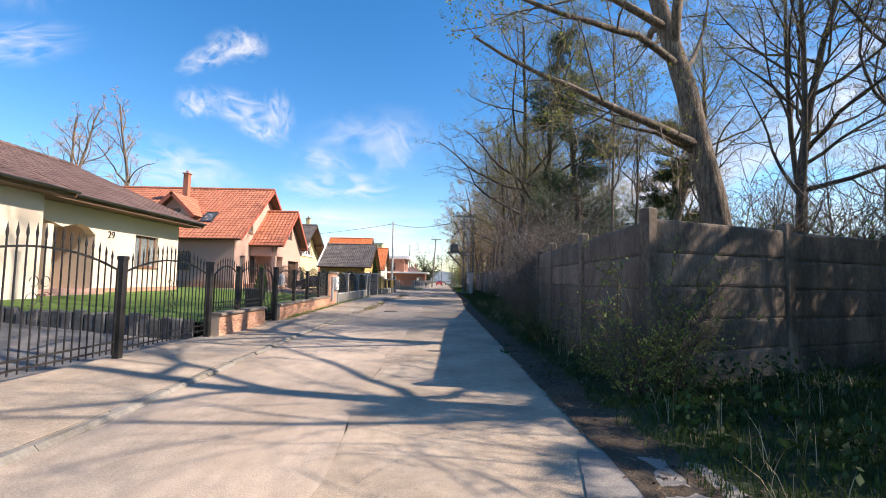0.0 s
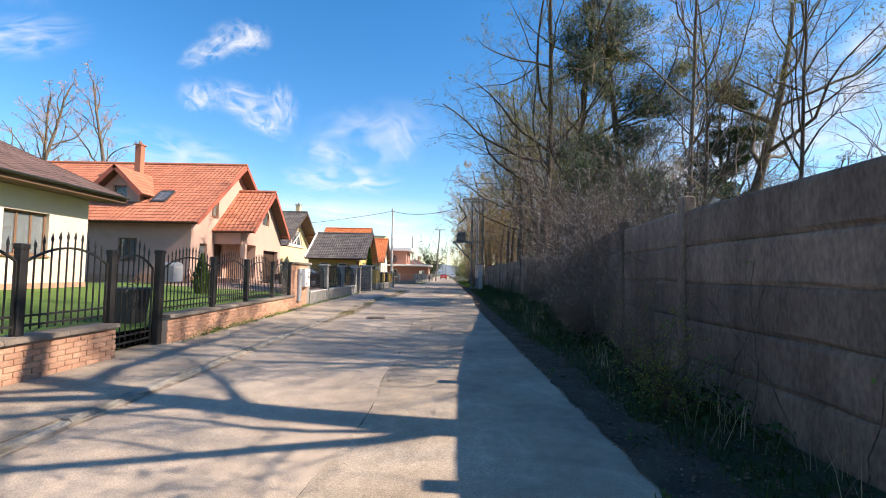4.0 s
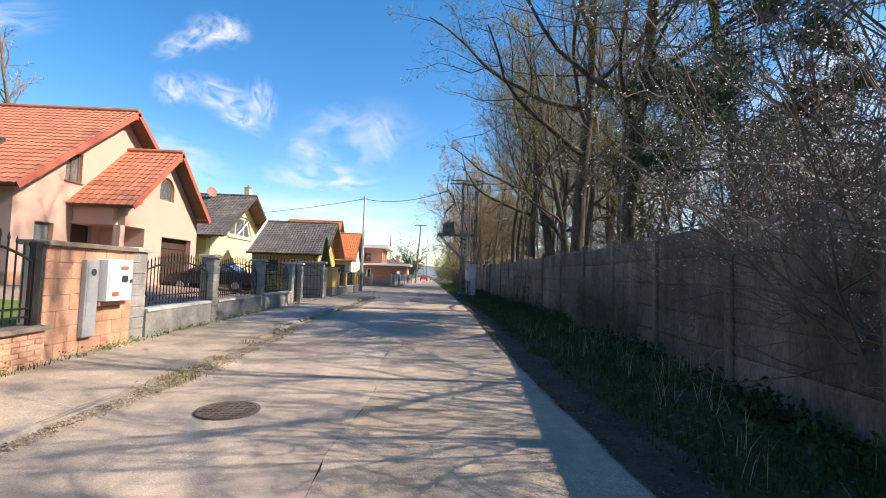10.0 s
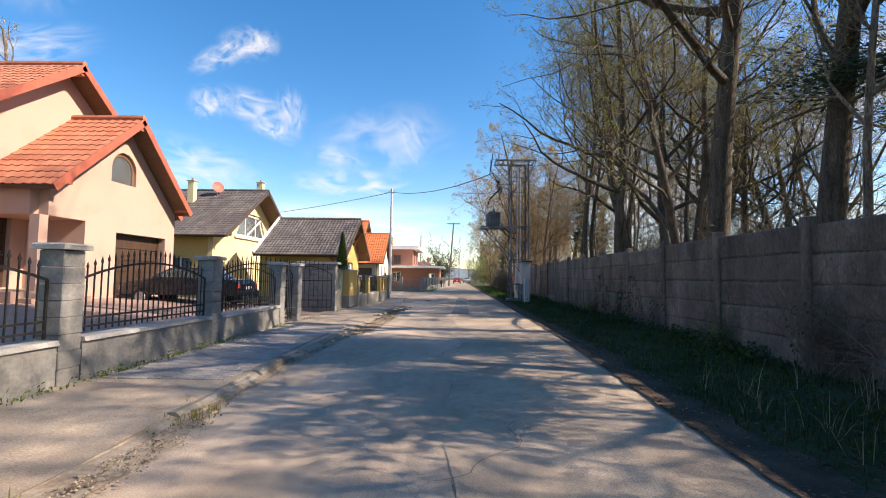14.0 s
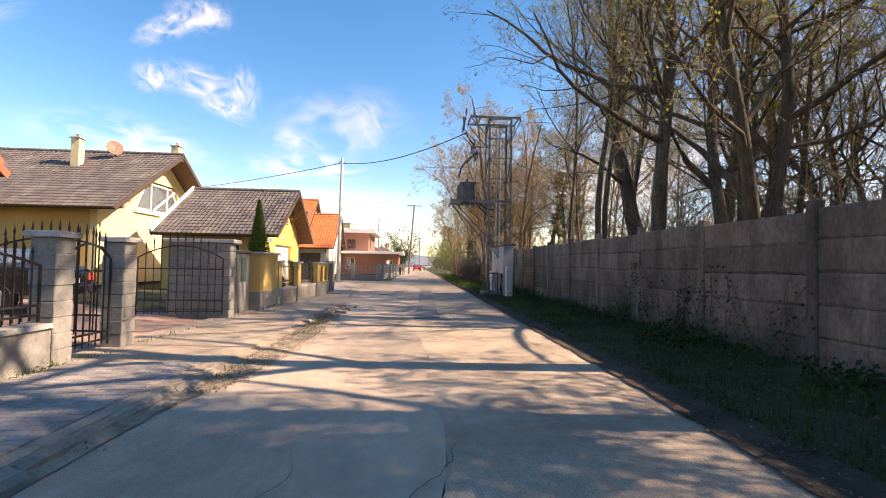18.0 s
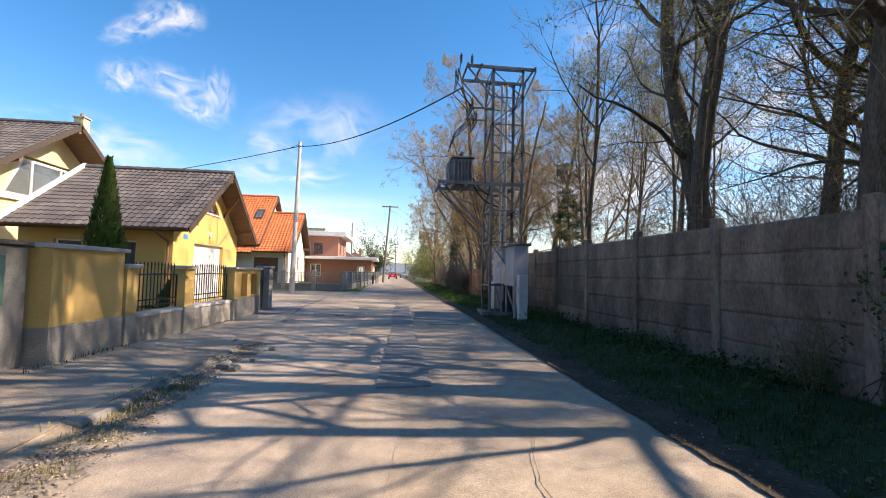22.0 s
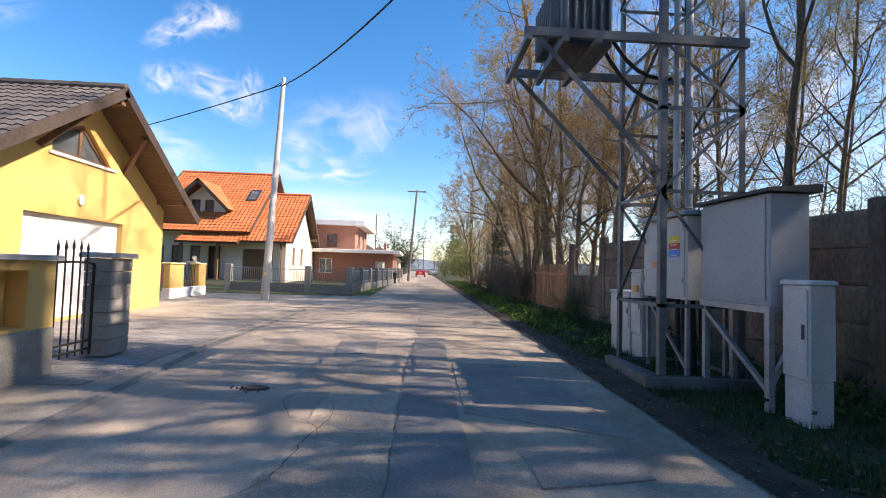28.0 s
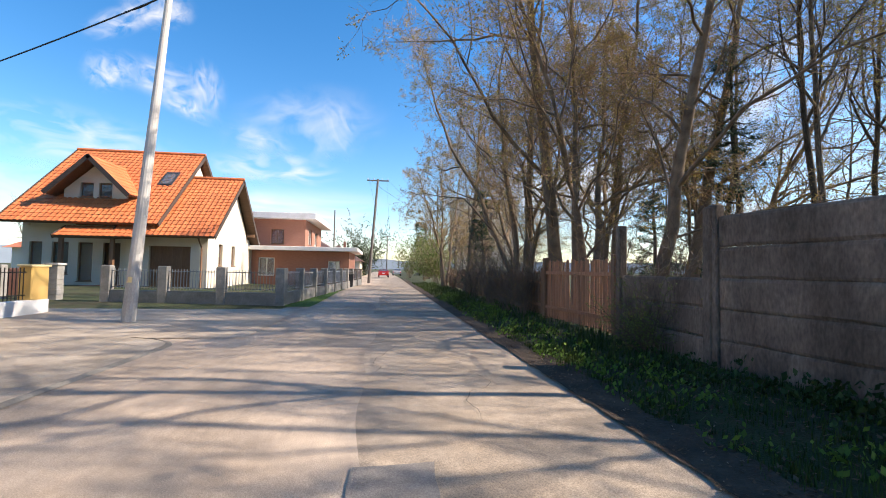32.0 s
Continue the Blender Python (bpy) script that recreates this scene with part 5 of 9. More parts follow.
# a cream house with a bright orange roof beyond the side street
def orange_house():
    o = (-14, 84, 0.3)
    h = thing("house", o, "cream house with bright orange tiled roof, dormer and garage wing", "house")
    z0 = 0.15
    # garage wing, gable to the road
    X, ya, yb, yc = -10.3, 80.6, 88.2, 84.9
    ze, zr = 3.5, 7.0
    b = Build(o).holed([(ya, z0), (yb, z0), (yb, ze), (yc, zr), (ya, ze)], [rect(82.4, 1.5, 83.1, 2.8), rect(84.8, 1.5, 85.5, 2.8)], to_street(X), 0, 0.35)
    part("wall", b, "plaster_light", h)
    for u in (82.4, 84.8):
        window(h, to_street(X), u, 1.5, u + 0.7, 2.8, o, bars=0)
    gd = rect(-13.4, 0.25, -11.2, 2.55)
    b = Build(o).holed(rect(-14.6, z0, X - 0.352, ze), [gd], to_viewer(ya), 0, 0.35)
    part("wall", b, "plaster_light", h)
    leaf_door(h, to_viewer(ya), -13.4, 0.25, -11.2, 2.55, o, "wood_brown", inset=0.2, panels=(4, 4), name="garage_door", handle=False)
    # main body
    y1 = 81.4
    b = Build(o).holed(rect(-20.4, z0, -14.602, 4.2), [rect(-20.0, 0.9, -19.35, 2.7), rect(-18.85, 0.9, -18.0, 2.7), rect(-17.5, 0.5, -16.75, 2.7), rect(-16.2, 0.3, -15.3, 2.7)], to_viewer(y1), 0, 0.35)
    part("wall", b, "plaster_light", h)
    for u0, u1, v0 in ((-20.0, -19.35, 0.9), (-18.85, -18.0, 0.9), (-17.5, -16.75, 0.5)):
        window(h, to_viewer(y1), u0, v0, u1, 2.7, o, bars=0)
    leaf_door(h, to_viewer(y1), -16.2, 0.3, -15.3, 2.7, o, "door_dark")
    part("door_step", Build(o).cbox(-16.8, y1 - 1.1, 0.15, -14.9, y1 - 0.01, 0.3, 0.02), "brick_red", h)
    for x in (-13.2, -20.0):
        b = Build(o).holed([(81.2, 3.6), (91.8, 3.6), (86.5, 8.6)], [rect(86.0, 6.2, 87.0, 7.4)], to_street(x), 0, 0.3)
        part("wall", b, "plaster_light", h)
    plain_box(h, "wall", "plaster_light", o, (-20.4, 91.4, z0, -10.7, 91.8, 3.6), (-20.4, y1 + 0.352, z0, -20.0, 91.398, 4.1), (X - 0.35, 88.202, z0, X, 91.8, 3.4))
    ye, yr, zb, zt = 80.1, 86.5, 3.75, 9.1
    kr = (zt - zb) / (yr - ye)
    slope(h, "roof_slope", (-20.9, ye, zb), (-12.8, ye, zb), (-20.9, yr, zt), "tile_bright", o, edge="wood_dark")
    slope(h, "roof_slope", (-20.9, 2 * yr - ye, zb), (-12.8, 2 * yr - ye, zb), (-20.9, yr, zt), "tile_bright", o, tiles=False, edge="wood_dark")
    ridge_cap(h, (-20.9, yr, zt + 0.05), (-12.8, yr, zt + 0.05), "tile_bright", o)
    slope(h, "wing_roof", (-15.0, 79.8, 3.1), (-9.7, 79.8, 3.1), (-15.0, yc, 7.2), "tile_bright", o, edge="wood_dark")
    slope(h, "wing_roof", (-15.0, 89.2, 3.1), (-9.7, 89.2, 3.1), (-15.0, yc, 7.2), "tile_bright", o, edge="wood_dark")
    ridge_cap(h, (-14.5, yc, 7.25), (-9.7, yc, 7.25), "tile_bright", o)
    slope(h, "porch_roof", (-17.6, 79.4, 2.95), (-13.4, 79.4, 2.95), (-17.6, 80.5, 3.55), "tile_bright", o, edge="wood_dark")
    part("balcony_panel", Build(o).box(-17.2, 80.62, 3.62, -14.4, 80.7, 4.25), "wood_brown", h, "dark brown boards above the porch")
    for x in (-17.4, -14.9):
        part("porch_post", Build(o).box(x, 79.6, 0.2, x + 0.18, 79.78, 2.98), "wood_brown", h)
    gutter(h, (-13.3, 79.74, 3.08), (-9.7, 79.74, 3.08), "wood_brown", o, [(-10.5, 79.76, 3.0), (-10.6, 80.54, 2.5), (-10.6, 80.54, 0.2)])
    for yy, zz in ((80.9, 3.8), (yc, 6.95), (88.0, 3.8)):
        part("purlin", Build(o).box(X + 0.004, yy - 0.09, zz - 0.2, -9.75, yy + 0.09, zz), "wood_brown", h)
    # dormer
    xc, yd = -17.0, 81.9
    b = Build(o).holed([(xc - 1.7, 5.2), (xc + 1.7, 5.2), (xc + 1.7, 5.75), (xc, 7.3), (xc - 1.7, 5.75)], [rect(xc - 0.85, 5.35, xc - 0.15, 6.2), rect(xc + 0.15, 5.35, xc + 0.85, 6.2)], to_viewer(yd), 0, 0.3)
    part("dormer_wall", b, "plaster_light", h)
    for u in (xc - 0.85, xc + 0.15):
        window(h, to_viewer(yd), u, 5.35, u + 0.7, 6.2, o, bars=0)
    slope(h, "dormer_roof", (xc + 2.25, 81.0, 5.45), (xc + 2.25, 84.8, 5.45), (xc, 81.0, 7.65), "tile_bright", o, edge="wood_dark")
    slope(h, "dormer_roof", (xc - 2.25, 81.0, 5.45), (xc - 2.25, 84.8, 5.45), (xc, 81.0, 7.65), "tile_bright", o, edge="wood_dark")
    def on_roof(u, v, d):
        return (u, ye + v, zb + v * kr + 0.12 - d)
    sk = part("skylight", Build(o).holed(rect(-14.3, 3.1, -13.5, 4.3), [rect(-14.2, 3.2, -13.6, 4.2)], on_roof, -0.02, 0.1), "plastic_dark", h)
    part("pane", Build(o).prism(rect(-14.2, 3.2, -13.6, 4.2), on_roof, 0.0, 0.03), "window_glass", sk)
    return h


orange_house()


# a flat-roofed brick house with white eaves
def flat_house():
    o = (-9, 98, 0.2)
    h = thing("house", o, "flat-roofed red brick house with broad white eaves", "house")
    b = Build(o).holed(rect(-17, 0.1, -7.6, 5.9), [rect(-10.7, 3.6, -9.5, 5.0), rect(-11.0, 0.9, -9.4, 2.4)], to_viewer(97), 0, 0.35)
    part("wall", b, "brick_red", h)
    window(h, to_viewer(97), -10.7, 3.6, -9.5, 5.0, o)
    window(h, to_viewer(97), -11.0, 0.9, -9.4, 2.4, o)
    b = Build(o).holed(rect(97.352, 0.1, 108, 5.9), [rect(99, 3.7, 101, 5.2), rect(103, 3.7, 105, 5.2)], to_street(-7.6), 0, 0.35)
    part("wall", b, "brick_red", h)
    for u in (99, 103):
        window(h, to_street(-7.6), u, 3.7, u + 2, 5.2, o, mat="white_paint")
    plain_box(h, "wall", "brick_red", o, (-17, 107.65, 0.1, -7.952, 108, 5.9), (-17, 97.352, 0.1, -16.65, 107.648, 5.9))
    b = Build(o).cbox(-18, 95.9, 5.902, -6.5, 109, 6.45, 0.04)
    part("flat_roof", b, "white_paint", h)
    b = Build(o).holed(rect(-10.5, 0.1, -3.0, 2.75), [rect(-4.6, 1.2, -3.7, 2.0), rect(-9.8, 0.8, -8.6, 2.2)], to_viewer(89.5), 0, 0.3)
    part("wing_wall", b, "brick_red", h)
    window(h, to_viewer(89.5), -4.6, 1.2, -3.7, 2.0, o, mat="white_paint")
    window(h, to_viewer(89.5), -9.8, 0.8, -8.6, 2.2, o, mat="white_paint")
    plain_box(h, "wing_wall", "brick_red", o, (-3.3, 89.802, 0.1, -3.0, 97, 2.75), (-10.5, 89.802, 0.1, -10.2, 96.998, 2.75))
    b = Build(o).cbox(-11.2, 88.6, 2.752, -2.3, 97.5, 3.05, 0.03)
    part("wing_roof", b, "white_paint", h)
    return h


flat_house()


# ---- trees and shrubs ----
def sweep(b, pts, radii, n):
    """A continuous tapering tube along a bent line."""
    k = len(b.v)
    for i, p in enumerate(pts):
        d = (pts[min(i + 1, len(pts) - 1)] - pts[max(i - 1, 0)]).normalized()
        u = Vector((d.y, -d.x, 0.01)).normalized() if abs(d.z) < 0.9 else Vector((1, 0, 0)).cross(d).normalized()
        w = d.cross(u)
        r = radii[i]
        b.v += [tuple(p + r * (math.cos(6.2832 * a / n) * u + math.sin(6.2832 * a / n) * w)) for a in range(n)]
    for i in range(len(pts) - 1):
        o = k + i * n
        b.f += [(o + a, o + (a + 1) % n, o + n + (a + 1) % n, o + n + a) for a in range(n)]


def leaf_quad(b, p, size, rnd):
    d = Vector((rnd.uniform(-1, 1), rnd.uniform(-1, 1), rnd.uniform(-1, 1))).normalized()
    u = d.orthogonal().normalized() * size
    w = d.cross(u).normalized() * size * 0.6
    b.add([p - u, p + w * 0.9 - u * 0.1, p + u, p - w * 0.9 + u * 0.1], [(0, 1, 2, 3)])


def bent(p, d, length, nseg, wander, lift, rnd):
    pts = [p]
    for _ in range(nseg):
        d = (d + Vector((rnd.gauss(0, wander), rnd.gauss(0, wander), rnd.gauss(0, wander) + lift))).normalized()
        p = p + d * (length / nseg)
        pts.append(p)
    return pts


def aside(d, angle, turn):
    u = d.orthogonal().normalized()
    w = d.cross(u)
    s = u * math.cos(turn) + w * math.sin(turn)
    return (d * math.cos(angle) + s * math.sin(angle)).normalized()


def limbs(wood, twigs, leaves, p, d, length, r, level, rnd, S):
    """Grows a limb and its side limbs; S holds the habit of the tree."""
    nseg = (13, 8, 5, 3, 1)[level]
    pts = bent(p, d, length, nseg, S["wander"][level], S["lift"][level], rnd)
    tip = 0.2 if level < 4 else 0.6
    radii = [r * (1 - (1 - tip) * (i / nseg) ** 0.85) for i in range(nseg + 1)]
    if level == 0:
        radii[0] *= 1.4
        radii[1] *= 1.08
    sweep(wood if level < 3 else twigs, pts, radii, (11, 6, 4, 3, 3)[level])
    if level == 4:
        if leaves is not None:
            for _ in range(S["leaves"]):
                a = rnd.random()
                q = pts[0].lerp(pts[-1], 0.3 + 0.7 * a)
                leaf_quad(leaves, q + Vector((rnd.gauss(0, 0.06), rnd.gauss(0, 0.06), rnd.gauss(0, 0.06))), S["leaf"] * rnd.uniform(0.6, 1.3), rnd)
        return pts
    n = S["kids"][level]
    start = S["start"] if level == 0 else 0.18
    turn = rnd.uniform(0, 6.28)
    for i in range(n):
        a = start + (1 - start) * (i + rnd.random()) / n
        j = min(nseg - 1, int(a * nseg))
        q = pts[j].lerp(pts[j + 1], a * nseg - j)
        dd = (pts[j + 1] - pts[j]).normalized()
        turn += 2.4 + rnd.uniform(-0.6, 0.6)
        ang = radians(rnd.uniform(*S["angle"][level]))
        ln = length * S["ratio"][level] * (1.15 - 0.75 * (a - start) / (1 - start)) * rnd.uniform(0.65, 1.25)
        limbs(wood, twigs, leaves, q, aside(dd, ang, turn), ln, max(S["thin"], min(radii[j] * 0.62, S["stout"] * ln * (0.02, 0.013, 0.009, 0.006)[level])), level + 1, rnd, S)
    return pts


def habit(**over):
    S = dict(levels=4, wander=(0.05, 0.14, 0.2, 0.22, 0.25), lift=(0.02, 0.07, 0.05, 0.03, 0.02), kids=(13, 7, 6, 4), start=0.28, angle=((35, 65), (30, 60), (30, 60), (25, 55)), ratio=(0.42, 0.5, 0.5, 0.5), thin=0.004, leaves=0, leaf=0.05, stout=1.0)
    S.update(over)
    return S


def make_tree(seed, height, r, S, bark="bark", twig="twig", leaf=None, lean=(0, 0), name="tree", label="", stems=1, extra=()):
    """extra: main limbs of their own, as (part of the height, direction, length, radius)."""
    rnd = random.Random(seed)
    t = thing(name, (0, 0, 0), label, "tree")
    wood, twigs, leaves = Build(), Build(), Build() if leaf else None
    for s in range(stems):
        off = Vector((0, 0, -0.1)) if stems == 1 else Vector((0.15 * math.cos(s * 2.1), 0.15 * math.sin(s * 2.1), -0.1))
        d = Vector((lean[0] + (0.22 * math.cos(s * 2.1) if stems > 1 else 0), lean[1] + (0.22 * math.sin(s * 2.1) if stems > 1 else 0), 1)).normalized()
        pts = limbs(wood, twigs, leaves, off, d, height * (1 - 0.1 * s), r, 0, rnd, S)
        for k, way, ln, thick in extra:
            j = min(len(pts) - 2, int(k * (len(pts) - 1)))
            limbs(wood, twigs, leaves, pts[j].lerp(pts[j + 1], k * (len(pts) - 1) - j), Vector(way).normalized(), ln, thick, 1, rnd, S)
    part("trunk", wood, bark, t, smooth=True)
    part("crown", twigs, twig, t, kind="stuff")
    if leaf and leaves.v:
        part("leaves", leaves, leaf, t, kind="stuff")
    return t


def make_pine(seed, height, r, label, name="pine_tree", base=0.28, reach=3.9, whorl=(2, 4), tufts=5, needles=26, spread=0.16, gap=1.45, lift=0.03):
    """Whorls of boughs with side twigs, each ending in tufts of needles."""
    rnd = random.Random(seed)
    t = thing(name, (0, 0, 0), label, "tree")
    wood, nd = Build(), Build()
    trunk = bent(Vector((0, 0, -0.1)), Vector((0, 0, 1)), height, 12, 0.025, 0.02, rnd)
    sweep(wood, trunk, [r * (1 - 0.072 * i) for i in range(13)], 10)

    def tuft(q, d):
        for _ in range(needles):
            dd = (d + Vector((rnd.gauss(0, 0.7), rnd.gauss(0, 0.7), rnd.gauss(0.25, 0.55)))).normalized() * rnd.uniform(0.1, 0.24)
            p = q + Vector((rnd.gauss(0, spread), rnd.gauss(0, spread), rnd.gauss(0, spread * 0.55)))
            w = dd.orthogonal().normalized() * rnd.uniform(0.018, 0.034)
            nd.add([p, p + dd * 0.5 + w, p + dd, p + dd * 0.5 - w], [(0, 1, 2, 3)])
    z = height * base
    while z < height * 0.99:
        k = (height - z) / height
        for _ in range(rnd.randint(*whorl)):
            a = rnd.uniform(0, 6.28)
            ln = reach * (0.22 + 0.95 * k) * rnd.uniform(0.5, 1.15)
            j = min(11, int(z / height * 12))
            p = trunk[j].lerp(trunk[j + 1], z / height * 12 - j)
            pts = bent(p, Vector((math.cos(a), math.sin(a), rnd.uniform(-0.15, 0.35))), ln, 6, 0.14, lift, rnd)
            sweep(wood, pts, [0.05 * k + 0.02, 0.045 * k + 0.016, 0.03 * k + 0.014, 0.02, 0.015, 0.01, 0.006], 4)
            for i in range(2, 7):
                for _ in range(max(1, round(tufts * ln / 9))):
                    d2 = aside((pts[i] - pts[i - 1]).normalized(), rnd.uniform(0.3, 1.1), rnd.uniform(0, 6.28))
                    e = bent(pts[i - 1].lerp(pts[i], rnd.random()), d2, ln * rnd.uniform(0.12, 0.28), 3, 0.15, 0.06, rnd)
                    sweep(wood, e, [0.012, 0.009, 0.007, 0.005], 3)
                    tuft(e[2], d2)
                    tuft(e[3], d2)
        z += rnd.uniform(0.3, 0.75) * gap
    part("trunk", wood, "bark_dark", t, smooth=True)
    part("crown", nd, "needle", t, kind="stuff")
    return t


def make_shrub(seed, height, spread, stems, leaf, n_leaf, size, twig, label, name="shrub", droop=0.0, low=0.0):
    """Many stems from one root, forked, with leaves or blossom along the twigs."""
    rnd = random.Random(seed)
    t = thing(name, (0, 0, 0), label, "shrub")
    tw, lv = Build(), Build()
    for _ in range(stems):
        a = rnd.uniform(0, 6.28)
        tilt = rnd.uniform(0.05, spread)
        d = Vector((math.cos(a) * tilt, math.sin(a) * tilt, 1)).normalized()
        ln = height * rnd.uniform(0.6, 1.05)
        st = bent(Vector((rnd.gauss(0, 0.12), rnd.gauss(0, 0.12), -0.05)), d, ln, 6, 0.1, -droop, rnd)
        sweep(tw, st, [0.015 * (1 - i / 8) for i in range(7)], 4)
        for i in range(9):
            q = st[1 + i % 6]
            d2 = aside((st[min(6, 2 + i % 6)] - st[i % 6]).normalized(), rnd.uniform(0.4, 1.0), rnd.uniform(0, 6.28))
            b2 = bent(q, d2, ln * rnd.uniform(0.2, 0.42), 4, 0.16, 0.02 - droop, rnd)
            sweep(tw, b2, [0.009, 0.007, 0.006, 0.005, 0.004], 3)
            for j in range(4):
                d3 = aside((b2[j + 1] - b2[j]).normalized(), rnd.uniform(0.4, 1.0), rnd.uniform(0, 6.28))
                b3 = bent(b2[j + 1], d3, ln * rnd.uniform(0.07, 0.16), 2, 0.2, 0.0, rnd)
                sweep(tw, b3, [0.005, 0.004, 0.003], 3)
                for _ in range(n_leaf if b3[-1].z > low else 0):
                    q3 = b3[0].lerp(b3[-1], rnd.random()) + Vector((rnd.gauss(0, 0.025), rnd.gauss(0, 0.025), rnd.gauss(0, 0.025)))
                    leaf_quad(lv, q3, size * rnd.uniform(0.6, 1.3), rnd)
    part("stem_mass", tw, twig, t, kind="stuff")
    if lv.v:
        part("leaves", lv, leaf, t, kind="stuff")
    return t


def stand(ob, x, y, turn=0.0, scale=1.0, first=False, dz=0.0):
    """Puts a tree at its place, or a copy of it."""
    m = Matrix.Translation((x, y, ground_z(x, y) + dz)) @ Matrix.Rotation(radians(turn), 4, "Z") @ Matrix.Diagonal((scale, scale, scale, 1))
    if first:
        ob.matrix_basis = m
        return ob
    made = copy_thing(ob, m)
    made.scale = (scale, scale, scale)
    return made


OAK = habit(kids=(12, 8, 7, 5), stout=0.7, thin=0.0042, wander=(0.055, 0.16, 0.22, 0.26, 0.28), lift=(0.02, 0.06, 0.03, 0.01, 0.0), ratio=(0.47, 0.5, 0.48, 0.5), angle=((38, 72), (30, 65), (30, 65), (30, 65)), leaves=2, leaf=0.034, start=0.3)
SLIM = habit(stout=0.75, thin=0.004, kids=(16, 8, 7, 5), wander=(0.05, 0.15, 0.2, 0.24, 0.26), ratio=(0.3, 0.48, 0.5, 0.5), angle=((28, 55), (25, 55), (30, 60), (30, 60)), start=0.33, leaves=1, leaf=0.036)
BROOM = habit(kids=(15, 10, 8, 5), ratio=(0.43, 0.5, 0.48, 0.5), wander=(0.11, 0.24, 0.3, 0.32, 0.32), angle=((28, 62), (22, 52), (25, 55), (25, 55)), start=0.2, stout=0.5, thin=0.0046, lift=(0.03, 0.05, 0.02, 0.0, -0.02), leaves=2, leaf=0.035)

oak_a = make_tree(11, 16, 0.37, OAK | {"start": 0.45}, leaf="leaf_spring", lean=(-0.09, 0), name="oak_tree", label="tall bare oak tree with rough bark behind the wall",
                  extra=((0.3, (-3.3, -0.9, 1.25), 6.0, 0.12), (0.285, (-2.3, -0.4, 0.1), 3.4, 0.07), (0.43, (-3.0, -1.2, 0.5), 6.5, 0.1), (0.5, (-2.6, -2.6, 0.9), 7.0, 0.11), (0.4, (1.5, 2.0, 1.4), 5.0, 0.09)))
oak_b = make_tree(23, 18, 0.29, OAK, bark="bark_dark", leaf="leaf_spring", lean=(-0.08, 0), name="oak_tree", label="tall dark bare oak tree with sparse spring leaves",
                  extra=((0.33, (-2.4, -1.2, 0.7), 6.5, 0.12), (0.42, (-2.6, 0.8, 1.0), 7.0, 0.12)))
lean_tree = make_tree(31, 18, 0.42, OAK | {"start": 0.38, "ratio": (0.38, 0.5, 0.48, 0.5)}, bark="bark_dark", leaf="leaf_spring", lean=(-0.29, 0.02), name="oak_tree", label="leaning thick-trunked bare oak tree behind the wall",
                      extra=((0.3, (-2.6, -0.6, 0.5), 5.0, 0.11),))
multi = make_tree(37, 15, 0.2, OAK | {"start": 0.22}, bark="bark_dark", leaf="leaf_spring", name="oak_tree", label="bare many-stemmed oak tree with spreading crown", stems=3)
slim_a = make_tree(41, 16, 0.115, SLIM, leaf="leaf_spring", name="tree", label="slender bare tree with yellow-green buds")
slim_lean = make_tree(49, 16, 0.13, SLIM | {"start": 0.38}, bark="bark_dark", leaf="leaf_spring", lean=(-0.2, -0.05), name="tree", label="slender leaning bare tree behind the wall")
slim_b = make_tree(43, 18, 0.13, SLIM, bark="bark_dark", leaf="leaf_spring", name="tree", label="slender dark bare tree in the wood")
broom_a = make_tree(53, 15, 0.27, BROOM, bark="bark_warm", twig="twig_warm", leaf="leaf_bud", name="hornbeam_tree", label="bare hornbeam tree with dense reddish brown twigs")
broom_b = make_tree(59, 14, 0.15, BROOM | {"kids": (13, 9, 7, 5), "angle": ((20, 48), (22, 48), (25, 55), (25, 55)), "start": 0.16}, bark="bark_warm", twig="twig_warm", leaf="leaf_bud", name="hornbeam_tree", label="bare bushy hornbeam tree with brown twigs", stems=3)
poplar = make_tree(61, 29, 0.5, habit(kids=(16, 6, 5, 4), ratio=(0.3, 0.42, 0.5, 0.5), angle=((25, 50), (30, 60), (30, 60), (30, 60)), start=0.3, thin=0.02), bark="bark", twig="twig_warm", name="poplar_tree", label="very tall pruned bare poplar tree behind the houses")
pine = make_pine(71, 17, 0.23, "dark green pine tree among bare trees behind the wall", base=0.22, reach=5.2, whorl=(2, 4), tufts=12, needles=44, spread=0.24, gap=1.35)
spruce = make_pine(73, 11, 0.18, "dense dark green spruce tree", name="spruce_tree", base=0.05, reach=2.3, whorl=(3, 5), tufts=6, needles=15, spread=0.15, gap=1.1, lift=-0.02)
far_tree = make_tree(45, 17, 0.16, habit(stout=0.9, kids=(14, 5, 4, 3), ratio=(0.3, 0.48, 0.5, 0.5), start=0.3, thin=0.012), bark="bark_dark", label="slender bare tree deep in the wood")
far_oak = make_tree(47, 16, 0.26, habit(kids=(11, 6, 5, 3), ratio=(0.42, 0.5, 0.5, 0.5), start=0.3, thin=0.012), bark="bark_dark", label="bare spreading tree deep in the wood")
blossom = make_shrub(81, 4.5, 0.62, 22, "blossom", 8, 0.012, "twig_grey", "white blossoming blackthorn shrub over the wall", name="blackthorn_shrub", droop=0.02, low=1.5)
brown_shrub = make_shrub(83, 3.6, 0.7, 18, "leaf_spring", 1, 0.018, "twig_grey", "bare brown twiggy shrub in the verge")
green_shrub = make_shrub(85, 2.0, 0.95, 16, "leaf_bush", 5, 0.026, "twig_dark", "green leafing shrub at the wall foot", droop=0.05)

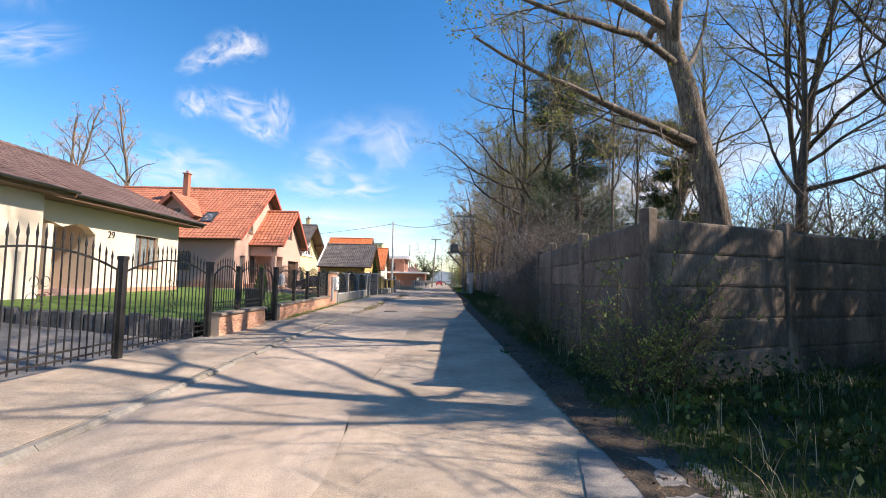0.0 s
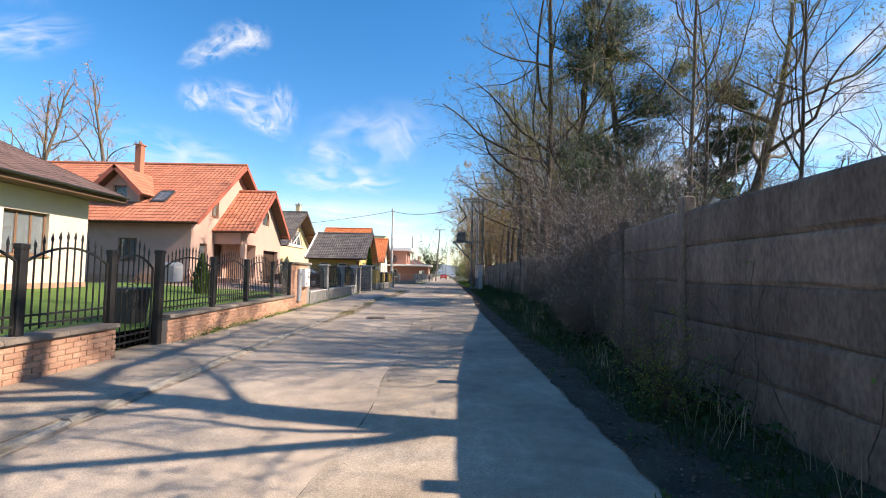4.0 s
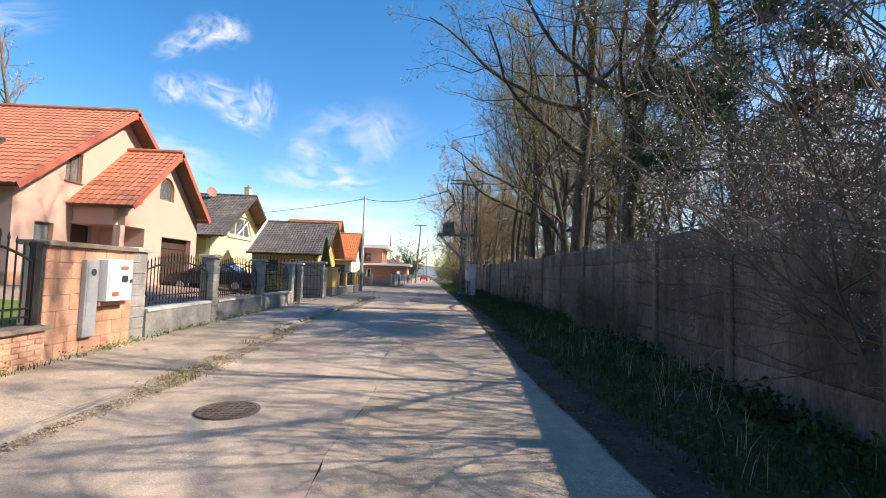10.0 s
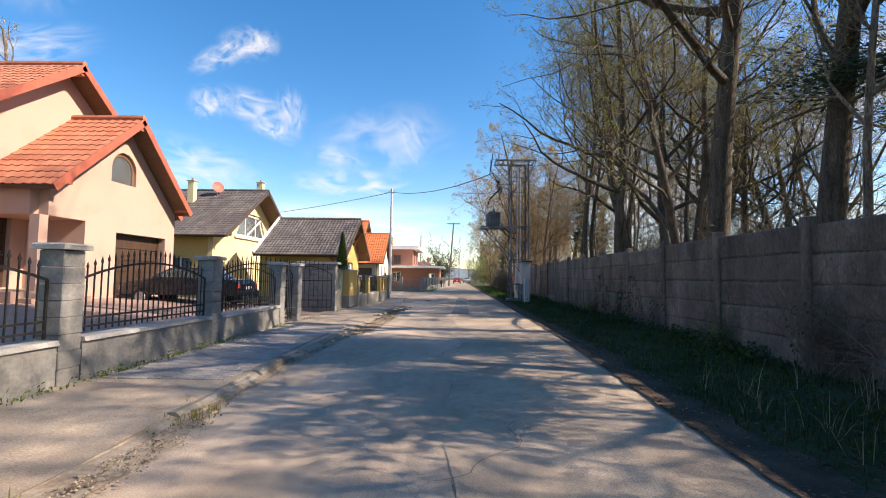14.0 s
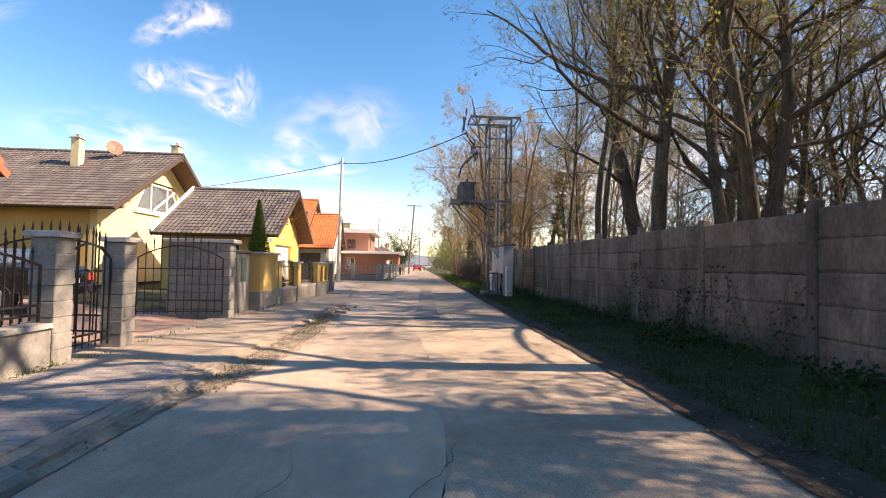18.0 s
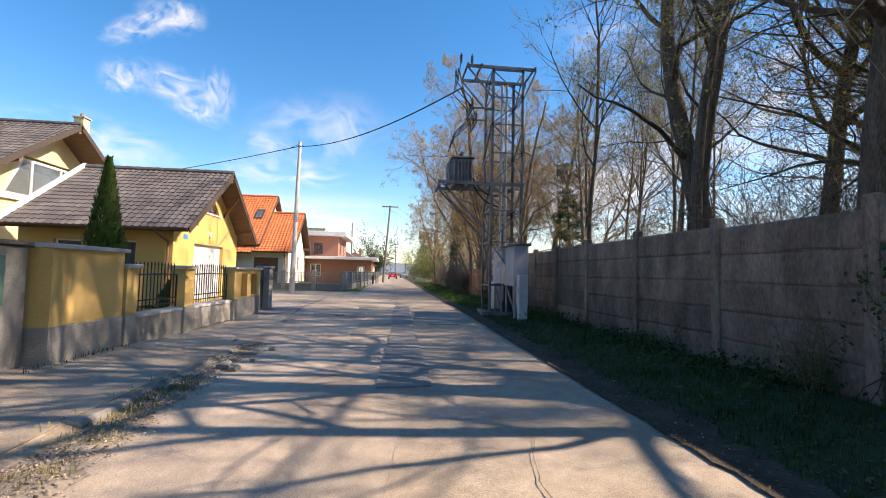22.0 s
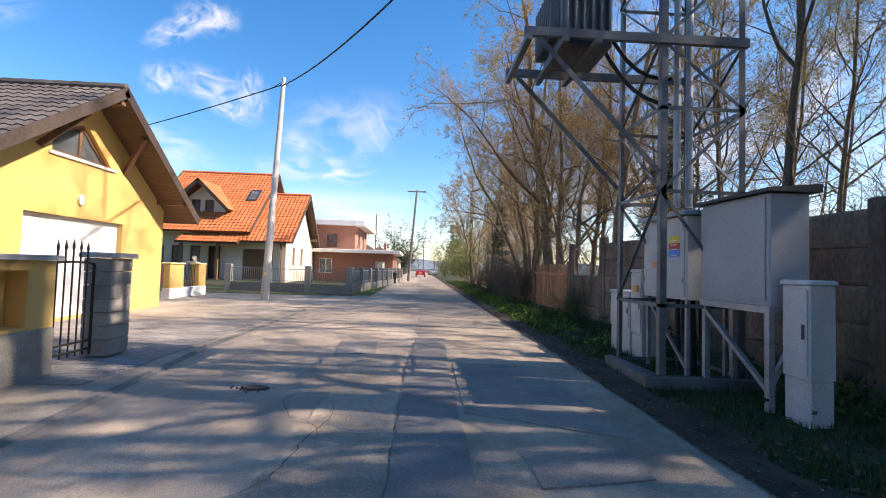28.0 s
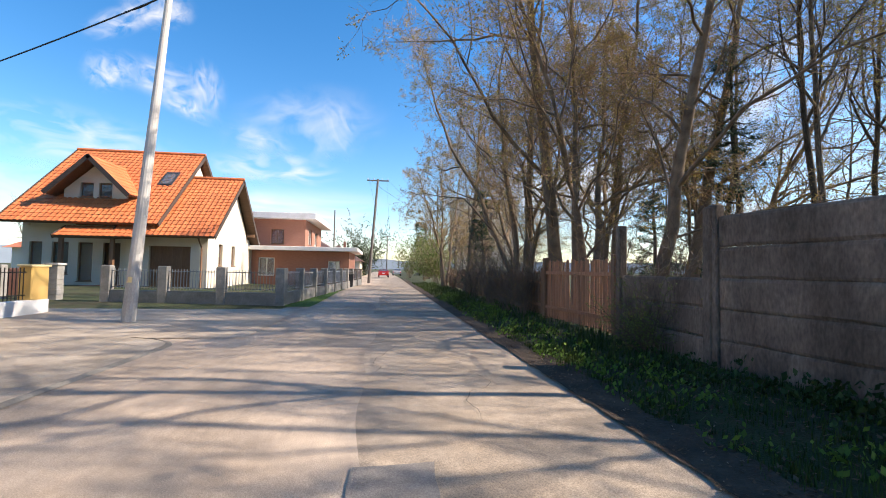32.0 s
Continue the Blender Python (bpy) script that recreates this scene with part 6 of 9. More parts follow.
PLACES = [
    (oak_a, [(6.75, 10.4, 0, 1.0), (14, 28.5, 200, 0.95), (24, 45, 70, 1.0)]),
    # the oak at y 4.2 is out of view, added for its shade
    (oak_b, [(6.15, 36.2, 0, 1.15), (7.1, 33.7, 20, 1.1), (16.5, 51.0, 300, 0.95), (13, 50.0, 30, 1.1), (5.7, 42.24, -15, 0.84), (8.5, 4.2, 200, 0.95), (11.8, 15.2, 90, 0.8)]),
    (lean_tree, [(9.75, 49.8, 0, 1.0)]),
    (slim_lean, [(5.5, 45.1, 0, 1.0), (5.85, 45.5, 12, 0.95), (9.9, 51.6, 5, 1.1)]),
    (multi, [(7.7, 41.2, 0, 1.1), (12.5, 46.2, 190, 0.85), (16, 46.5, 80, 0.95)]),
    (slim_a, [(8.4, 22.6, 0, 1.0), (10.3, 53.2, 40, 0.95), (11.6, 55.2, 170, 1.0), (11, 63.6, 300, 0.9), (12.6, 60.4, 70, 0.9), (5.9, 31.2, 10, 0.75), (13.6, 63.6, 40, 0.9), (17, 60, 140, 0.95), (12, 70, 190, 0.85), (20, 68, 20, 1.0)]),
    (slim_b, [(8.4, 57.2, 60, 1.05), (11.3, 27.2, 30, 0.9), (12, 64.5, 200, 0.9), (14.6, 58, 0, 0.85), (16, 66, 90, 0.9), (12.3, 12.4, 50, 1.0), (13, 16.0, 200, 1.0), (15, 14.2, 90, 1.0), (9, 43, 80, 0.95), (10.6, 13.8, 0, 0.95), (14.2, 24.6, 100, 0.9)]),
    (broom_a, [(6.2, 69.3, 0, 1.05), (6.8, 64.5, 70, 0.8), (5.0, 82, 200, 0.9), (7, 76, 40, 1.0), (9.8, 67.5, 140, 0.95)]),
    (broom_b, [(18, 48, 120, 1.1), (5.9, 66.6, 0, 1.0), (6.0, 73.5, 90, 1.0), (4.6, 90, 10, 0.85), (9.5, 72.5, 200, 1.0), (13.5, 70, 300, 1.0), (8.0, 80, 60, 1.0)]),
    (poplar, [(-50, 75, 0, 1.0), (-57, 70, 120, 0.95), (-66, 82, 60, 1.0)]),
    (pine, [(9.1, 29.6, 0, 1.15), (20, 41, 200, 0.95)]),
    # spruces with y below 9 stand out of view, added to shade wall and verge
    (spruce, [(7.5, 150, 0, 1.05), (9.0, 152, 40, 1.05), (11.0, 150, 80, 0.9), (8.6, 1.6, 50, 0.72), (9.8, 4.2, 10, 0.75), (9.0, 3.0, 200, 0.6), (7.9, -0.6, 90, 0.6), (10.2, 6.0, 100, 0.72), (11.2, 6.6, 20, 0.7), (12.6, 7.5, 70, 0.75), (14.0, 8.2, 120, 0.85), (15.4, 8.8, 200, 0.9), (10.8, 5.2, 300, 0.62), (11.5, 66.8, 0, 0.85), (16, 75, 20, 1.0), (5.4, 79, 60, 0.55), (18, 82, 60, 0.9)] ),
    (blossom, [(4.3, 16.4, 0, 1.0), (3.2, 16.6, 80, 0.6), (3.6, 19.4, 160, 0.6), (5.0, 22.3, 230, 1.15), (4.7, 20.9, 40, 1.25), (5.3, 23.9, 120, 1.1), (4.4, 17.9, 10, 1.1)]),
    # first four shrubs are unseen occluders, put there to darken the verge
    (brown_shrub, [(7.6, 2.6, 0, 1.7), (8.2, 4.3, 80, 1.6), (7.2, 1.2, 170, 1.6), (8.6, 0.2, 250, 1.6), (5.5, 21.8, 60, 1.1), (5.6, 23.3, 130, 1.15), (6.1, 26.4, 280, 1.0), (4.1, 67.4, 200, 0.8), (4.0, 69.2, 100, 0.75), (4.2, 72.8, 10, 0.8), (4.5, 79, 50, 0.8), (4.4, 84, 90, 0.8), (5.6, 64.5, 0, 0.9), (4.3, 15.6, 0, 1.1), (4.5, 14.0, 90, 1.0), (2.75, 13.6, 50, 0.5), (3.15, 18.6, 150, 0.42), (2.85, 16.7, 20, 0.45), (4.25, 28.2, 190, 0.6), (4.2, 26.9, 30, 0.45), (4.4, 30.4, 20, 0.55), (5.3, 61.3, 0, 0.8), (3.9, 71, 60, 0.8), (4.2, 76, 120, 0.9), (4.4, 68, 0, 0.7)]),
    (green_shrub, [(4.6, 61.6, 300, 0.6), (2.5, 6.0, 0, 0.85), (2.75, 7.6, 140, 0.5), (3.15, 6.05, 90, 0.72), (2.5, 11.8, 200, 0.55), (4.5, 41.8, 30, 0.45), (4.3, 60.6, 100, 0.6), (4.45, 24.2, 10, 0.5), (4.6, 33, 90, 0.4)]),
]
for proto, spots in PLACES:
    for i, (x, y, turn, sc) in enumerate(spots):
        stand(proto, x, y, turn, sc, first=(i == 0))
rnd = random.Random(5)
for i in range(20):
    x, y = rnd.uniform(27, 60), rnd.uniform(0, 100)
    stand(rnd.choice((far_tree, far_oak)) if i > 1 else (far_tree, far_oak)[i], x, y, rnd.uniform(0, 360), rnd.uniform(0.75, 1.05), first=i < 2)
for i in range(6):
    stand(slim_a if i % 3 else slim_b, rnd.uniform(17, 27), 11 + i * 3.2, rnd.uniform(0, 360), rnd.uniform(0.7, 0.85))
for i in range(14):
    stand(rnd.choice((far_tree, far_oak, broom_b)), rnd.uniform(6, 30), rnd.uniform(96, 170), rnd.uniform(0, 360), rnd.uniform(0.7, 1.0))


# undergrowth behind the wall, far enough from the road to leave it in sun
rnd = random.Random(12)
for i in range(62):
    y = 8 + (i * 0.618 * 52) % 52
    x = max(4.9, 3.0 + (y - 6) * 0.08) + 1.3 + rnd.uniform(0, 7) + (2.0 if y < 12 else 0)
    if y < 9.5 + (x - 5.7) * 0.41:
        y += 6
    stand(rnd.choice((brown_shrub, brown_shrub, green_shrub)), x, y, rnd.uniform(0, 360), rnd.uniform(0.8, 1.25))
for i in range(16):
    stand(brown_shrub, 8.5 + (i * 2.9) % 8, 42 + i * 0.95, i * 77, 1.2 + 0.3 * (i % 2))
for i in range(12):
    stand((brown_shrub, green_shrub)[i % 2], 8.6 + (i * 1.9) % 8.5, 12.2 + (i * 2.3) % 4.6, i * 95, 1.35)
for x, y, k in ((7.4, 11.0, 1.3), (9.6, 12.2, 1.5), (11.6, 12.6, 1.4), (13.6, 13.2, 1.5), (8.2, 13.4, 1.6)):
    stand(green_shrub, x, y, k * 200, k)


# ---- grass and dry stalks in the verge ----
def blades(name, n, box, mat, label, low, high, seed, clump=0.6, width=0.006, lean=0.35, keep=None):
    rnd = random.Random(seed)
    b = Build()
    made = 0
    while made < n:
        cx, cy = rnd.uniform(box[0], box[2]), rnd.uniform(box[1], box[3])
        if keep and not keep(cx, cy):
            continue
        if noise.noise(Vector((cx * 0.8, cy * 0.8, seed))) < -clump * rnd.random():
            continue
        for _ in range(5):
            x, y = cx + rnd.gauss(0, 0.06), cy + rnd.gauss(0, 0.06)
            if keep and not keep(x, y):
                continue
            h = rnd.uniform(low, high)
            a = rnd.uniform(0, 6.28)
            z = surface_z(x, y)
            s, d = Vector((math.cos(a), math.sin(a), 0)), Vector((-math.sin(a), math.cos(a), 0)) * h * rnd.uniform(0, lean)
            p = Vector((x, y, z - 0.01))
            k = len(b.v)
            b.v += [tuple(p - s * width), tuple(p + s * width), tuple(p + Vector((0, 0, h * 0.6)) + d * 0.45 - s * width * 0.7), tuple(p + Vector((0, 0, h * 0.6)) + d * 0.45 + s * width * 0.7), tuple(p + Vector((0, 0, h)) + d * 1.2)]
            b.f += [(k, k + 1, k + 3, k + 2), (k + 2, k + 3, k + 4)]
            made += 1
    return solo(name, b, mat, label, "grass", kind="stuff")


def wall_x(y):
    return lerp_list([(6.4, 2.85), (12.7, 3.1), (17.9, 3.6), (23.1, 4.2), (28.3, 4.65), (33.5, 4.85), (49, 4.78), (57, 5.0), (60, 4.7), (200, 5.5)], y)


def on_verge(x, y):
    return road_right(y) + 0.35 < x < wall_x(y) - 0.08 or (y < 6.3 and x > road_right(y) + 0.4)


blades("grass", 60000, (1.6, 2, 5.2, 62), "grass_blade", "tufts of dark green grass and weeds in the verge", 0.03, 0.13, 3, keep=on_verge)
blades("grass", 9000, (1.9, 60, 5.4, 100), "grass_blade", "fresh green grass beside the road", 0.08, 0.25, 4, keep=on_verge, width=0.01)
blades("dry_stalks", 600, (1.9, 2.5, 5.0, 30), "dry_stalk", "dry pale grass stalks by the wall", 0.15, 0.5, 6, keep=lambda x, y: on_verge(x, y) and x > road_right(y) + 0.7, width=0.004, lean=0.9)
blades("grass", 14000, (2.4, 2.0, 11, 9.0), "grass_blade", "rank grass before the concrete wall", 0.04, 0.15, 8, keep=lambda x, y: y < 6.3 + (x - 2.9) * 0.41, width=0.008)
blades("dry_stalks", 220, (2.6, 3.5, 10, 9.0), "dry_stalk", "dry bent stalks before the concrete wall", 0.15, 0.5, 9, keep=lambda x, y: y < 6.1 + (x - 2.9) * 0.41, width=0.004, lean=1.0)


# ---- fallen leaves, gravel and creepers ----
def litter(name, n, place, mat, label, lo, hi, seed, flat=True):
    """Small leaves or stones lying about on the ground."""
    rnd = random.Random(seed)
    b = Build()
    for _ in range(n):
        x, y, z = place(rnd)
        s = rnd.uniform(lo, hi)
        a = rnd.uniform(0, 6.28)
        u, w = Vector((math.cos(a), math.sin(a), rnd.uniform(-0.4, 0.4))) * s, Vector((-math.sin(a), math.cos(a), rnd.uniform(-0.4, 0.4))) * s * 0.6
        p = Vector((x, y, z + 0.006))
        if flat:
            b.add([p - u, p + w, p + u + Vector((0, 0, s * 0.4)), p - w], [(0, 1, 2, 3)])
        else:
            t = Vector((0, 0, s * 0.7))
            b.add([p - u, p + w, p + u, p - w, p + t, p - t], [(0, 1, 4), (1, 2, 4), (2, 3, 4), (3, 0, 4), (1, 0, 5), (2, 1, 5), (3, 2, 5), (0, 3, 5)])
    return solo(name, b, mat, label, "litter" if flat else "gravel", kind="stuff")


M["dead_leaf"] = leafy("dead_leaf", (0.07, 0.045, 0.027), (0.17, 0.115, 0.07), trans=0.05)
M["stone"] = material("stone", ((0.26, 0.205, 0.15), (0.4, 0.325, 0.245)), scale=9, rough=0.95, bump=0.3, per="island", per_amount=0.3)


def weeds(name, label, mat, n, spots, size, seed, tall=0.3):
    """Low leafy plants: a few stalks each, with leaves turned all ways."""
    rnd = random.Random(seed)
    b = Build()
    for _ in range(n):
        x, y = spots(rnd)
        if noise.noise(Vector((x * 0.7, y * 0.45, seed))) < rnd.uniform(-0.35, 0.25):
            continue
        z, h = surface_z(x, y), tall * rnd.uniform(0.35, 1.1)
        for _ in range(rnd.randint(9, 16)):
            k = rnd.random()
            p = Vector((x + rnd.gauss(0, 0.09) * (0.4 + k), y + rnd.gauss(0, 0.09) * (0.4 + k), z + k * h))
            leaf_quad(b, p, size * rnd.uniform(0.5, 1.3), rnd)
    return solo(name, b, mat, label, "weeds", kind="stuff")


def foot_of_wall(rnd):
    y = rnd.uniform(7, 60)
    return wall_x(y) - 0.12 - abs(rnd.gauss(0, 0.55)), y


def front_patch(rnd):
    x = rnd.uniform(2.4, 10)
    return x, rnd.uniform(3.4, 6.0 + (x - 2.9) * 0.41)


weeds("weeds", "dark leafy weeds and nettles at the wall foot", "leaf_weed", 1500, foot_of_wall, 0.045, 5)
weeds("weeds", "rank leafy weeds before the corner of the wall", "leaf_weed", 420, front_patch, 0.05, 6, tall=0.4)
weeds("weeds", "fresh green weeds beside the road past the tower", "leaf_fresh", 420, lambda rnd: (rnd.uniform(2.35, 3.6), rnd.uniform(55.5, 78)), 0.04, 7, tall=0.28)


def kerb_foot(rnd):
    y = rnd.choice((rnd.gauss(23.2, 0.6), rnd.gauss(28.2, 0.3), rnd.gauss(41.5, 0.8), rnd.gauss(42.5, 0.6), rnd.uniform(33, 46.5)))
    return kerb_x(y) + 0.08 + rnd.gauss(0, 0.09), y


def fence_foot(rnd):
    y = rnd.uniform(15.5, 36)
    return fence_x(y) + 0.2 + abs(rnd.gauss(0, 0.05)), y


weeds("weeds", "small yellowish weeds growing along the broken kerb", "tuft", 140, kerb_foot, 0.018, 8, tall=0.08)
weeds("weeds", "small weeds at the foot of the garden walls", "leaf_fresh", 300, fence_foot, 0.02, 9, tall=0.13)


def edge_spot(rnd):
    y = rnd.uniform(1, 64)
    x = road_right(y) + abs(rnd.gauss(0.0, 0.4)) - 0.1
    return x, y, max(0.0, ground_z(x, y)) + 0.014


def verge_spot(rnd):
    y = rnd.uniform(2, 60)
    x = rnd.uniform(road_right(y) + 0.2, wall_x(y) - 0.1) if y > 6.4 else rnd.uniform(1.8, 8)
    return x, y, ground_z(x, y) + 0.02


def kerb_spot(rnd):
    y = rnd.choice((rnd.uniform(20, 28), rnd.uniform(35, 43), rnd.uniform(35, 46)))
    return kerb_x(y) + rnd.betavariate(1.2, 2.2) * (0.15 + 1.2 * lerp_list(GUTTER, y)), y, 0.02


litter("leaf_litter", 5000, edge_spot, "dead_leaf", "brown fallen leaves along the road edge", 0.012, 0.035, 41)
litter("leaf_litter", 9000, verge_spot, "dead_leaf", "brown fallen leaves in the grass by the wall", 0.015, 0.04, 42)
litter("gravel", 6500, kerb_spot, "stone", "loose gravel and crumbs along the broken kerb", 0.005, 0.017, 43, flat=False)
litter("gravel", 500, edge_spot, "stone", "loose gravel at the asphalt edge", 0.005, 0.018, 44, flat=False)
litter("leaf_litter", 600, kerb_spot, "dead_leaf", "dry leaves gathered along the kerb", 0.012, 0.03, 45)


def creeper(y0, y1, height, n, seed, leaf="ivy", leaves=7, size=0.04):
    """Stems that climb the road face of the wall, with leaves along them."""
    rnd = random.Random(seed)
    o = ((wall_x((y0 + y1) / 2) - 0.1), (y0 + y1) / 2, 0.05)
    t = thing("creeper", o, "dark creeping plant climbing the concrete wall", "climbing plant")
    st, lv = Build(o), Build(o)
    for _ in range(n):
        y, z = rnd.uniform(y0, y1), 0.0
        pts = []
        dy = rnd.uniform(-0.5, 0.5)
        top = height * rnd.uniform(0.5, 1.05)
        while z < top:
            pts.append(Vector((wall_x(y) - 0.075 - rnd.uniform(0, 0.03), y, z)))
            z += 0.13
            dy += rnd.gauss(0, 0.25)
            y = min(y1 + 0.3, max(y0 - 0.3, y + dy * 0.13))
            if rnd.random() < 0.8:
                for _ in range(rnd.randint(0, leaves)):
                    leaf_quad(lv, pts[-1] + Vector((-abs(rnd.gauss(0.03, 0.05)), rnd.gauss(0, 0.12), rnd.gauss(0, 0.1))), size * rnd.uniform(0.5, 1.2), rnd)
        if len(pts) > 2:
            sweep(st, pts, [0.009 - 0.006 * i / len(pts) for i in range(len(pts))], 4)
    part("stem_mass", st, "bark_dark", t, kind="stuff")
    if lv.v:
        part("leaves", lv, leaf, t, kind="stuff")


creeper(38.3, 41.0, 1.9, 16, 51)
creeper(36.4, 38.0, 1.7, 9, 52, leaves=4)
creeper(40.9, 42.9, 1.3, 9, 53, leaves=4)
creeper(30.2, 31.2, 1.2, 5, 54, leaves=4)
creeper(44.5, 45.6, 1.0, 5, 55, leaves=3)
creeper(27.7, 28.6, 1.9, 8, 56, leaf="leaf_spring", leaves=1, size=0.025)
creeper(8.2, 11.8, 2.0, 10, 57, leaf="leaf_bush", leaves=1, size=0.025)
strip("verge", lambda y: -4.3, lambda y: -3.0 + 0.25 * noise.noise(Vector((y * 0.8, 1, 0))), 70.6, 92, 0.4, lambda x, y: 0.03 + 0.03 * noise.noise(Vector((x * 3, y * 3, 0))), "lawn", "narrow grass verge before the block fence", "grass")


# ---- fences along the pavement ----
def spear_bar():
    """One upright iron bar, a metre long, with a spear head above."""
    b = Build().box(-0.008, -0.008, 0, 0.008, 0.008, 1.0)
    b.add([(-0.006, -0.006, 1.0), (0.006, -0.006, 1.0), (0.006, 0.006, 1.0), (-0.006, 0.006, 1.0), (-0.02, -0.008, 1.045), (0.02, -0.008, 1.045), (0.02, 0.008, 1.045), (-0.02, 0.008, 1.045), (0, 0, 1.13)],
          [(0, 1, 5, 4), (1, 2, 6, 5), (2, 3, 7, 6), (3, 0, 4, 7), (4, 5, 8), (5, 6, 8), (6, 7, 8), (7, 4, 8)])
    return b.mesh("bar", "iron")


BAR = spear_bar()


def sweep_ring(b, pts, r):
    """A thin bent rod as one connected shape."""
    k = len(b.v)
    for x, y, z in pts:
        b.v += [(x - r, y, z), (x, y - r, z), (x + r, y, z + r), (x, y + r, z)]
    for i in range(len(pts) - 1):
        o = k + 4 * i
        b.f += [(o + a, o + (a + 1) % 4, o + 4 + (a + 1) % 4, o + 4 + a) for a in range(4)]


def iron_panel(name, label, category, x0, y0, x1, y1, z0, z_end, z_mid, gap=0.125, over=0.1, group="", turn=0.0, scroll=True, rails=(0.08, 0.2)):
    """Spear-topped bars under a bowed rail between two points."""
    a, c = Vector((x0, y0, 0)), Vector((x1, y1, 0))
    L = (c - a).length
    t = thing(name, (x0, y0, z0), label, category, group)
    ang = math.atan2(c.y - a.y, c.x - a.x) + radians(turn)
    t.rotation_euler = (0, 0, ang)

    def top(s):
        k = 2 * s / L - 1
        return z_mid + (z_end - z_mid) * k * k - z0
    n = 14
    b = Build()
    for i in range(n + 1):
        u = L * i / n
        b.v += [(u, -0.014, top(u) - 0.015), (u, 0.014, top(u) - 0.015), (u, 0.014, top(u) + 0.015), (u, -0.014, top(u) + 0.015)]
    b.f = [(4 * i + k, 4 * i + (k + 1) % 4, 4 * i + 4 + (k + 1) % 4, 4 * i + 4 + k) for i in range(n) for k in range(4)] + [(3, 2, 1, 0), tuple(4 * n + k for k in range(4))]
    part("top_rail", b, "iron", t)
    for z in rails:
        part("lower_rail", Build().box(0.0, -0.013, z, L, 0.013, z + 0.028), "iron", t)
    for s in (0.0, L):
        part("side_rail", Build().box(s - 0.014, -0.014, 0.0, s + 0.014, 0.014, top(s)), "iron", t)
    m = max(2, int(L / gap))
    for i in range(1, m):
        s = L * i / m
        share("bar", BAR, t, (s, 0, 0.03), (0, 0, 0), (1, 1, top(s) + over - 0.03))
    if scroll:
        for sg in (-1, 1):
            for (cz, r) in ((0.72, 0.07), (0.58, 0.09), (0.44, 0.06)):
                pts = [(L / 2 + sg * (0.02 + r + r * math.cos(q)), -0.016, (top(L / 2)) * cz + r * math.sin(q)) for q in [0.45 * i for i in range(13)]]
                b = Build()
                sweep_ring(b, pts, 0.007)
                part("scroll", b, "iron", t)
    return t


def iron_post(x, y, z0, z1, w=0.11):
    b = Build((x, y, z0)).cbox(x - w / 2, y - w / 2, z0, x + w / 2, y + w / 2, z1, 0.012)
    b.cbox(x - w / 2 - 0.01, y - w / 2 - 0.01, z1 - 0.05, x + w / 2 + 0.01, y + w / 2 + 0.01, z1 + 0.02, 0.012)
    return solo("fence_post", b, "iron", "black square iron fence post", "post", "iron fence posts")


def low_wall(name, label, y0, y1, h, mat, cap_mat, bricks=False, w=0.3, cap_over=0.06):
    """A low wall following the fence line, with a cap."""
    o = (fence_x(y0), y0, 0.08)
    t = thing(name, o, label, "wall", kind="structure")
    xa, xb = fence_x(y0), fence_x(y1)
    ins = 0.012 if bricks else 0.0

    def slab(d0, d1, z0, z1, ya, yb):
        return [(xa - w / 2 + d0, ya, z0), (xa + w / 2 + d1, ya, z0), (xb + w / 2 + d1, yb, z0), (xb - w / 2 + d0, yb, z0), (xa - w / 2 + d0, ya, z1), (xa + w / 2 + d1, ya, z1), (xb + w / 2 + d1, yb, z1), (xb - w / 2 + d0, yb, z1)]
    F = [(3, 2, 1, 0), (4, 5, 6, 7), (0, 1, 5, 4), (1, 2, 6, 5), (2, 3, 7, 6), (3, 0, 4, 7)]
    part("body", Build(o).add(slab(ins, -ins, 0.04, 0.1 + h, y0 + ins, y1 - ins), F), "mortar" if bricks else mat, t)
    n = max(1, round((y1 - y0) / 1.0))
    for i in range(n):
        ya, yb = y0 + (y1 - y0) * i / n, y0 + (y1 - y0) * (i + 1) / n
        x_a, x_b = fence_x(ya), fence_x(yb)
        z0, z1 = 0.103 + h, 0.103 + h + 0.06
        g = 0.004
        vs = [(x_a - w / 2 - cap_over, ya + g, z0), (x_a + w / 2 + cap_over, ya + g, z0), (x_b + w / 2 + cap_over, yb - g, z0), (x_b - w / 2 - cap_over, yb - g, z0), (x_a - w / 2 - cap_over + 0.02, ya + g, z1), (x_a + w / 2 + cap_over - 0.02, ya + g, z1), (x_b + w / 2 + cap_over - 0.02, yb - g, z1), (x_b - w / 2 - cap_over + 0.02, yb - g, z1)]
        part("cap_stone", Build(o).add(vs, F), cap_mat, t)
    return t


def brick_meshes():
    out = []
    for k in range(3):
        b = Build().cbox(-0.004, 0.0, 0.0, 0.02, 0.238, 0.066, 0.006)
        b.v = [(x + 0.004 * noise.noise(Vector((y * 9, z * 9, k))), y, z) for x, y, z in b.v]
        out.append(b.mesh("brick", "brick_base"))
    return out


BRICKS = brick_meshes()


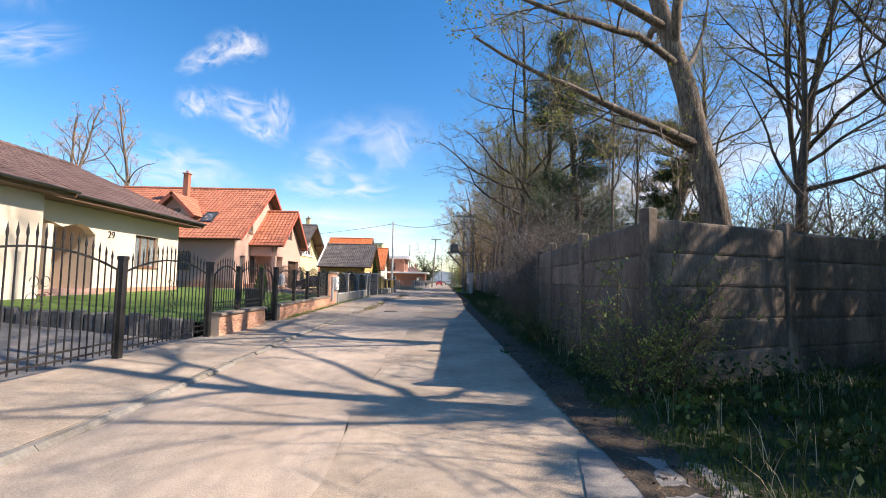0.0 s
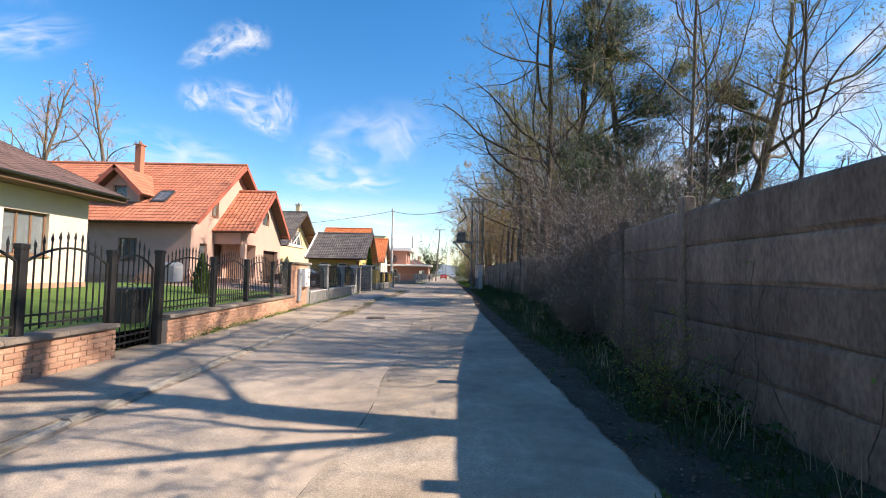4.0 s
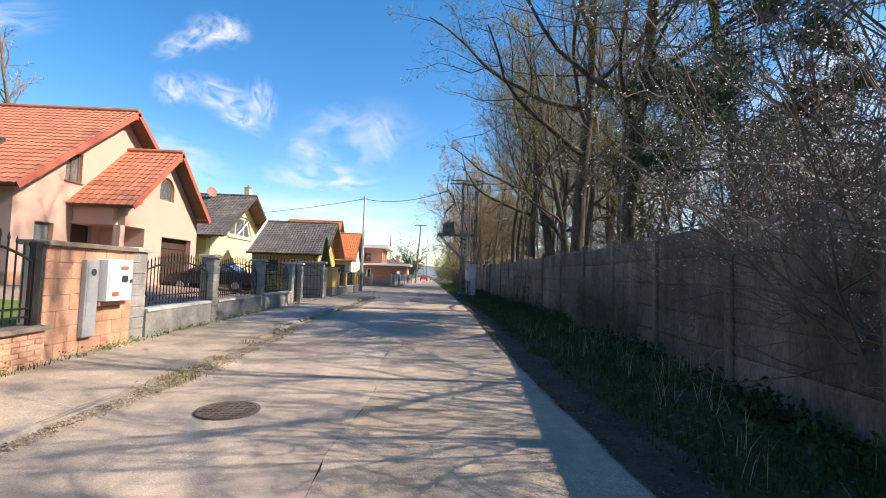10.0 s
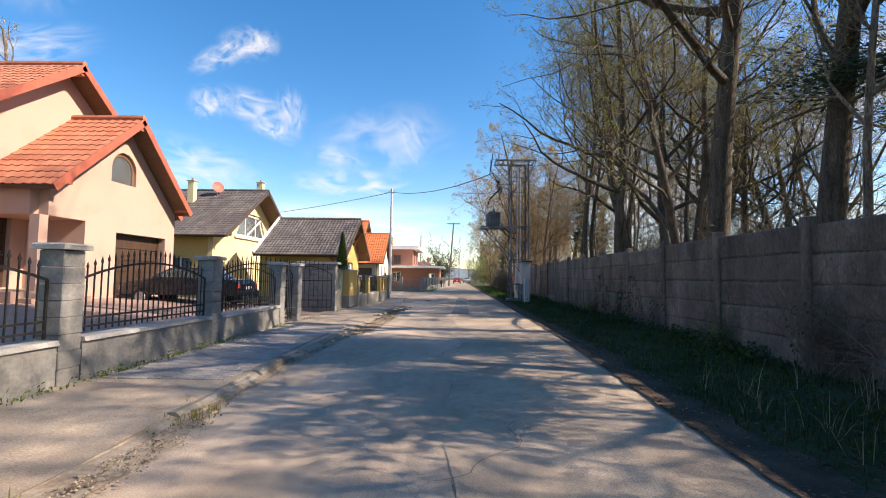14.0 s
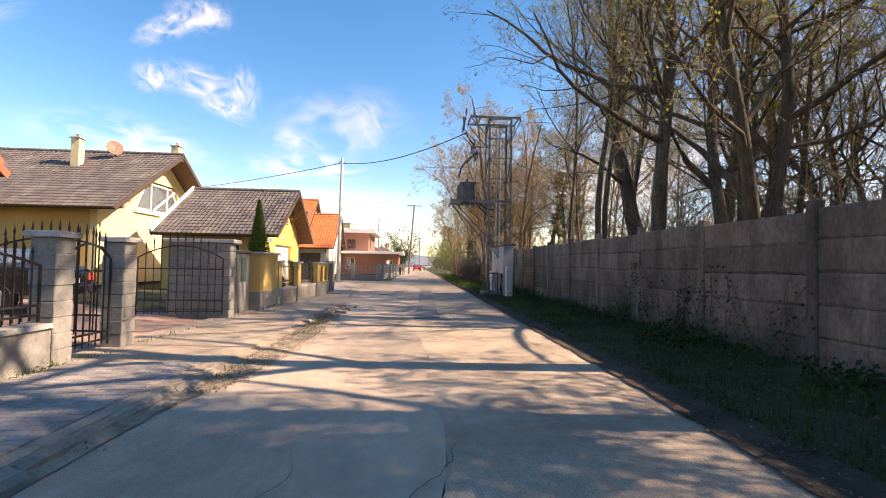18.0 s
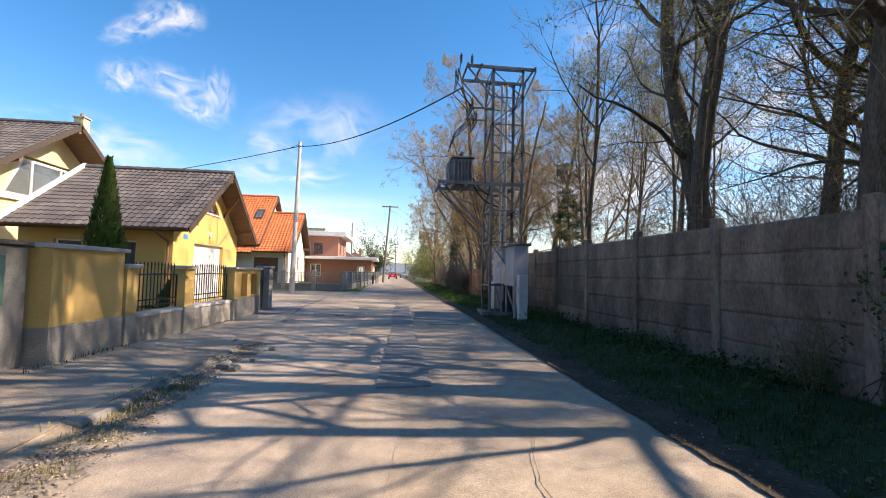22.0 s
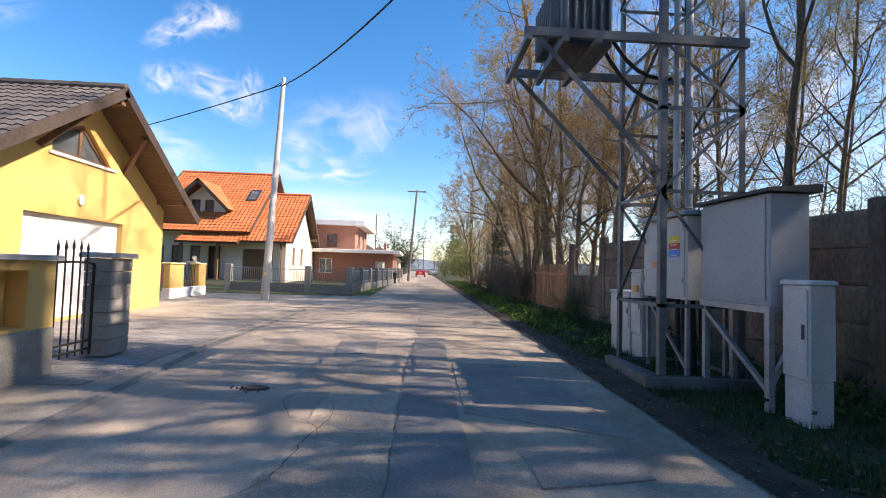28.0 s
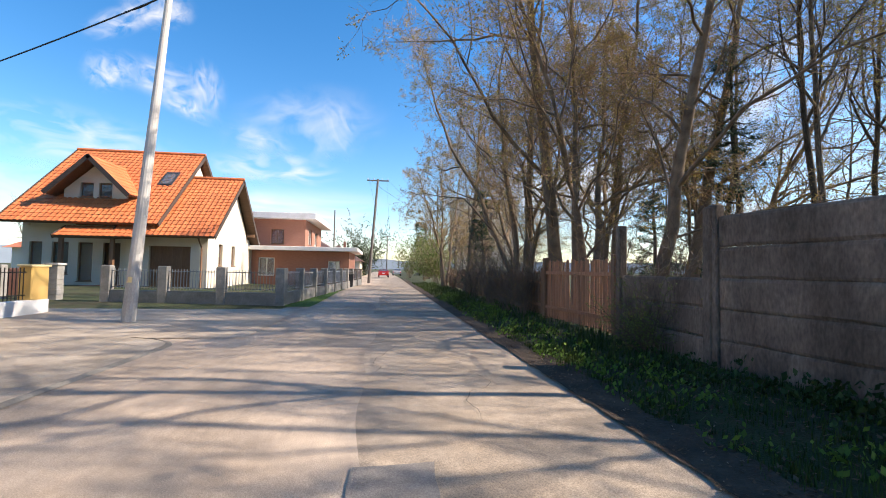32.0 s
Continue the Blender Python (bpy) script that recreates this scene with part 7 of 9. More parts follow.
def face_bricks(wall, y0, y1, z0, rows, dx=0.138, length=0.25, height=0.076):
    """Facing bricks on the road side of a low wall."""
    rnd = random.Random(int(y0 * 10))
    o = Vector(wall.location)
    for r in range(rows):
        y = y0 + 0.006
        first = True
        while y < y1 - 0.05:
            ln = length if not (first and r % 2) else length / 2
            ln = min(ln, y1 - y)
            p = Vector((fence_x(y + ln / 2) + dx, y, z0 + r * height)) - o
            share("brick", rnd.choice(BRICKS), wall, p, (0, 0, math.atan2(-(fence_x(y + ln) - fence_x(y)), ln)), (1, ln / length, 1))
            y += ln
            first = False


def block_pillar(x0, x1, y0, y1, h, mat="block_grey", cap="cap_grey", label="grey split-block fence pillar with flat cap", course=0.2, name="fence_pillar"):
    """A pillar of stacked blocks with a flat overhanging cap."""
    o = ((x0 + x1) / 2, (y0 + y1) / 2, 0.1)
    t = thing(name, o, label, "pillar", "fence pillars")
    n = max(1, round((h - 0.08) / course))
    c = (h - 0.08) / n
    for i in range(n):
        e = random.uniform(-0.006, 0.006)
        part("block", Build(o).cbox(x0 + e, y0 + e, 0.06 + (0.04 if i else 0) + i * c, x1 - e, y1 - e, 0.1 + i * c + c - 0.006, 0.012), mat, t)
    part("cap_stone", Build(o).cbox(x0 - 0.06, y0 - 0.06, 0.1 + h - 0.08, x1 + 0.06, y1 + 0.06, 0.1 + h, 0.02), cap, t)
    return t


# the iron gate and fence of the bungalow
GATE = "double driveway gate"
iron_post(-5.4, 4.62, 0.05, 1.82)
iron_panel("driveway_gate", "black wrought-iron driveway gate leaf with spear heads", "gate", -5.4, 4.72, -5.4, 7.72, 0.17, 1.58, 1.86, group=GATE, gap=0.14)
iron_post(-5.4, 7.84, 0.05, 1.8, 0.12)
iron_panel("driveway_gate", "black wrought-iron driveway gate leaf with spear heads", "gate", -5.4, 7.94, -5.4, 10.66, 0.17, 1.56, 1.8, group=GATE, gap=0.14)
iron_post(-5.4, 10.8, 0.05, 1.82, 0.13)
iron_panel("driveway_gate", "black wrought-iron fence panel beside the gate", "fence", -5.4, 1.4, -5.4, 4.54, 0.17, 1.6, 1.9, gap=0.14)
w1 = low_wall("brick_wall", "low pinkish brick garden wall with dark cap", 10.95, 13.8, 0.47, "brick_base", "cap_brown", bricks=True)
for ya, yb in ((10.95, 12.2), (12.32, 13.72)):
    iron_panel("iron_fence", "black wrought-iron fence panel with bowed rail and spear heads", "fence", fence_x(ya), ya, fence_x(yb), yb, 0.66, 1.55, 1.76, group="iron fence panels", scroll=False)
for y in (12.26, 13.82):
    iron_post(fence_x(y), y, 0.1, 1.76)
iron_panel("garden_gate", "black wrought-iron garden gate with spear heads", "gate", -5.42, 13.92, -5.46, 15.02, 0.15, 1.5, 1.72, scroll=True)
iron_post(fence_x(15.12), 15.12, 0.1, 1.82, 0.13)
w2 = low_wall("brick_wall", "long low pinkish brick garden wall with dark cap", 15.2, 23.4, 0.47, "brick_base", "cap_brown", bricks=True)
posts = [15.2, 17.3, 19.3, 21.45, 23.3]
for ya, yb in zip(posts, posts[1:]):
    iron_panel("iron_fence", "black wrought-iron fence panel with bowed rail and spear heads", "fence", fence_x(ya), ya + 0.06, fence_x(yb), yb - 0.06, 0.66, 1.52, 1.74, group="iron fence panels")
for y in posts[1:]:
    iron_post(fence_x(y), y, 0.62, 1.78)


# the brick panel with meter boxes
def meter_wall():
    y0, y1, x = 23.47, 25.46, -5.86
    o = (x, 24.5, 0.1)
    t = thing("meter_wall", o, "pinkish block wall panel with capped top holding meter boxes", "wall", kind="structure")
    rnd = random.Random(3)
    part("body", Build(o).box(x - 0.2, y0 + 0.01, 0.05, x + 0.11, y1 - 0.01, 1.76), "mortar", t)
    for r in range(7):
        y = y0
        while y < y1 - 0.02:
            ln = min(0.5 if (r % 2 or y > y0) else 0.25, y1 - y)
            part("block", Build(o).cbox(x + 0.111, y + 0.004, 0.07 + r * 0.243, x + 0.15, y + ln - 0.004, 0.07 + r * 0.243 + 0.236, 0.01), "brick_base", t)
            y += ln
    part("cap_stone", Build(o).cbox(x - 0.26, y0 - 0.03, 1.765, x + 0.22, y1 + 0.04, 1.84, 0.015), "cap_brown", t)
    part("ledge", Build(o).cbox(x + 0.152, 24.46, 0.82, x + 0.26, 25.15, 0.88, 0.01), "brick_base", t)
    b = thing("gas_box", (x + 0.15, 24.3, 0.4), "tall narrow grey metal gas meter box on the wall", "meter box")
    ob = (x + 0.15, 24.3, 0.4)
    part("body", Build(ob).cbox(x + 0.152, 24.16, 0.35, x + 0.24, 24.44, 1.58, 0.01), "cabinet_grey", b)
    part("door", Build(ob).cbox(x + 0.241, 24.18, 0.62, x + 0.252, 24.42, 1.55, 0.004), "cabinet_grey", b)
    part("vent", Build(ob).prism([(24.3 + 0.06 * math.cos(a * 0.524), 1.38 + 0.06 * math.sin(a * 0.524)) for a in range(12)], lambda u, v, d: (x + 0.256 - d, u, v), 0, 0.003), "plastic_dark", b)
    oc = (x + 0.15, 24.8, 0.9)
    c = thing("electric_meter_box", oc, "white electricity meter box with window and stickers", "meter box")
    part("body", Build(oc).cbox(x + 0.152, 24.48, 0.9, x + 0.36, 25.12, 1.6, 0.012), "white_paint", c)
    part("door", Build(oc).cbox(x + 0.361, 24.5, 0.93, x + 0.374, 24.65, 1.57, 0.006), "white_paint", c)
    part("meter_window", Build(oc).box(x + 0.375, 24.83, 1.22, x + 0.379, 24.97, 1.33), "plastic_dark", c)
    part("warning_label", Build(oc).box(x + 0.375, 24.78, 1.44, x + 0.378, 24.98, 1.49), "trim_red", c)
    part("warning_label", Build(oc).box(x + 0.375, 24.58, 0.98, x + 0.378, 24.75, 1.05), "trim_red", c)
    part("lock", Build(oc).box(x + 0.375, 25.04, 1.2, x + 0.388, 25.08, 1.26), "plastic_dark", c)


meter_wall()

# the block-and-iron fence of the pink house
XB = -5.92
block_pillar(XB - 0.2, XB + 0.16, 25.5, 25.98, 1.76)
PILLARS = [(28.91, 29.25), (32.42, 32.76), (35.96, 36.3), (37.36, 37.7)]
for ya, yb in PILLARS:
    block_pillar(fence_x(ya) - 0.2, fence_x(ya) + 0.14, ya, yb, 1.76)
for (ya, yb, e, m) in ((26.0, 28.89, 1.35, 1.62), (29.27, 32.4, 1.35, 1.66), (32.78, 35.94, 1.35, 1.64)):
    low_wall("block_wall", "low light grey rendered block wall with pale cap", ya, yb, 0.5, "block_grey", "cap_grey", w=0.26, cap_over=0.04)
    iron_panel("iron_fence", "black wrought-iron fence panel with spear heads between grey pillars", "fence", fence_x(ya), ya + 0.05, fence_x(yb), yb - 0.05, 0.68, e + 0.05, m, group="iron fence panels", scroll=False)
iron_panel("garden_gate", "narrow black iron garden gate between grey pillars", "gate", -5.9, 36.34, -5.9, 37.32, 0.16, 1.5, 1.72, scroll=True)
# return wall with the open driveway leaf
ow = (-6.6, 41.6, 0.1)
rw = thing("return_wall", ow, "grey block gate wall with broad pale cap", "wall", kind="structure")
rnd = random.Random(8)
for r in range(9):
    x = -7.1
    while x < -5.62:
        ln = min(0.5 if (r % 2 or x > -7.1) else 0.25, -5.6 - x)
        part("block", Build(ow).cbox(x + 0.004, 41.35, (0.04 if r == 0 else 0.1) + r * 0.205 + 0.003 * (r > 0), x + ln - 0.004, 41.72 + rnd.uniform(-0.004, 0.004), 0.1 + r * 0.205 + 0.2, 0.01), "block_grey", rw)
        x += ln
part("cap_stone", Build(ow).cbox(-7.2, 41.25, 1.95, -5.5, 41.82, 2.04, 0.02), "cap_grey", rw)
iron_panel("driveway_gate", "black iron driveway gate leaf standing open", "gate", -5.72, 41.22, -7.6, 41.0, 0.18, 1.55, 1.85, gap=0.16, scroll=False, rails=(0.08, 0.35, 1.1))
iron_panel("driveway_gate", "black iron driveway gate leaf standing open", "gate", -6.0, 37.8, -8.6, 38.1, 0.18, 1.55, 1.85, gap=0.16, scroll=False, rails=(0.08, 0.35, 1.1))


# letterbox wall and the yellow wall
M["letterbox_green"] = material("letterbox_green", ((0.1, 0.19, 0.15), (0.14, 0.25, 0.2)), rough=0.5, bump=0.05)


def letterbox_wall():
    o = (-6.0, 42.8, 0.1)
    t = thing("letterbox_wall", o, "grey rendered wall piece with greenish letterbox panel", "wall", kind="structure")
    part("body", Build(o).cbox(-6.15, 42.35, 0.05, -5.8, 43.36, 1.74, 0.02), "plinth_grey", t)
    part("cap_stone", Build(o).cbox(-6.2, 41.83, 1.745, -5.74, 43.38, 1.8, 0.012), "cap_brown", t)
    part("letterbox", Build(o).cbox(-5.799, 42.6, 0.95, -5.77, 42.95, 1.6, 0.006), "letterbox_green", t, "greenish metal letterbox")
    part("door_leaf", Build(o).cbox(-6.02, 41.84, 0.12, -5.96, 42.33, 1.6, 0.006), "iron", t)


letterbox_wall()


def yellow_wall(y0, y1, h, niches=(), name="yellow_wall"):
    xa = fence_x((y0 + y1) / 2)
    o = (xa, (y0 + y1) / 2, 0.08)
    t = thing(name, o, "yellow rendered garden wall with grey plinth and pale cap", "wall", kind="structure")
    zp = 0.62
    part("plinth", Build(o).cbox(xa - 0.19, y0, 0.02, xa + 0.17, y1, zp - 0.003, 0.012), "plinth_grey", t)
    holes = [rect(a, zp - 0.0 if False else 0.66, c, h - 0.12) for a, c in niches]
    b = Build(o).holed(rect(y0 + 0.01, zp, y1 - 0.01, h), holes, to_street(xa + 0.15), 0, 0.32)
    part("body", b, "plaster_yellow", t)
    for a, c in niches:
        part("niche_back", Build(o).box(xa - 0.12, a + 0.002, 0.662, xa - 0.1, c - 0.002, h - 0.122), "plaster_yellow", t)
    part("cap_stone", Build(o).cbox(xa - 0.24, y0 - 0.05, h + 0.003, xa + 0.22, y1 + 0.05, h + 0.07, 0.015), "cap_grey", t)
    return t


yellow_wall(43.42, 45.18, 1.72)
yellow_wall(45.22, 45.6, 1.46, name="yellow_pillar")
yellow_wall(47.35, 47.85, 1.46, name="yellow_pillar")
yellow_wall(50.1, 52.72, 1.46, niches=((50.75, 51.3), (51.7, 52.3)))
for ya, yb in ((45.62, 47.33), (47.87, 50.08)):
    low_wall("plinth_wall", "low grey rendered plinth wall with stains", ya, yb, 0.44, "plinth_grey", "cap_grey", w=0.26, cap_over=0.03)
    iron_panel("iron_fence", "black straight iron fence panel on a low plinth", "fence", fence_x(ya), ya + 0.03, fence_x(yb), yb - 0.03, 0.62, 1.32, 1.34, group="iron fence panels", scroll=False, over=0.16)
iron_panel("garden_gate", "narrow black iron garden gate with bars", "gate", -5.4, 52.78, -5.4, 53.62, 0.1, 1.42, 1.45, scroll=False, over=0.14)
block_pillar(-5.6, -5.2, 53.7, 54.2, 1.5, mat="plinth_grey", label="grey rendered gate pillar with cap")


# the far fences by the side street
def small_fence(pts, h_pillar, label):
    t = None
    for (x0, y0), (x1, y1) in zip(pts, pts[1:]):
        o = (x0, y0, 0.05)
        t = thing("fence", o, label, "fence", "side street fences")
        L = math.hypot(x1 - x0, y1 - y0)
        n = max(1, round(L / 2.6))
        d = Vector((x1 - x0, y1 - y0, 0)) / L
        s = Vector((-d.y, d.x, 0)) * 0.11
        A, C = Vector((x0, y0, 0)), Vector((x1, y1, 0))
        F = [(3, 2, 1, 0), (4, 5, 6, 7), (0, 1, 5, 4), (1, 2, 6, 5), (2, 3, 7, 6), (3, 0, 4, 7)]
        base = [A - s, C - s, C + s, A + s]
        part("base", Build(o).add([p + Vector((0, 0, -0.05)) for p in base] + [p + Vector((0, 0, 0.5)) for p in base], F), "block_grey", t)
        for i in range(n + 1):
            p = A + d * (L * i / n)
            part("pillar", Build(o).cbox(p.x - 0.17, p.y - 0.17, 0.0, p.x + 0.17, p.y + 0.17, h_pillar, 0.02), "block_grey", t)
        for i in range(n):
            p, q = A + d * (L * i / n + 0.19), A + d * (L * (i + 1) / n - 0.19)
            b = Build(o)
            m = int((q - p).length / 0.12)
            for z in (0.62, h_pillar - 0.2):
                b.beam(p + Vector((0, 0, z)), q + Vector((0, 0, z)), 0.03, 0.03)
            for j in range(m + 1):
                r = p.lerp(q, j / m)
                b.box(r.x - 0.01, r.y - 0.01, 0.56, r.x + 0.01, r.y + 0.01, h_pillar - 0.12)
            part("infill", b, "galvanised", t)


small_fence([(-11.0, 72.4), (-4.2, 71.0)], 1.45, "grey block fence with wire infill panels")
small_fence([(-4.2, 71.3), (-2.4, 95.0)], 1.45, "grey block fence with wire infill panels")
small_fence([(-19.5, 73.6), (-15.2, 73.0)], 1.4, "grey block fence with wire infill panels")
block_pillar(-13.3, -12.9, 72.6, 73.0, 1.4)
def corner_fence():
    """The yellow garden wall with an iron panel where the side street begins."""
    x, o = -10.5, (-10.5, 66.7, 0.0)
    t = thing("garden_wall", o, "yellow garden wall with white plinth and iron panel", "wall")
    part("plinth", Build(o).cbox(x - 0.15, 65.2, 0.0, x + 0.15, 68.3, 0.42, 0.02), "white_paint", t)
    part("pier", Build(o).cbox(x - 0.13, 65.22, 0.423, x + 0.13, 66.3, 1.38, 0.02), "plaster_yellow", t)
    part("pier", Build(o).cbox(x - 0.2, 67.55, 0.423, x + 0.15, 68.25, 1.38, 0.02), "plaster_yellow", t)
    for a, c in ((65.18, 66.34), (67.5, 68.3)):
        part("cap", Build(o).cbox(x - 0.22, a, 1.383, x + 0.18, c, 1.44, 0.015), "plaster_pale_yellow", t)
    b = Build(o)
    for i in range(9):
        b.box(x - 0.01, 66.38 + i * 0.135, 0.43, x + 0.01, 66.4 + i * 0.135, 1.35)
    b.box(x - 0.014, 66.305, 0.55, x + 0.014, 67.545, 0.58).box(x - 0.014, 66.305, 1.2, x + 0.014, 67.545, 1.23)
    part("iron_panel", b, "iron", t)
    screen = thing("board_screen", (-15.6, 74.4, 0), "red-brown board screen beside the entrance", "screen")
    part("board", Build((-15.6, 74.4, 0)).cbox(-16.1, 74.35, 0.05, -15.0, 74.45, 1.25, 0.02), "brick_red", screen)


corner_fence()


# ---- the transformer tower and its cabinets ----
def transformer_tower():
    o = (3.6, 53.95, 0.1)
    t = thing("transformer_tower", (3.22, 53.22, 0.1), "grey galvanised steel lattice tower carrying a transformer", "tower")
    xs, ys, top = (3.02, 4.2), (53.3, 54.62), 9.0

    def leg(x, y):
        b = Build(o)
        sx, sy = (1 if x == xs[0] else -1), (1 if y == ys[0] else -1)
        b.box(x, y - 0.006 * sy, 0.05, x + 0.085 * sx, y + 0.006 * sy, top).box(x - 0.006 * sx, y, 0.05, x + 0.006 * sx, y + 0.085 * sy, top)
        part("leg", b, "steel_grey", t)
    for x in xs:
        for y in ys:
            leg(x, y)
    levels = [0.15, 1.1, 2.65, 3.8, 4.75, 5.9, 6.95, 7.95, 8.95]
    for i, z in enumerate(levels):
        for y in ys:
            part("strut", Build(o).beam((xs[0], y, z), (xs[1], y, z), 0.012, 0.05), "steel_grey", t)
        for x in xs:
            part("strut", Build(o).beam((x, ys[0], z), (x, ys[1], z), 0.012, 0.05), "steel_grey", t)
    for i, (za, zb) in enumerate(zip(levels, levels[1:])):
        if i == 0:
            continue
        fl = i % 2
        for y in ys:
            part("brace", Build(o).beam((xs[fl], y, za), (xs[1 - fl], y, zb), 0.012, 0.045), "steel_grey", t)
        for x in xs:
            part("brace", Build(o).beam((x, ys[fl], za), (x, ys[1 - fl], zb), 0.045, 0.012), "steel_grey", t)
    # foot frame
    part("foot_frame", Build(o).beam((2.85, 53.2, 0.1), (2.95, 54.75, 0.1), 0.14, 0.14).beam((2.85, 53.2, 0.1), (4.5, 53.1, 0.1), 0.14, 0.14), "steel_grey", t)
    # platform
    for y in (53.3, 54.62):
        part("platform_beam", Build(o).beam((1.1, y, 4.75), (4.25, y, 4.75), 0.07, 0.12), "steel_grey", t)
        part("platform_brace", Build(o).beam((1.3, y, 4.68), (3.0, y, 2.9), 0.012, 0.07), "steel_grey", t)
    for x in (1.15, 1.65, 2.1):
        part("platform_beam", Build(o).beam((x, 53.2, 4.64), (x, 54.72, 4.64), 0.08, 0.08), "steel_grey", t)
    # top crossarm
    for y in (53.3, 54.62):
        part("crossarm", Build(o).beam((2.05, y, 9.05), (4.65, y, 9.05), 0.08, 0.1), "steel_grey", t)
        part("crossarm_brace", Build(o).beam((2.1, y, 9.0), (3.02, y, 7.95), 0.05, 0.05), "steel_grey", t)
        part("crossarm_brace", Build(o).beam((4.65, y, 9.0), (4.2, y, 7.95), 0.05, 0.05), "steel_grey", t)
    for x in (2.1, 2.6, 4.6):
        part("crossarm", Build(o).beam((x, 53.2, 9.1), (x, 54.7, 9.1), 0.06, 0.06), "steel_grey", t)
    # pipes in the middle
    for x, y in ((3.5, 53.75), (3.68, 53.75)):
        part("cable_pipe", Build(o).rod((x, y, 2.5), (x, y, 8.6), 0.05, 0.05, 10), "galvanised", t)
    # insulators and switch gear
    for k, (x, y, z) in enumerate([(1.85, 53.3, 9.15), (2.25, 53.3, 9.15), (1.85, 54.6, 9.15), (2.3, 53.35, 7.55), (2.3, 53.9, 7.55), (2.3, 54.5, 7.55), (2.45, 53.35, 7.05), (2.45, 53.9, 7.05), (2.45, 54.5, 7.05)]):
        b = Build(o)
        for i in range(5):
            b.rod((x, y, z + i * 0.06), (x, y, z + i * 0.06 + 0.035), 0.055, 0.03, 8)
        b.rod((x, y, z - 0.02), (x, y, z + 0.34), 0.018, 0.018, 6)
        part("insulator", b, "plastic_dark", t)
    part("switch_frame", Build(o).beam((2.2, 53.3, 7.5), (3.1, 53.3, 7.5), 0.05, 0.05).beam((2.2, 54.6, 7.5), (3.1, 54.6, 7.5), 0.05, 0.05).beam((2.3, 53.3, 7.5), (2.3, 54.6, 7.5), 0.05, 0.05).beam((2.45, 53.3, 7.0), (2.45, 54.6, 7.0), 0.05, 0.05), "steel_grey", t)
    for y in (53.4, 53.9, 54.5):
        pts = [(1.85, y, 9.2), (1.75, y, 8.4), (2.25, y, 7.9), (2.4, y, 7.3), (1.7, y, 6.6), (1.6, y, 6.15)]
        part("jumper_cable", Build(o).tube(pts, 0.018, 5), "cable", t)
    for k in range(2):
        pts = [Vector((2.0, 53.7 + 0.3 * k, 5.9)).lerp(Vector((3.4, 53.75, 4.4 - 0.4 * k)), s / 8) - Vector((0, 0, 0.5 * math.sin(s / 8 * math.pi))) for s in range(9)]
        part("hanging_cable", Build(o).tube(pts, 0.03, 6), "cable", t)
    # transformer
    ot = (1.55, 53.95, 4.9)
    tr = thing("transformer", (1.62, 53.2, 4.72), "grey finned transformer on the tower platform", "transformer")
    part("tank", Build(ot).cbox(1.2, 53.5, 4.89, 1.95, 54.4, 5.85, 0.03), "steel_grey", tr)
    for i in range(8):
        y = 53.54 + i * 0.115
        part("fin", Build(ot).cbox(1.06, y, 5.0, 1.199, y + 0.03, 5.75, 0.006), "steel_grey", tr)
    for i in range(6):
        x = 1.24 + i * 0.12
        part("fin", Build(ot).cbox(x, 53.36, 5.0, x + 0.03, 53.499, 5.75, 0.006), "steel_grey", tr)
    part("lid", Build(ot).cbox(1.15, 53.42, 5.853, 2.0, 54.46, 5.91, 0.015), "steel_grey", tr)
    for y in (53.6, 53.9, 54.2):
        b = Build(ot)
        for i in range(4):
            b.rod((1.55, y, 5.91 + i * 0.06), (1.55, y, 5.95 + i * 0.06), 0.06, 0.035, 8)
        part("bushing", b, "plastic_dark", tr)
    return t


transformer_tower()


def sign_bars(box_ob, o, x, y0, z0, w, h, mat, name="warning_sign"):
    return part(name, Build(o).box(x - 0.006, y0, z0, x - 0.002, y0 + w, z0 + h), mat, box_ob)


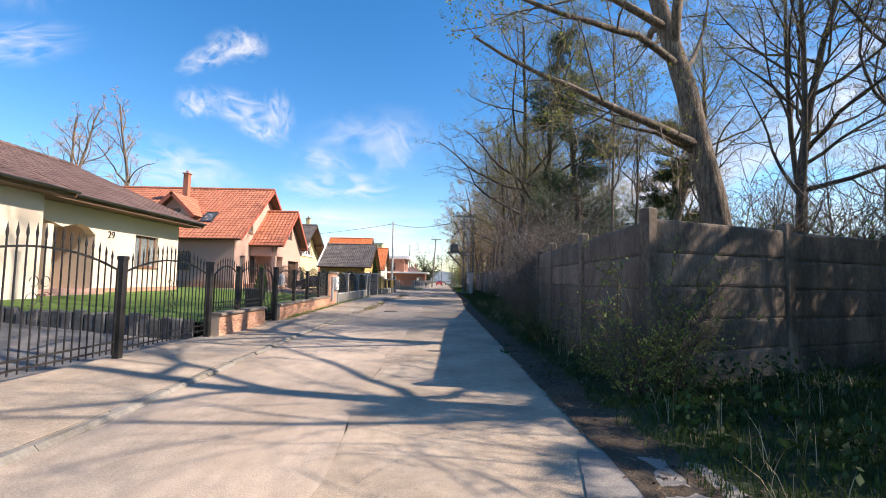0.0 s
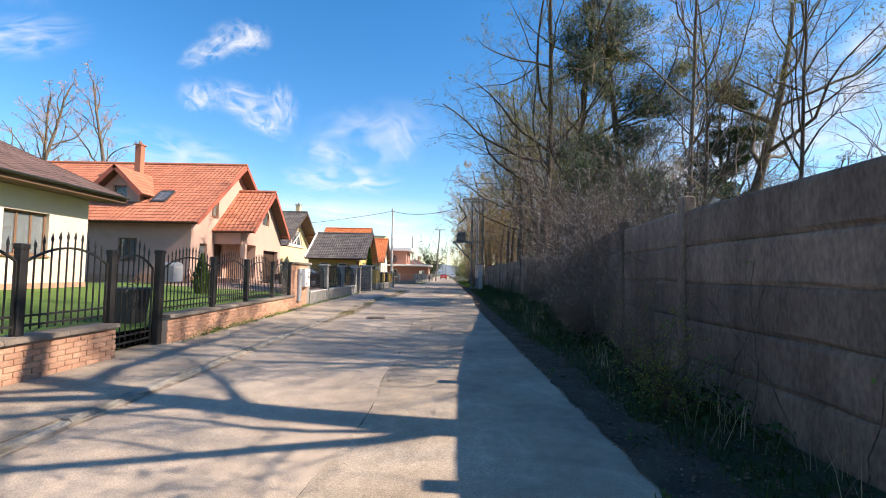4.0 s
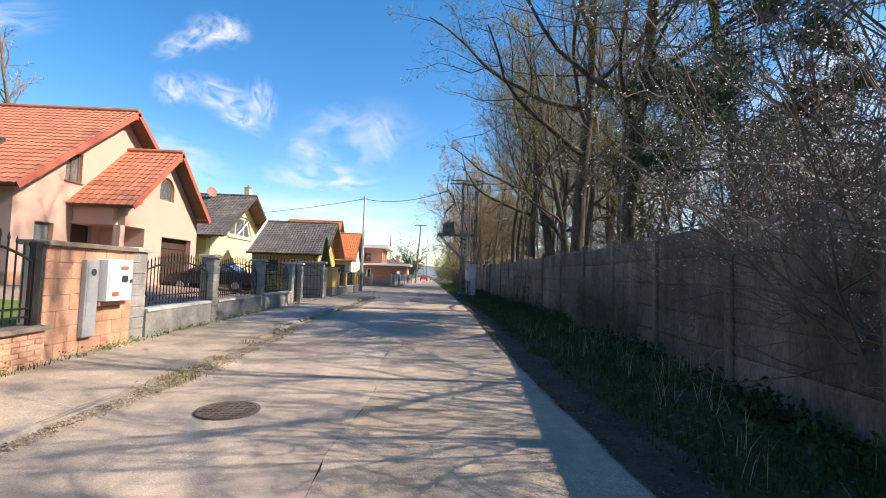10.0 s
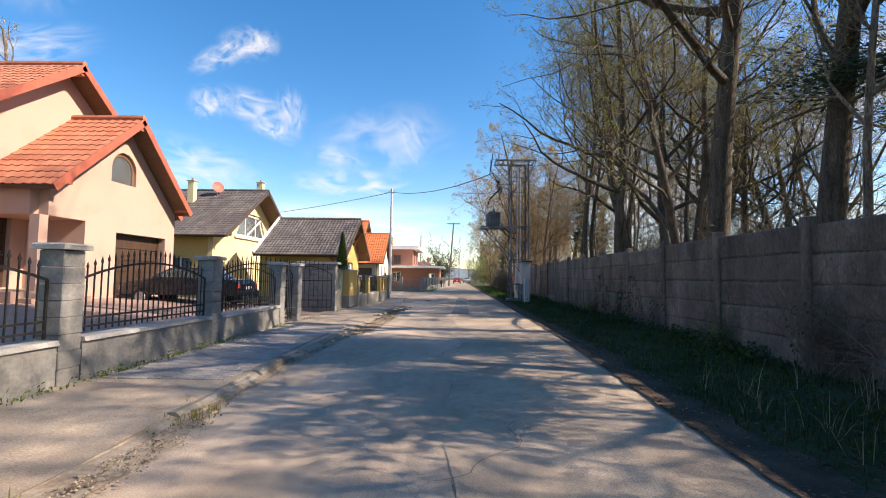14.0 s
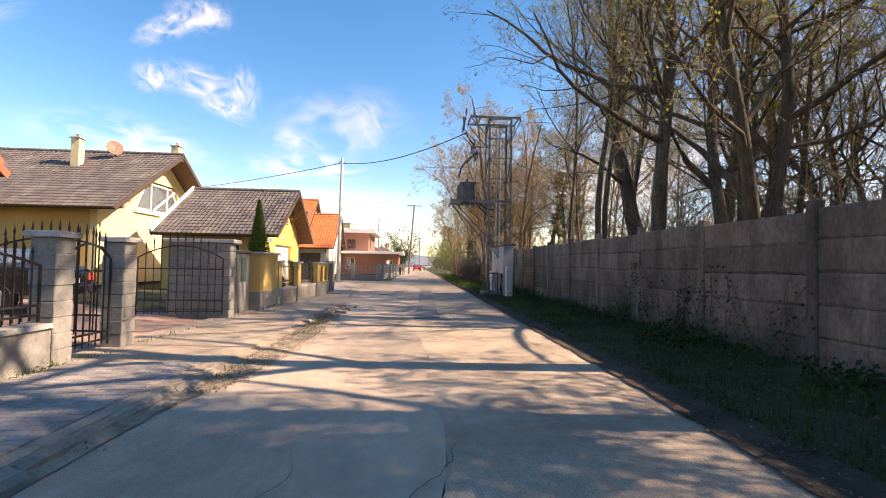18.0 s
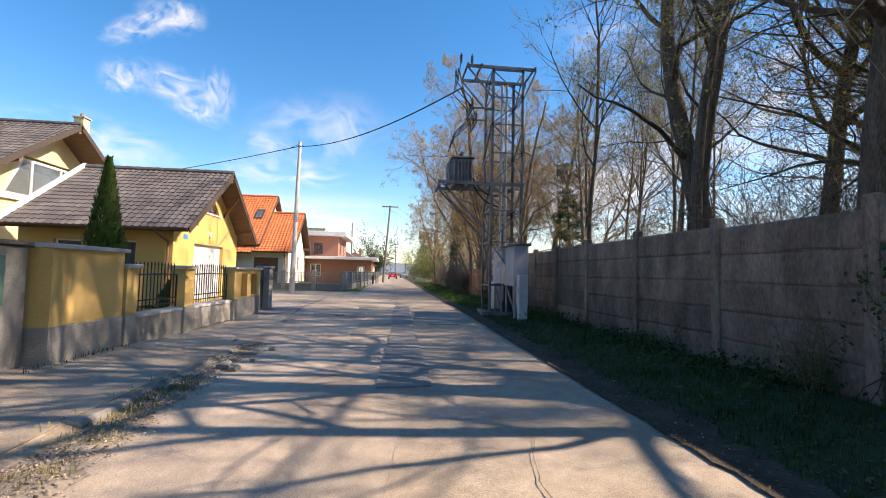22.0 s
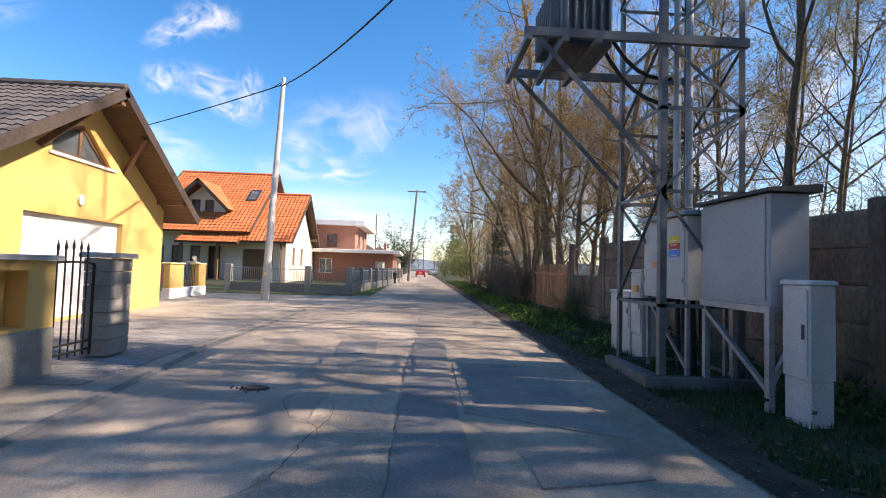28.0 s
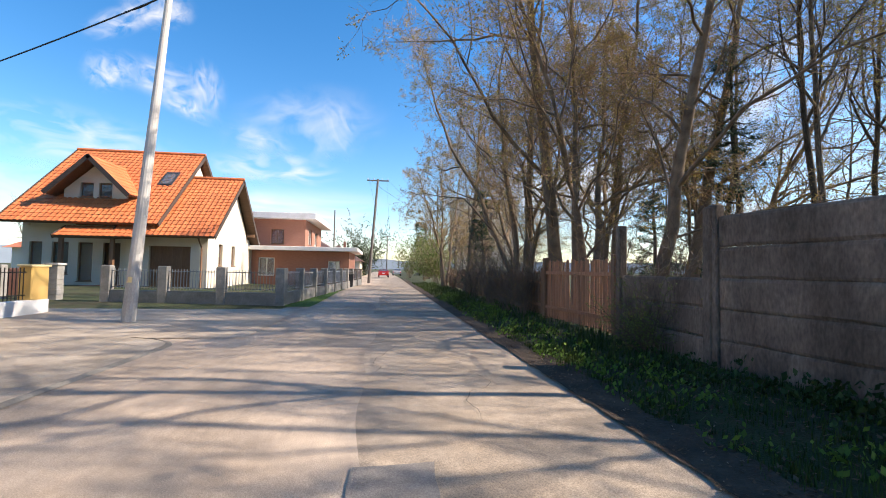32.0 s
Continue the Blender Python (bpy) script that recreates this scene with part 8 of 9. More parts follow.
def switch_box():
    o = (3.75, 53.95, 0.1)
    t = thing("switch_cabinet", (3.42, 53.35, 0.1), "off-white steel switch cabinet with two doors and warning signs", "cabinet")
    part("body", Build(o).cbox(3.45, 53.36, 1.17, 4.12, 54.56, 2.36, 0.015), "cabinet_light", t)
    part("roof", Build(o).cbox(3.36, 53.28, 2.363, 4.2, 54.64, 2.43, 0.02), "cabinet_grey", t)
    for y0, y1 in ((53.4, 53.95), (53.97, 54.53)):
        d = part("door", Build(o).cbox(3.432, y0, 1.22, 3.449, y1, 2.32, 0.005), "cabinet_light", t)
        for z in (1.4, 2.15):
            part("hinge", Build(o).rod((3.428, y0 + 0.02 if y0 < 53.6 else y1 - 0.02, z), (3.428, y0 + 0.02 if y0 < 53.6 else y1 - 0.02, z + 0.08), 0.01, 0.01, 6), "galvanised", d)
    part("door_handle", Build(o).tube([(3.42, 53.9, 1.8), (3.4, 53.9, 1.8), (3.4, 53.78, 1.8)], 0.012).box(3.425, 53.86, 1.74, 3.431, 53.94, 1.86), "galvanised", t)
    sign_bars(t, o, 3.432, 53.5, 1.98, 0.28, 0.1, "sign_yellow")
    sign_bars(t, o, 3.432, 53.5, 1.89, 0.28, 0.085, "sign_red")
    sign_bars(t, o, 3.432, 53.5, 1.78, 0.28, 0.1, "sign_blue")
    sign_bars(t, o, 3.432, 54.08, 1.62, 0.16, 0.09, "sign_orange")
    for i in range(4):
        sign_bars(t, o, 3.4265, 53.56, 1.795 + i * 0.065 + (0.02 if i else 0), 0.16, 0.012, "white_paint", "sign_text")
    for x in (3.5, 4.05):
        for y in (53.42, 54.5):
            part("leg", Build(o).box(x - 0.025, y - 0.025, 0.06, x + 0.025, y + 0.025, 1.168), "galvanised", t)
    for i in range(4):
        part("cable_duct", Build(o).rod((3.6 + 0.12 * i, 53.8, 0.05), (3.6 + 0.12 * i, 53.85, 1.168), 0.035, 0.035, 8), "cable", t)
    part("strut", Build(o).beam((3.5, 53.42, 0.2), (3.5, 54.5, 1.1), 0.04, 0.04), "galvanised", t)


switch_box()


def grey_box():
    o = (4.0, 52.55, 0.1)
    t = thing("switchgear_box", (3.56, 52.0, 0.1), "large grey sheet-steel switchgear box on legs with dark roof", "cabinet")
    part("body", Build(o).cbox(3.68, 51.95, 1.2, 4.15, 53.15, 2.46, 0.015), "cabinet_grey", t)
    part("roof", Build(o).add([(3.6, 51.87, 2.463), (4.23, 51.87, 2.463), (4.23, 53.23, 2.463), (3.6, 53.23, 2.463), (3.6, 51.87, 2.5), (4.23, 51.87, 2.56), (4.23, 53.23, 2.56), (3.6, 53.23, 2.5)], [(3, 2, 1, 0), (4, 5, 6, 7), (0, 1, 5, 4), (1, 2, 6, 5), (2, 3, 7, 6), (3, 0, 4, 7)]), "plastic_dark", t)
    part("door", Build(o).cbox(3.662, 52.0, 1.26, 3.679, 53.15, 2.42, 0.005), "cabinet_grey", t)
    part("base_frame", Build(o).box(3.66, 51.93, 1.12, 4.17, 53.17, 1.197), "galvanised", t)
    for x in (3.72, 4.1):
        for y in (52.0, 53.12):
            part("leg", Build(o).box(x - 0.035, y - 0.035, 0.04, x + 0.035, y + 0.035, 1.118), "galvanised", t)
    part("strut", Build(o).beam((3.72, 52.0, 0.25), (3.72, 53.1, 1.05), 0.05, 0.05), "galvanised", t)
    part("strut", Build(o).beam((3.72, 52.0, 0.3), (4.1, 52.0, 1.05), 0.05, 0.05), "galvanised", t)


grey_box()


def pillar_cabinet(x0, x1, y0, y1, h, split, label, doors=1):
    o = ((x0 + x1) / 2, (y0 + y1) / 2, 0.08)
    t = thing("cable_cabinet", o, label, "cabinet")
    part("plinth", Build(o).cbox(x0 + 0.01, y0 + 0.01, 0.0, x1 - 0.01, y1 - 0.01, split - 0.003, 0.015), "cabinet_light", t)
    part("body", Build(o).cbox(x0, y0, split, x1, y1, h - 0.05, 0.012), "cabinet_light", t)
    part("lid", Build(o).cbox(x0 - 0.025, y0 - 0.025, h - 0.047, x1 + 0.02, y1 + 0.02, h, 0.02), "cabinet_light", t)
    w = (y1 - y0 - 0.04) / doors
    for i in range(doors):
        d = part("door", Build(o).cbox(x0 - 0.014, y0 + 0.02 + i * w + 0.004, split + 0.04, x0 - 0.001, y0 + 0.02 + (i + 1) * w - 0.004, h - 0.09, 0.004), "cabinet_light", t)
        part("lock", Build(o).box(x0 - 0.024, y0 + 0.05 + i * w, split + 0.4 * (h - split), x0 - 0.0145, y0 + 0.08 + i * w, split + 0.55 * (h - split)), "plastic_dark", d)
    return t, o


pillar_cabinet(3.3, 3.58, 50.95, 51.3, 1.5, 0.5, "pale grey concrete cable cabinet with stained front")
tc, oc2 = pillar_cabinet(3.3, 3.62, 54.4, 54.8, 1.6, 0.45, "narrow pale grey cable cabinet with orange label")
sign_bars(tc, oc2, 3.256, 54.48, 1.2, 0.16, 0.12, "sign_orange")
pillar_cabinet(3.3, 3.68, 54.85, 55.68, 1.2, 0.5, "low pale grey double-door cable cabinet", doors=2)


# ---- poles and cables ----
def concrete_pole():
    base, topp = Vector((-6.87, 65.8, 0.0)), Vector((-7.1, 67.8, 10.1))
    t = thing("concrete_pole", base, "tall round tapered concrete utility pole leaning slightly", "pole")
    b = Build(base)
    sweep(b, [base.lerp(topp, i / 6) - Vector((0, 0, 0.1 * (i == 0))) for i in range(7)], [0.17 - 0.0125 * i for i in range(7)], 14)
    b.rod(topp - Vector((0, 0, 0.01)), topp + Vector((0, 0, 0.02)), 0.095, 0.09, 14)
    part("shaft", b, "pole_concrete", t, smooth=False)
    part("bracket", Build(base).beam(topp + Vector((-0.15, 0, -0.3)), topp + Vector((0.25, 0, -0.3)), 0.05, 0.05), "galvanised", t)
    part("clamp", Build(base).rod(topp + Vector((0, 0, -0.36)), topp + Vector((0, 0, -0.26)), 0.11, 0.11, 12), "plastic_dark", t)
    part("mark", Build(base).add([base + Vector((0.172 * math.cos(a), 0.172 * math.sin(a) + zz * 0.2, zz)) for zz in (1.02, 1.17) for a in (-2.3, -2.0, -1.7, -1.4)], [(i, i + 1, i + 5, i + 4) for i in range(3)]), "plaster_pale_yellow", t, "faded yellow paint mark")


concrete_pole()


def wood_pole(x, y, h, arm=1.4, r=0.14, lean=0.0):
    base = Vector((x, y, 0))
    t = thing("wooden_pole", base, "weathered wooden utility pole with crossarm and insulators", "pole", "utility poles")
    b = Build(base)
    tp = base + Vector((lean, 0, h))
    sweep(b, [base - Vector((0, 0, 0.1)), base.lerp(tp, 0.5), tp], [r, r * 0.85, r * 0.7], 10)
    part("shaft", b, "pole_wood", t)
    if arm:
        part("crossarm", Build(base).beam(tp + Vector((-arm / 2, 0, -0.15)), tp + Vector((arm / 2, 0, -0.15)), 0.1, 0.12), "pole_wood", t)
        for k in (-1, -0.4, 0.4, 1):
            part("insulator", Build(base).rod(tp + Vector((k * arm * 0.46, 0, -0.09)), tp + Vector((k * arm * 0.46, 0, 0.12)), 0.045, 0.03, 8), "cabinet_light", t)


wood_pole(-1.75, 100, 10.6, 2.2, 0.16, lean=0.7)
wood_pole(0.5, 150, 8.4, 1.6)
wood_pole(6.5, 120, 9.7, 0)
wood_pole(-9.4, 140, 12.2, 0, 0.16)


def cable(a, c, sag, r, label, n=22):
    a, c = Vector(a), Vector(c)
    b = Build(a)
    pts = [a.lerp(c, i / n) - Vector((0, 0, sag * 4 * (i / n) * (1 - i / n))) for i in range(n + 1)]
    sweep(b, pts, [r] * (n + 1), 5)
    solo("cable", b, "cable", label, "cable")


cable((1.5, 52.75, 8.25), (-7.05, 67.65, 9.72), 0.55, 0.028, "thick black overhead cable from tower to pole")
cable((-7.13, 67.65, 9.72), (-40, 86, 9.0), 0.7, 0.026, "thick black overhead cable over the houses")
cable((-7.1, 67.75, 9.95), (-8.8, 68.6, 9.6), 0.12, 0.014, "thin black cable loop at the pole top")
for k in (-0.9, 0.9):
    cable((-1.05 + k, 100, 10.6), (6.5 + k * 0.3, 120, 9.5), 0.4, 0.012, "thin overhead wire along the road")
    cable((-1.05 + k, 100, 10.6), (0.5 + k * 0.7, 150, 8.3), 0.6, 0.008, "thin overhead wire along the road")
cable((1.5, 52.7, 8.25), (1.9, 52.65, 7.6), 0.1, 0.028, "black cable end on the tower")


# ---- cars ----
def car(x, y, z, turn, paint, label, scale=1.0):
    """A saloon built about its middle, its nose to +y."""
    t = thing("car", (0, 0, 0), label, "car")
    prof = [(-2.2, 0.38), (-2.2, 0.85), (-1.95, 0.98), (-1.35, 1.02), (-0.75, 1.38), (0.35, 1.42), (1.1, 1.0), (1.95, 0.86), (2.2, 0.68), (2.22, 0.38)]
    b = Build()
    lows = [(p, 0.86 if q > 1.05 else 0.98) for p, q in prof]
    rings = []
    for sx in (-1, 1):
        rings.append([(sx * 0.85 * (0.8 if q > 1.2 else 0.97), p, q) for p, q in prof])
    n = len(prof)
    vs = rings[0] + rings[1]
    b.add(vs, [tuple(range(n)), tuple(range(2 * n - 1, n - 1, -1))] + [(i, n + i, n + (i + 1) % n, (i + 1) % n) for i in range(n)])
    body = part("body", b, paint, t)
    md = body.modifiers.new("round", "BEVEL")
    md.width, md.segments = 0.06, 2
    for sx in (-1, 1):
        for pts in ([(-1.2, 1.04), (-0.72, 1.32), (-0.25, 1.35), (-0.25, 1.04)], [(-0.2, 1.04), (-0.2, 1.35), (0.3, 1.36), (0.92, 1.04)]):
            part("side_window", Build().prism(pts, lambda u, v, d, sx=sx: (sx * (0.835 - (v - 1.0) * 0.39 - d), u, v), -0.012, 0.0), "window_glass", t)
        part("mirror", Build().cbox(sx * 0.93 - 0.08, 0.72, 0.98, sx * 0.93 + 0.08, 0.82, 1.1, 0.02), paint, t)
        part("tail_lamp", Build().box(sx * 0.7 - 0.13, -2.225, 0.66, sx * 0.7 + 0.13, -2.19, 0.84), "sign_red", t)
        part("headlamp", Build().box(sx * 0.66 - 0.16, 2.14, 0.58, sx * 0.66 + 0.16, 2.225, 0.72), "window_glass", t)
        for yy in (-1.35, 1.38):
            w = part("wheel", Build().rod((sx * 0.66, yy, 0.31), (sx * 0.87, yy, 0.31), 0.31, 0.31, 18), "rubber", t)
            b = Build().rod((sx * 0.871, yy, 0.31), (sx * 0.885, yy, 0.31), 0.2, 0.19, 14)
            part("rim", b, "galvanised", w)
    part("windscreen", Build().add([(-0.66, 0.42, 1.37), (0.66, 0.42, 1.37), (0.76, 1.06, 1.03), (-0.76, 1.06, 1.03), (-0.66, 0.43, 1.39), (0.66, 0.43, 1.39), (0.76, 1.07, 1.05), (-0.76, 1.07, 1.05)], [(0, 1, 2, 3), (7, 6, 5, 4), (0, 4, 5, 1), (1, 5, 6, 2), (2, 6, 7, 3), (3, 7, 4, 0)]), "window_glass", t)
    part("rear_window", Build().add([(-0.66, -0.8, 1.36), (0.66, -0.8, 1.36), (0.76, -1.3, 1.05), (-0.76, -1.3, 1.05), (-0.66, -0.81, 1.38), (0.66, -0.81, 1.38), (0.76, -1.31, 1.07), (-0.76, -1.31, 1.07)], [(0, 1, 2, 3), (7, 6, 5, 4), (0, 4, 5, 1), (1, 5, 6, 2), (2, 6, 7, 3), (3, 7, 4, 0)]), "window_glass", t)
    part("number_plate", Build().box(-0.26, -2.235, 0.62, 0.26, -2.215, 0.73), "white_paint", t)
    part("bumper", Build().cbox(-0.84, -2.28, 0.36, 0.84, -2.14, 0.56, 0.03), paint, t)
    t.matrix_basis = pose(x, y, z, 0, 0, turn)
    return t


car(-10.75, 40.3, 0.36, 90, "car_black", "dark blue-black saloon car parked in the driveway").scale = (0.97, 0.97, 0.97)
car(-0.2, 131, 0.02, 0, "car_red", "small red car parked at the road end")
car(2.6, 150, 0.05, 0, "cabinet_grey", "pale car parked at the road end")


# ---- small things on the left ----
def bin_(x, y, z, mat="plastic_dark", label="black plastic wheeled rubbish bin"):
    o = (x, y, z)
    t = thing("rubbish_bin", o, label, "bin", "rubbish bins")
    b = Build(o)
    r = [(-0.22, -0.24), (0.22, -0.24), (0.22, 0.24), (-0.22, 0.24)]
    b.add([(x + p * 0.82, y + q * 0.82, z + 0.02) for p, q in r] + [(x + p * 1.1, y + q * 1.1, z + 0.92) for p, q in r], [(3, 2, 1, 0), (4, 5, 6, 7), (0, 1, 5, 4), (1, 2, 6, 5), (2, 3, 7, 6), (3, 0, 4, 7)])
    part("body", b, mat, t)
    part("lid", Build(o).cbox(x - 0.28, y - 0.3, z + 0.925, x + 0.27, y + 0.3, z + 1.0, 0.03), mat, t)
    part("handle", Build(o).tube([(x - 0.3, y - 0.22, z + 0.96), (x - 0.34, y - 0.22, z + 0.94), (x - 0.34, y + 0.22, z + 0.94), (x - 0.3, y + 0.22, z + 0.96)], 0.014), mat, t)
    for s in (-1, 1):
        part("wheel", Build(o).rod((x - 0.22, y + s * 0.2, z + 0.1), (x - 0.22, y + s * 0.26, z + 0.1), 0.1, 0.1, 12), "rubber", t)


bin_(-6.25, 15.6, 0.12)
bin_(-10.2, 62.3, 0.03, "plastic_dark", "dark plastic rubbish bin beside the yellow wall")
bin_(-2.9, 92.5, 0.05)
bin_(-2.8, 88.5, 0.05, "plastic_dark", "dark green plastic rubbish bin at the fence")


def mailbox(x, y, z):
    o = (x, y, z)
    t = thing("letterbox", o, "grey metal letterbox with rounded top on the fence", "letterbox")
    pts = [(-0.16, 0), (0.16, 0), (0.16, 0.3)] + [(0.16 * math.cos(a * math.pi / 8), 0.3 + 0.08 * math.sin(a * math.pi / 8)) for a in range(1, 8)] + [(-0.16, 0.3)]
    part("body", Build(o).prism([(y + u, z + v) for u, v in pts], lambda u, v, d: (x + 0.1 - d, u, v), 0, 0.2), "cabinet_grey", t)
    part("flap", Build(o).box(x + 0.101, y - 0.12, z + 0.26, x + 0.112, y + 0.12, z + 0.3), "cabinet_light", t)


mailbox(-5.42, 15.6, 1.25)


def dish(x, y, z):
    o = (x, y, z)
    t = thing("satellite_dish", o, "weathered red satellite dish on the roof ridge", "satellite dish")
    b = Build(o)
    n, rings = 16, 4
    axis = Vector((0.75, -0.6, 0.28)).normalized()
    u = axis.orthogonal().normalized()
    w = axis.cross(u)
    c = Vector((x, y, z + 0.75))
    for side in (0, 1):
        k = len(b.v)
        for i in range(rings + 1):
            r = 0.48 * i / rings
            for j in range(n):
                q = c + r * (math.cos(6.2832 * j / n) * u + math.sin(6.2832 * j / n) * w) + axis * (0.35 * r * r - 0.015 * side)
                b.v.append(tuple(q))
        for i in range(rings):
            b.f += [(k + i * n + j, k + i * n + (j + 1) % n, k + (i + 1) * n + (j + 1) % n, k + (i + 1) * n + j) for j in range(n)]
    part("reflector", b, "dish_red", t)
    part("mast", Build(o).rod((x, y, z - 0.2), (x, y, z + 0.75), 0.025, 0.025, 8), "galvanised", t)
    part("feed_arm", Build(o).tube([c - 0.45 * Vector((0, 0, 1)), c + axis * 0.5], 0.014), "galvanised", t)


dish(-20.6, 60.6, 7.95)


def thuja(x, y, z, h, r, label):
    rnd = random.Random(int(h * 10))
    t = thing("thuja_shrub", (x, y, z), label, "shrub")
    b = Build((x, y, z))
    for _ in range(int(1500 * h * r * 2)):
        k = rnd.random()
        a = rnd.uniform(0, 6.28)
        rr = r * min(1.0, 0.55 + 1.6 * k) * min(1.0, 1.9 * (1.02 - k)) * rnd.uniform(0.7, 1.1) * (1 + 0.22 * noise.noise(Vector((math.cos(a) * 1.5, math.sin(a) * 1.5, k * 5 + x))))
        p = Vector((x + rr * math.cos(a), y + rr * math.sin(a), z + 0.05 + k * h))
        d = Vector((math.cos(a) * 0.4, math.sin(a) * 0.4, 1)).normalized() * rnd.uniform(0.08, 0.17)
        w = Vector((-math.sin(a), math.cos(a), 0)) * 0.03
        b.add([p, p + d * 0.5 + w, p + d, p + d * 0.5 - w], [(0, 1, 2, 3)])
    part("foliage", b, "thuja", t, kind="stuff")
    part("trunk", Build((x, y, z)).rod((x, y, z - 0.1), (x, y, z + h * 0.8), 0.05, 0.02, 6), "bark_dark", t)


thuja(-6.6, 46.4, 0.1, 3.45, 0.33, "tall slim dark green thuja behind the yellow wall")
thuja(-9.4, 24.2, 0.35, 1.6, 0.3, "small green conical thuja on the lawn")
thuja(-6.9, 50.0, 0.1, 0.9, 0.3, "small dark clipped conifer behind the fence")


def yucca(x, y, z, n=60):
    rnd = random.Random(12)
    t = thing("yucca_plant", (x, y, z), "grey-green yucca with stiff pointed leaves", "plant")
    b = Build((x, y, z))
    for _ in range(n):
        a, e = rnd.uniform(0, 6.28), rnd.uniform(0.25, 1.4)
        ln = rnd.uniform(0.5, 0.85)
        d = Vector((math.cos(a) * math.cos(e), math.sin(a) * math.cos(e), math.sin(e)))
        w = Vector((-math.sin(a), math.cos(a), 0)) * 0.025
        p = Vector((x, y, z + 0.05))
        b.add([p - w * 0.6, p + w * 0.6, p + d * ln * 0.5 + w, p + d * ln * 0.5 - w, p + d * ln - Vector((0, 0, 0.08))], [(0, 1, 2, 3), (3, 2, 4)])
    part("leaf", b, "thuja", t, kind="stuff")


yucca(-6.9, 27.2, 0.2)
yucca(-7.3, 27.7, 0.22, 40)
yucca(-7.2, 5.4, 0.2, 50)


# raised lawn edged with upright blocks
def palisade():
    t = thing("palisade_edging", (-5.8, 10.75, 0.1), "dark grey concrete palisade blocks holding up the lawn", "edging", kind="structure")
    rnd = random.Random(4)
    me = [Build().cbox(-0.11, -0.08, -0.5, 0.11, 0.08, 0.0 + 0.05 * k, 0.025).mesh("block", "slate") for k in range(2)]
    x = 0.0
    while x > -7.6:
        share("block", rnd.choice(me), t, (x, -0.09 * -x + rnd.uniform(-0.02, 0.02), 0.36 + 0.05 * -x + rnd.uniform(-0.03, 0.05)), (0, 0, 0.09), (1, 1, 1.4))
        x -= 0.235
    return t


M["slate"] = material("slate", ((0.07, 0.07, 0.072), (0.14, 0.138, 0.135)), scale=5, rough=0.9, bump=0.5, fine=35, per="object", per_amount=0.25)
M["paver_grey"] = material("paver_grey", ((0.13, 0.125, 0.12), (0.19, 0.182, 0.172)), scale=3, rough=0.95, bump=0.6, fine=25, stain=(0.1, 0.095, 0.088))
palisade()


def lawn_z(x, y):
    return 0.42 + 0.045 * max(0, -x - 6)


b = Build()
rows = [10.1 + 0.72 * i for i in range(26)]
for y in rows:
    for k in range(7):
        x = fence_x(y) - 0.17 + (-15.05 - fence_x(y) + 0.17) * k / 6
        yy = max(y, 10.86 + 0.09 * (x + 5.8))
        b.v.append((x, yy, lawn_z(x, yy) + 0.015 * noise.noise(Vector((x, yy, 0)))))
b.f = [(j * 7 + i, j * 7 + i + 1, (j + 1) * 7 + i + 1, (j + 1) * 7 + i) for j in range(25) for i in range(6)]
solo("lawn", b, "lawn", "fresh green front lawn behind the iron fence", "lawn", kind="structure")
b = Build()
b.v = [(x, y, ground_z(x, y) + 0.016) for y in [1.0 + 0.75 * i for i in range(14)] for x in (-12.58, -11.5, -9.5, -8.0, -6.8, -6.2, -5.58)]
b.f = [(j * 7 + i, j * 7 + i + 1, (j + 1) * 7 + i + 1, (j + 1) * 7 + i) for j in range(13) for i in range(6)]
solo("driveway", b, "paver_grey", "grey paved driveway behind the iron gate", "driveway", kind="structure")
b = Build()
b.v = [(x, y, ground_z(x, y) + 0.016) for y in [28.4 + 0.9 * i for i in range(16)] for x in (-15.05, -13.5, -11.5, -9.5, -8.0, -6.8, -6.1)]
b.f = [(j * 7 + i, j * 7 + i + 1, (j + 1) * 7 + i + 1, (j + 1) * 7 + i) for j in range(15) for i in range(6)]
solo("driveway", b, "paver_red", "brownish paved front yard and driveway", "driveway", kind="structure")


# ---- road details ----
def patch(pts, mat, label, z=0.018):
    b = Build((pts[0][0], pts[0][1], z))
    n = len(pts)
    ring = []
    for (x0, y0), (x1, y1) in zip(pts, pts[1:] + pts[:1]):
        L = math.hypot(x1 - x0, y1 - y0)
        m = max(1, int(L / 0.25))
        for i in range(m):
            e = random.uniform(-0.015, 0.015) if i else 0
            ring.append((x0 + (x1 - x0) * i / m + e, y0 + (y1 - y0) * i / m + e))
    b.prism(ring, lambda u, v, d: (u, v, z - d), 0, 0.02)
    return solo("asphalt_patch", b, mat, label, "road patch", "road patches", kind="structure")


patch([(-1.02, 42.5), (-0.3, 42.6), (-0.16, 50.0), (-0.1, 54.0), (0.02, 56.55), (-0.6, 56.5), (-0.76, 53.5), (-0.77, 50.0)], "asphalt_patch", "long dark grey repaired trench in the asphalt")
patch([(-0.08, 51.4), (1.4, 50.7), (1.3, 53.8), (-0.02, 53.95)], "asphalt_mid", "broad grey asphalt repair", 0.014)
patch([(0.28, 50.38), (1.2, 50.5), (1.18, 49.9), (0.3, 49.75)], "asphalt_mid", "square grey asphalt repair", 0.014)
patch([(1.0, 3.0), (2.2, 3.0), (2.2, 3.9), (1.25, 4.2)], "asphalt_patch", "dark asphalt patch at the road edge")
patch([(-1.76, 47.5), (-0.8, 47.5), (-0.79, 55.2), (-1.5, 55.2)], "asphalt_coarse", "pale asphalt repair strip", 0.014)


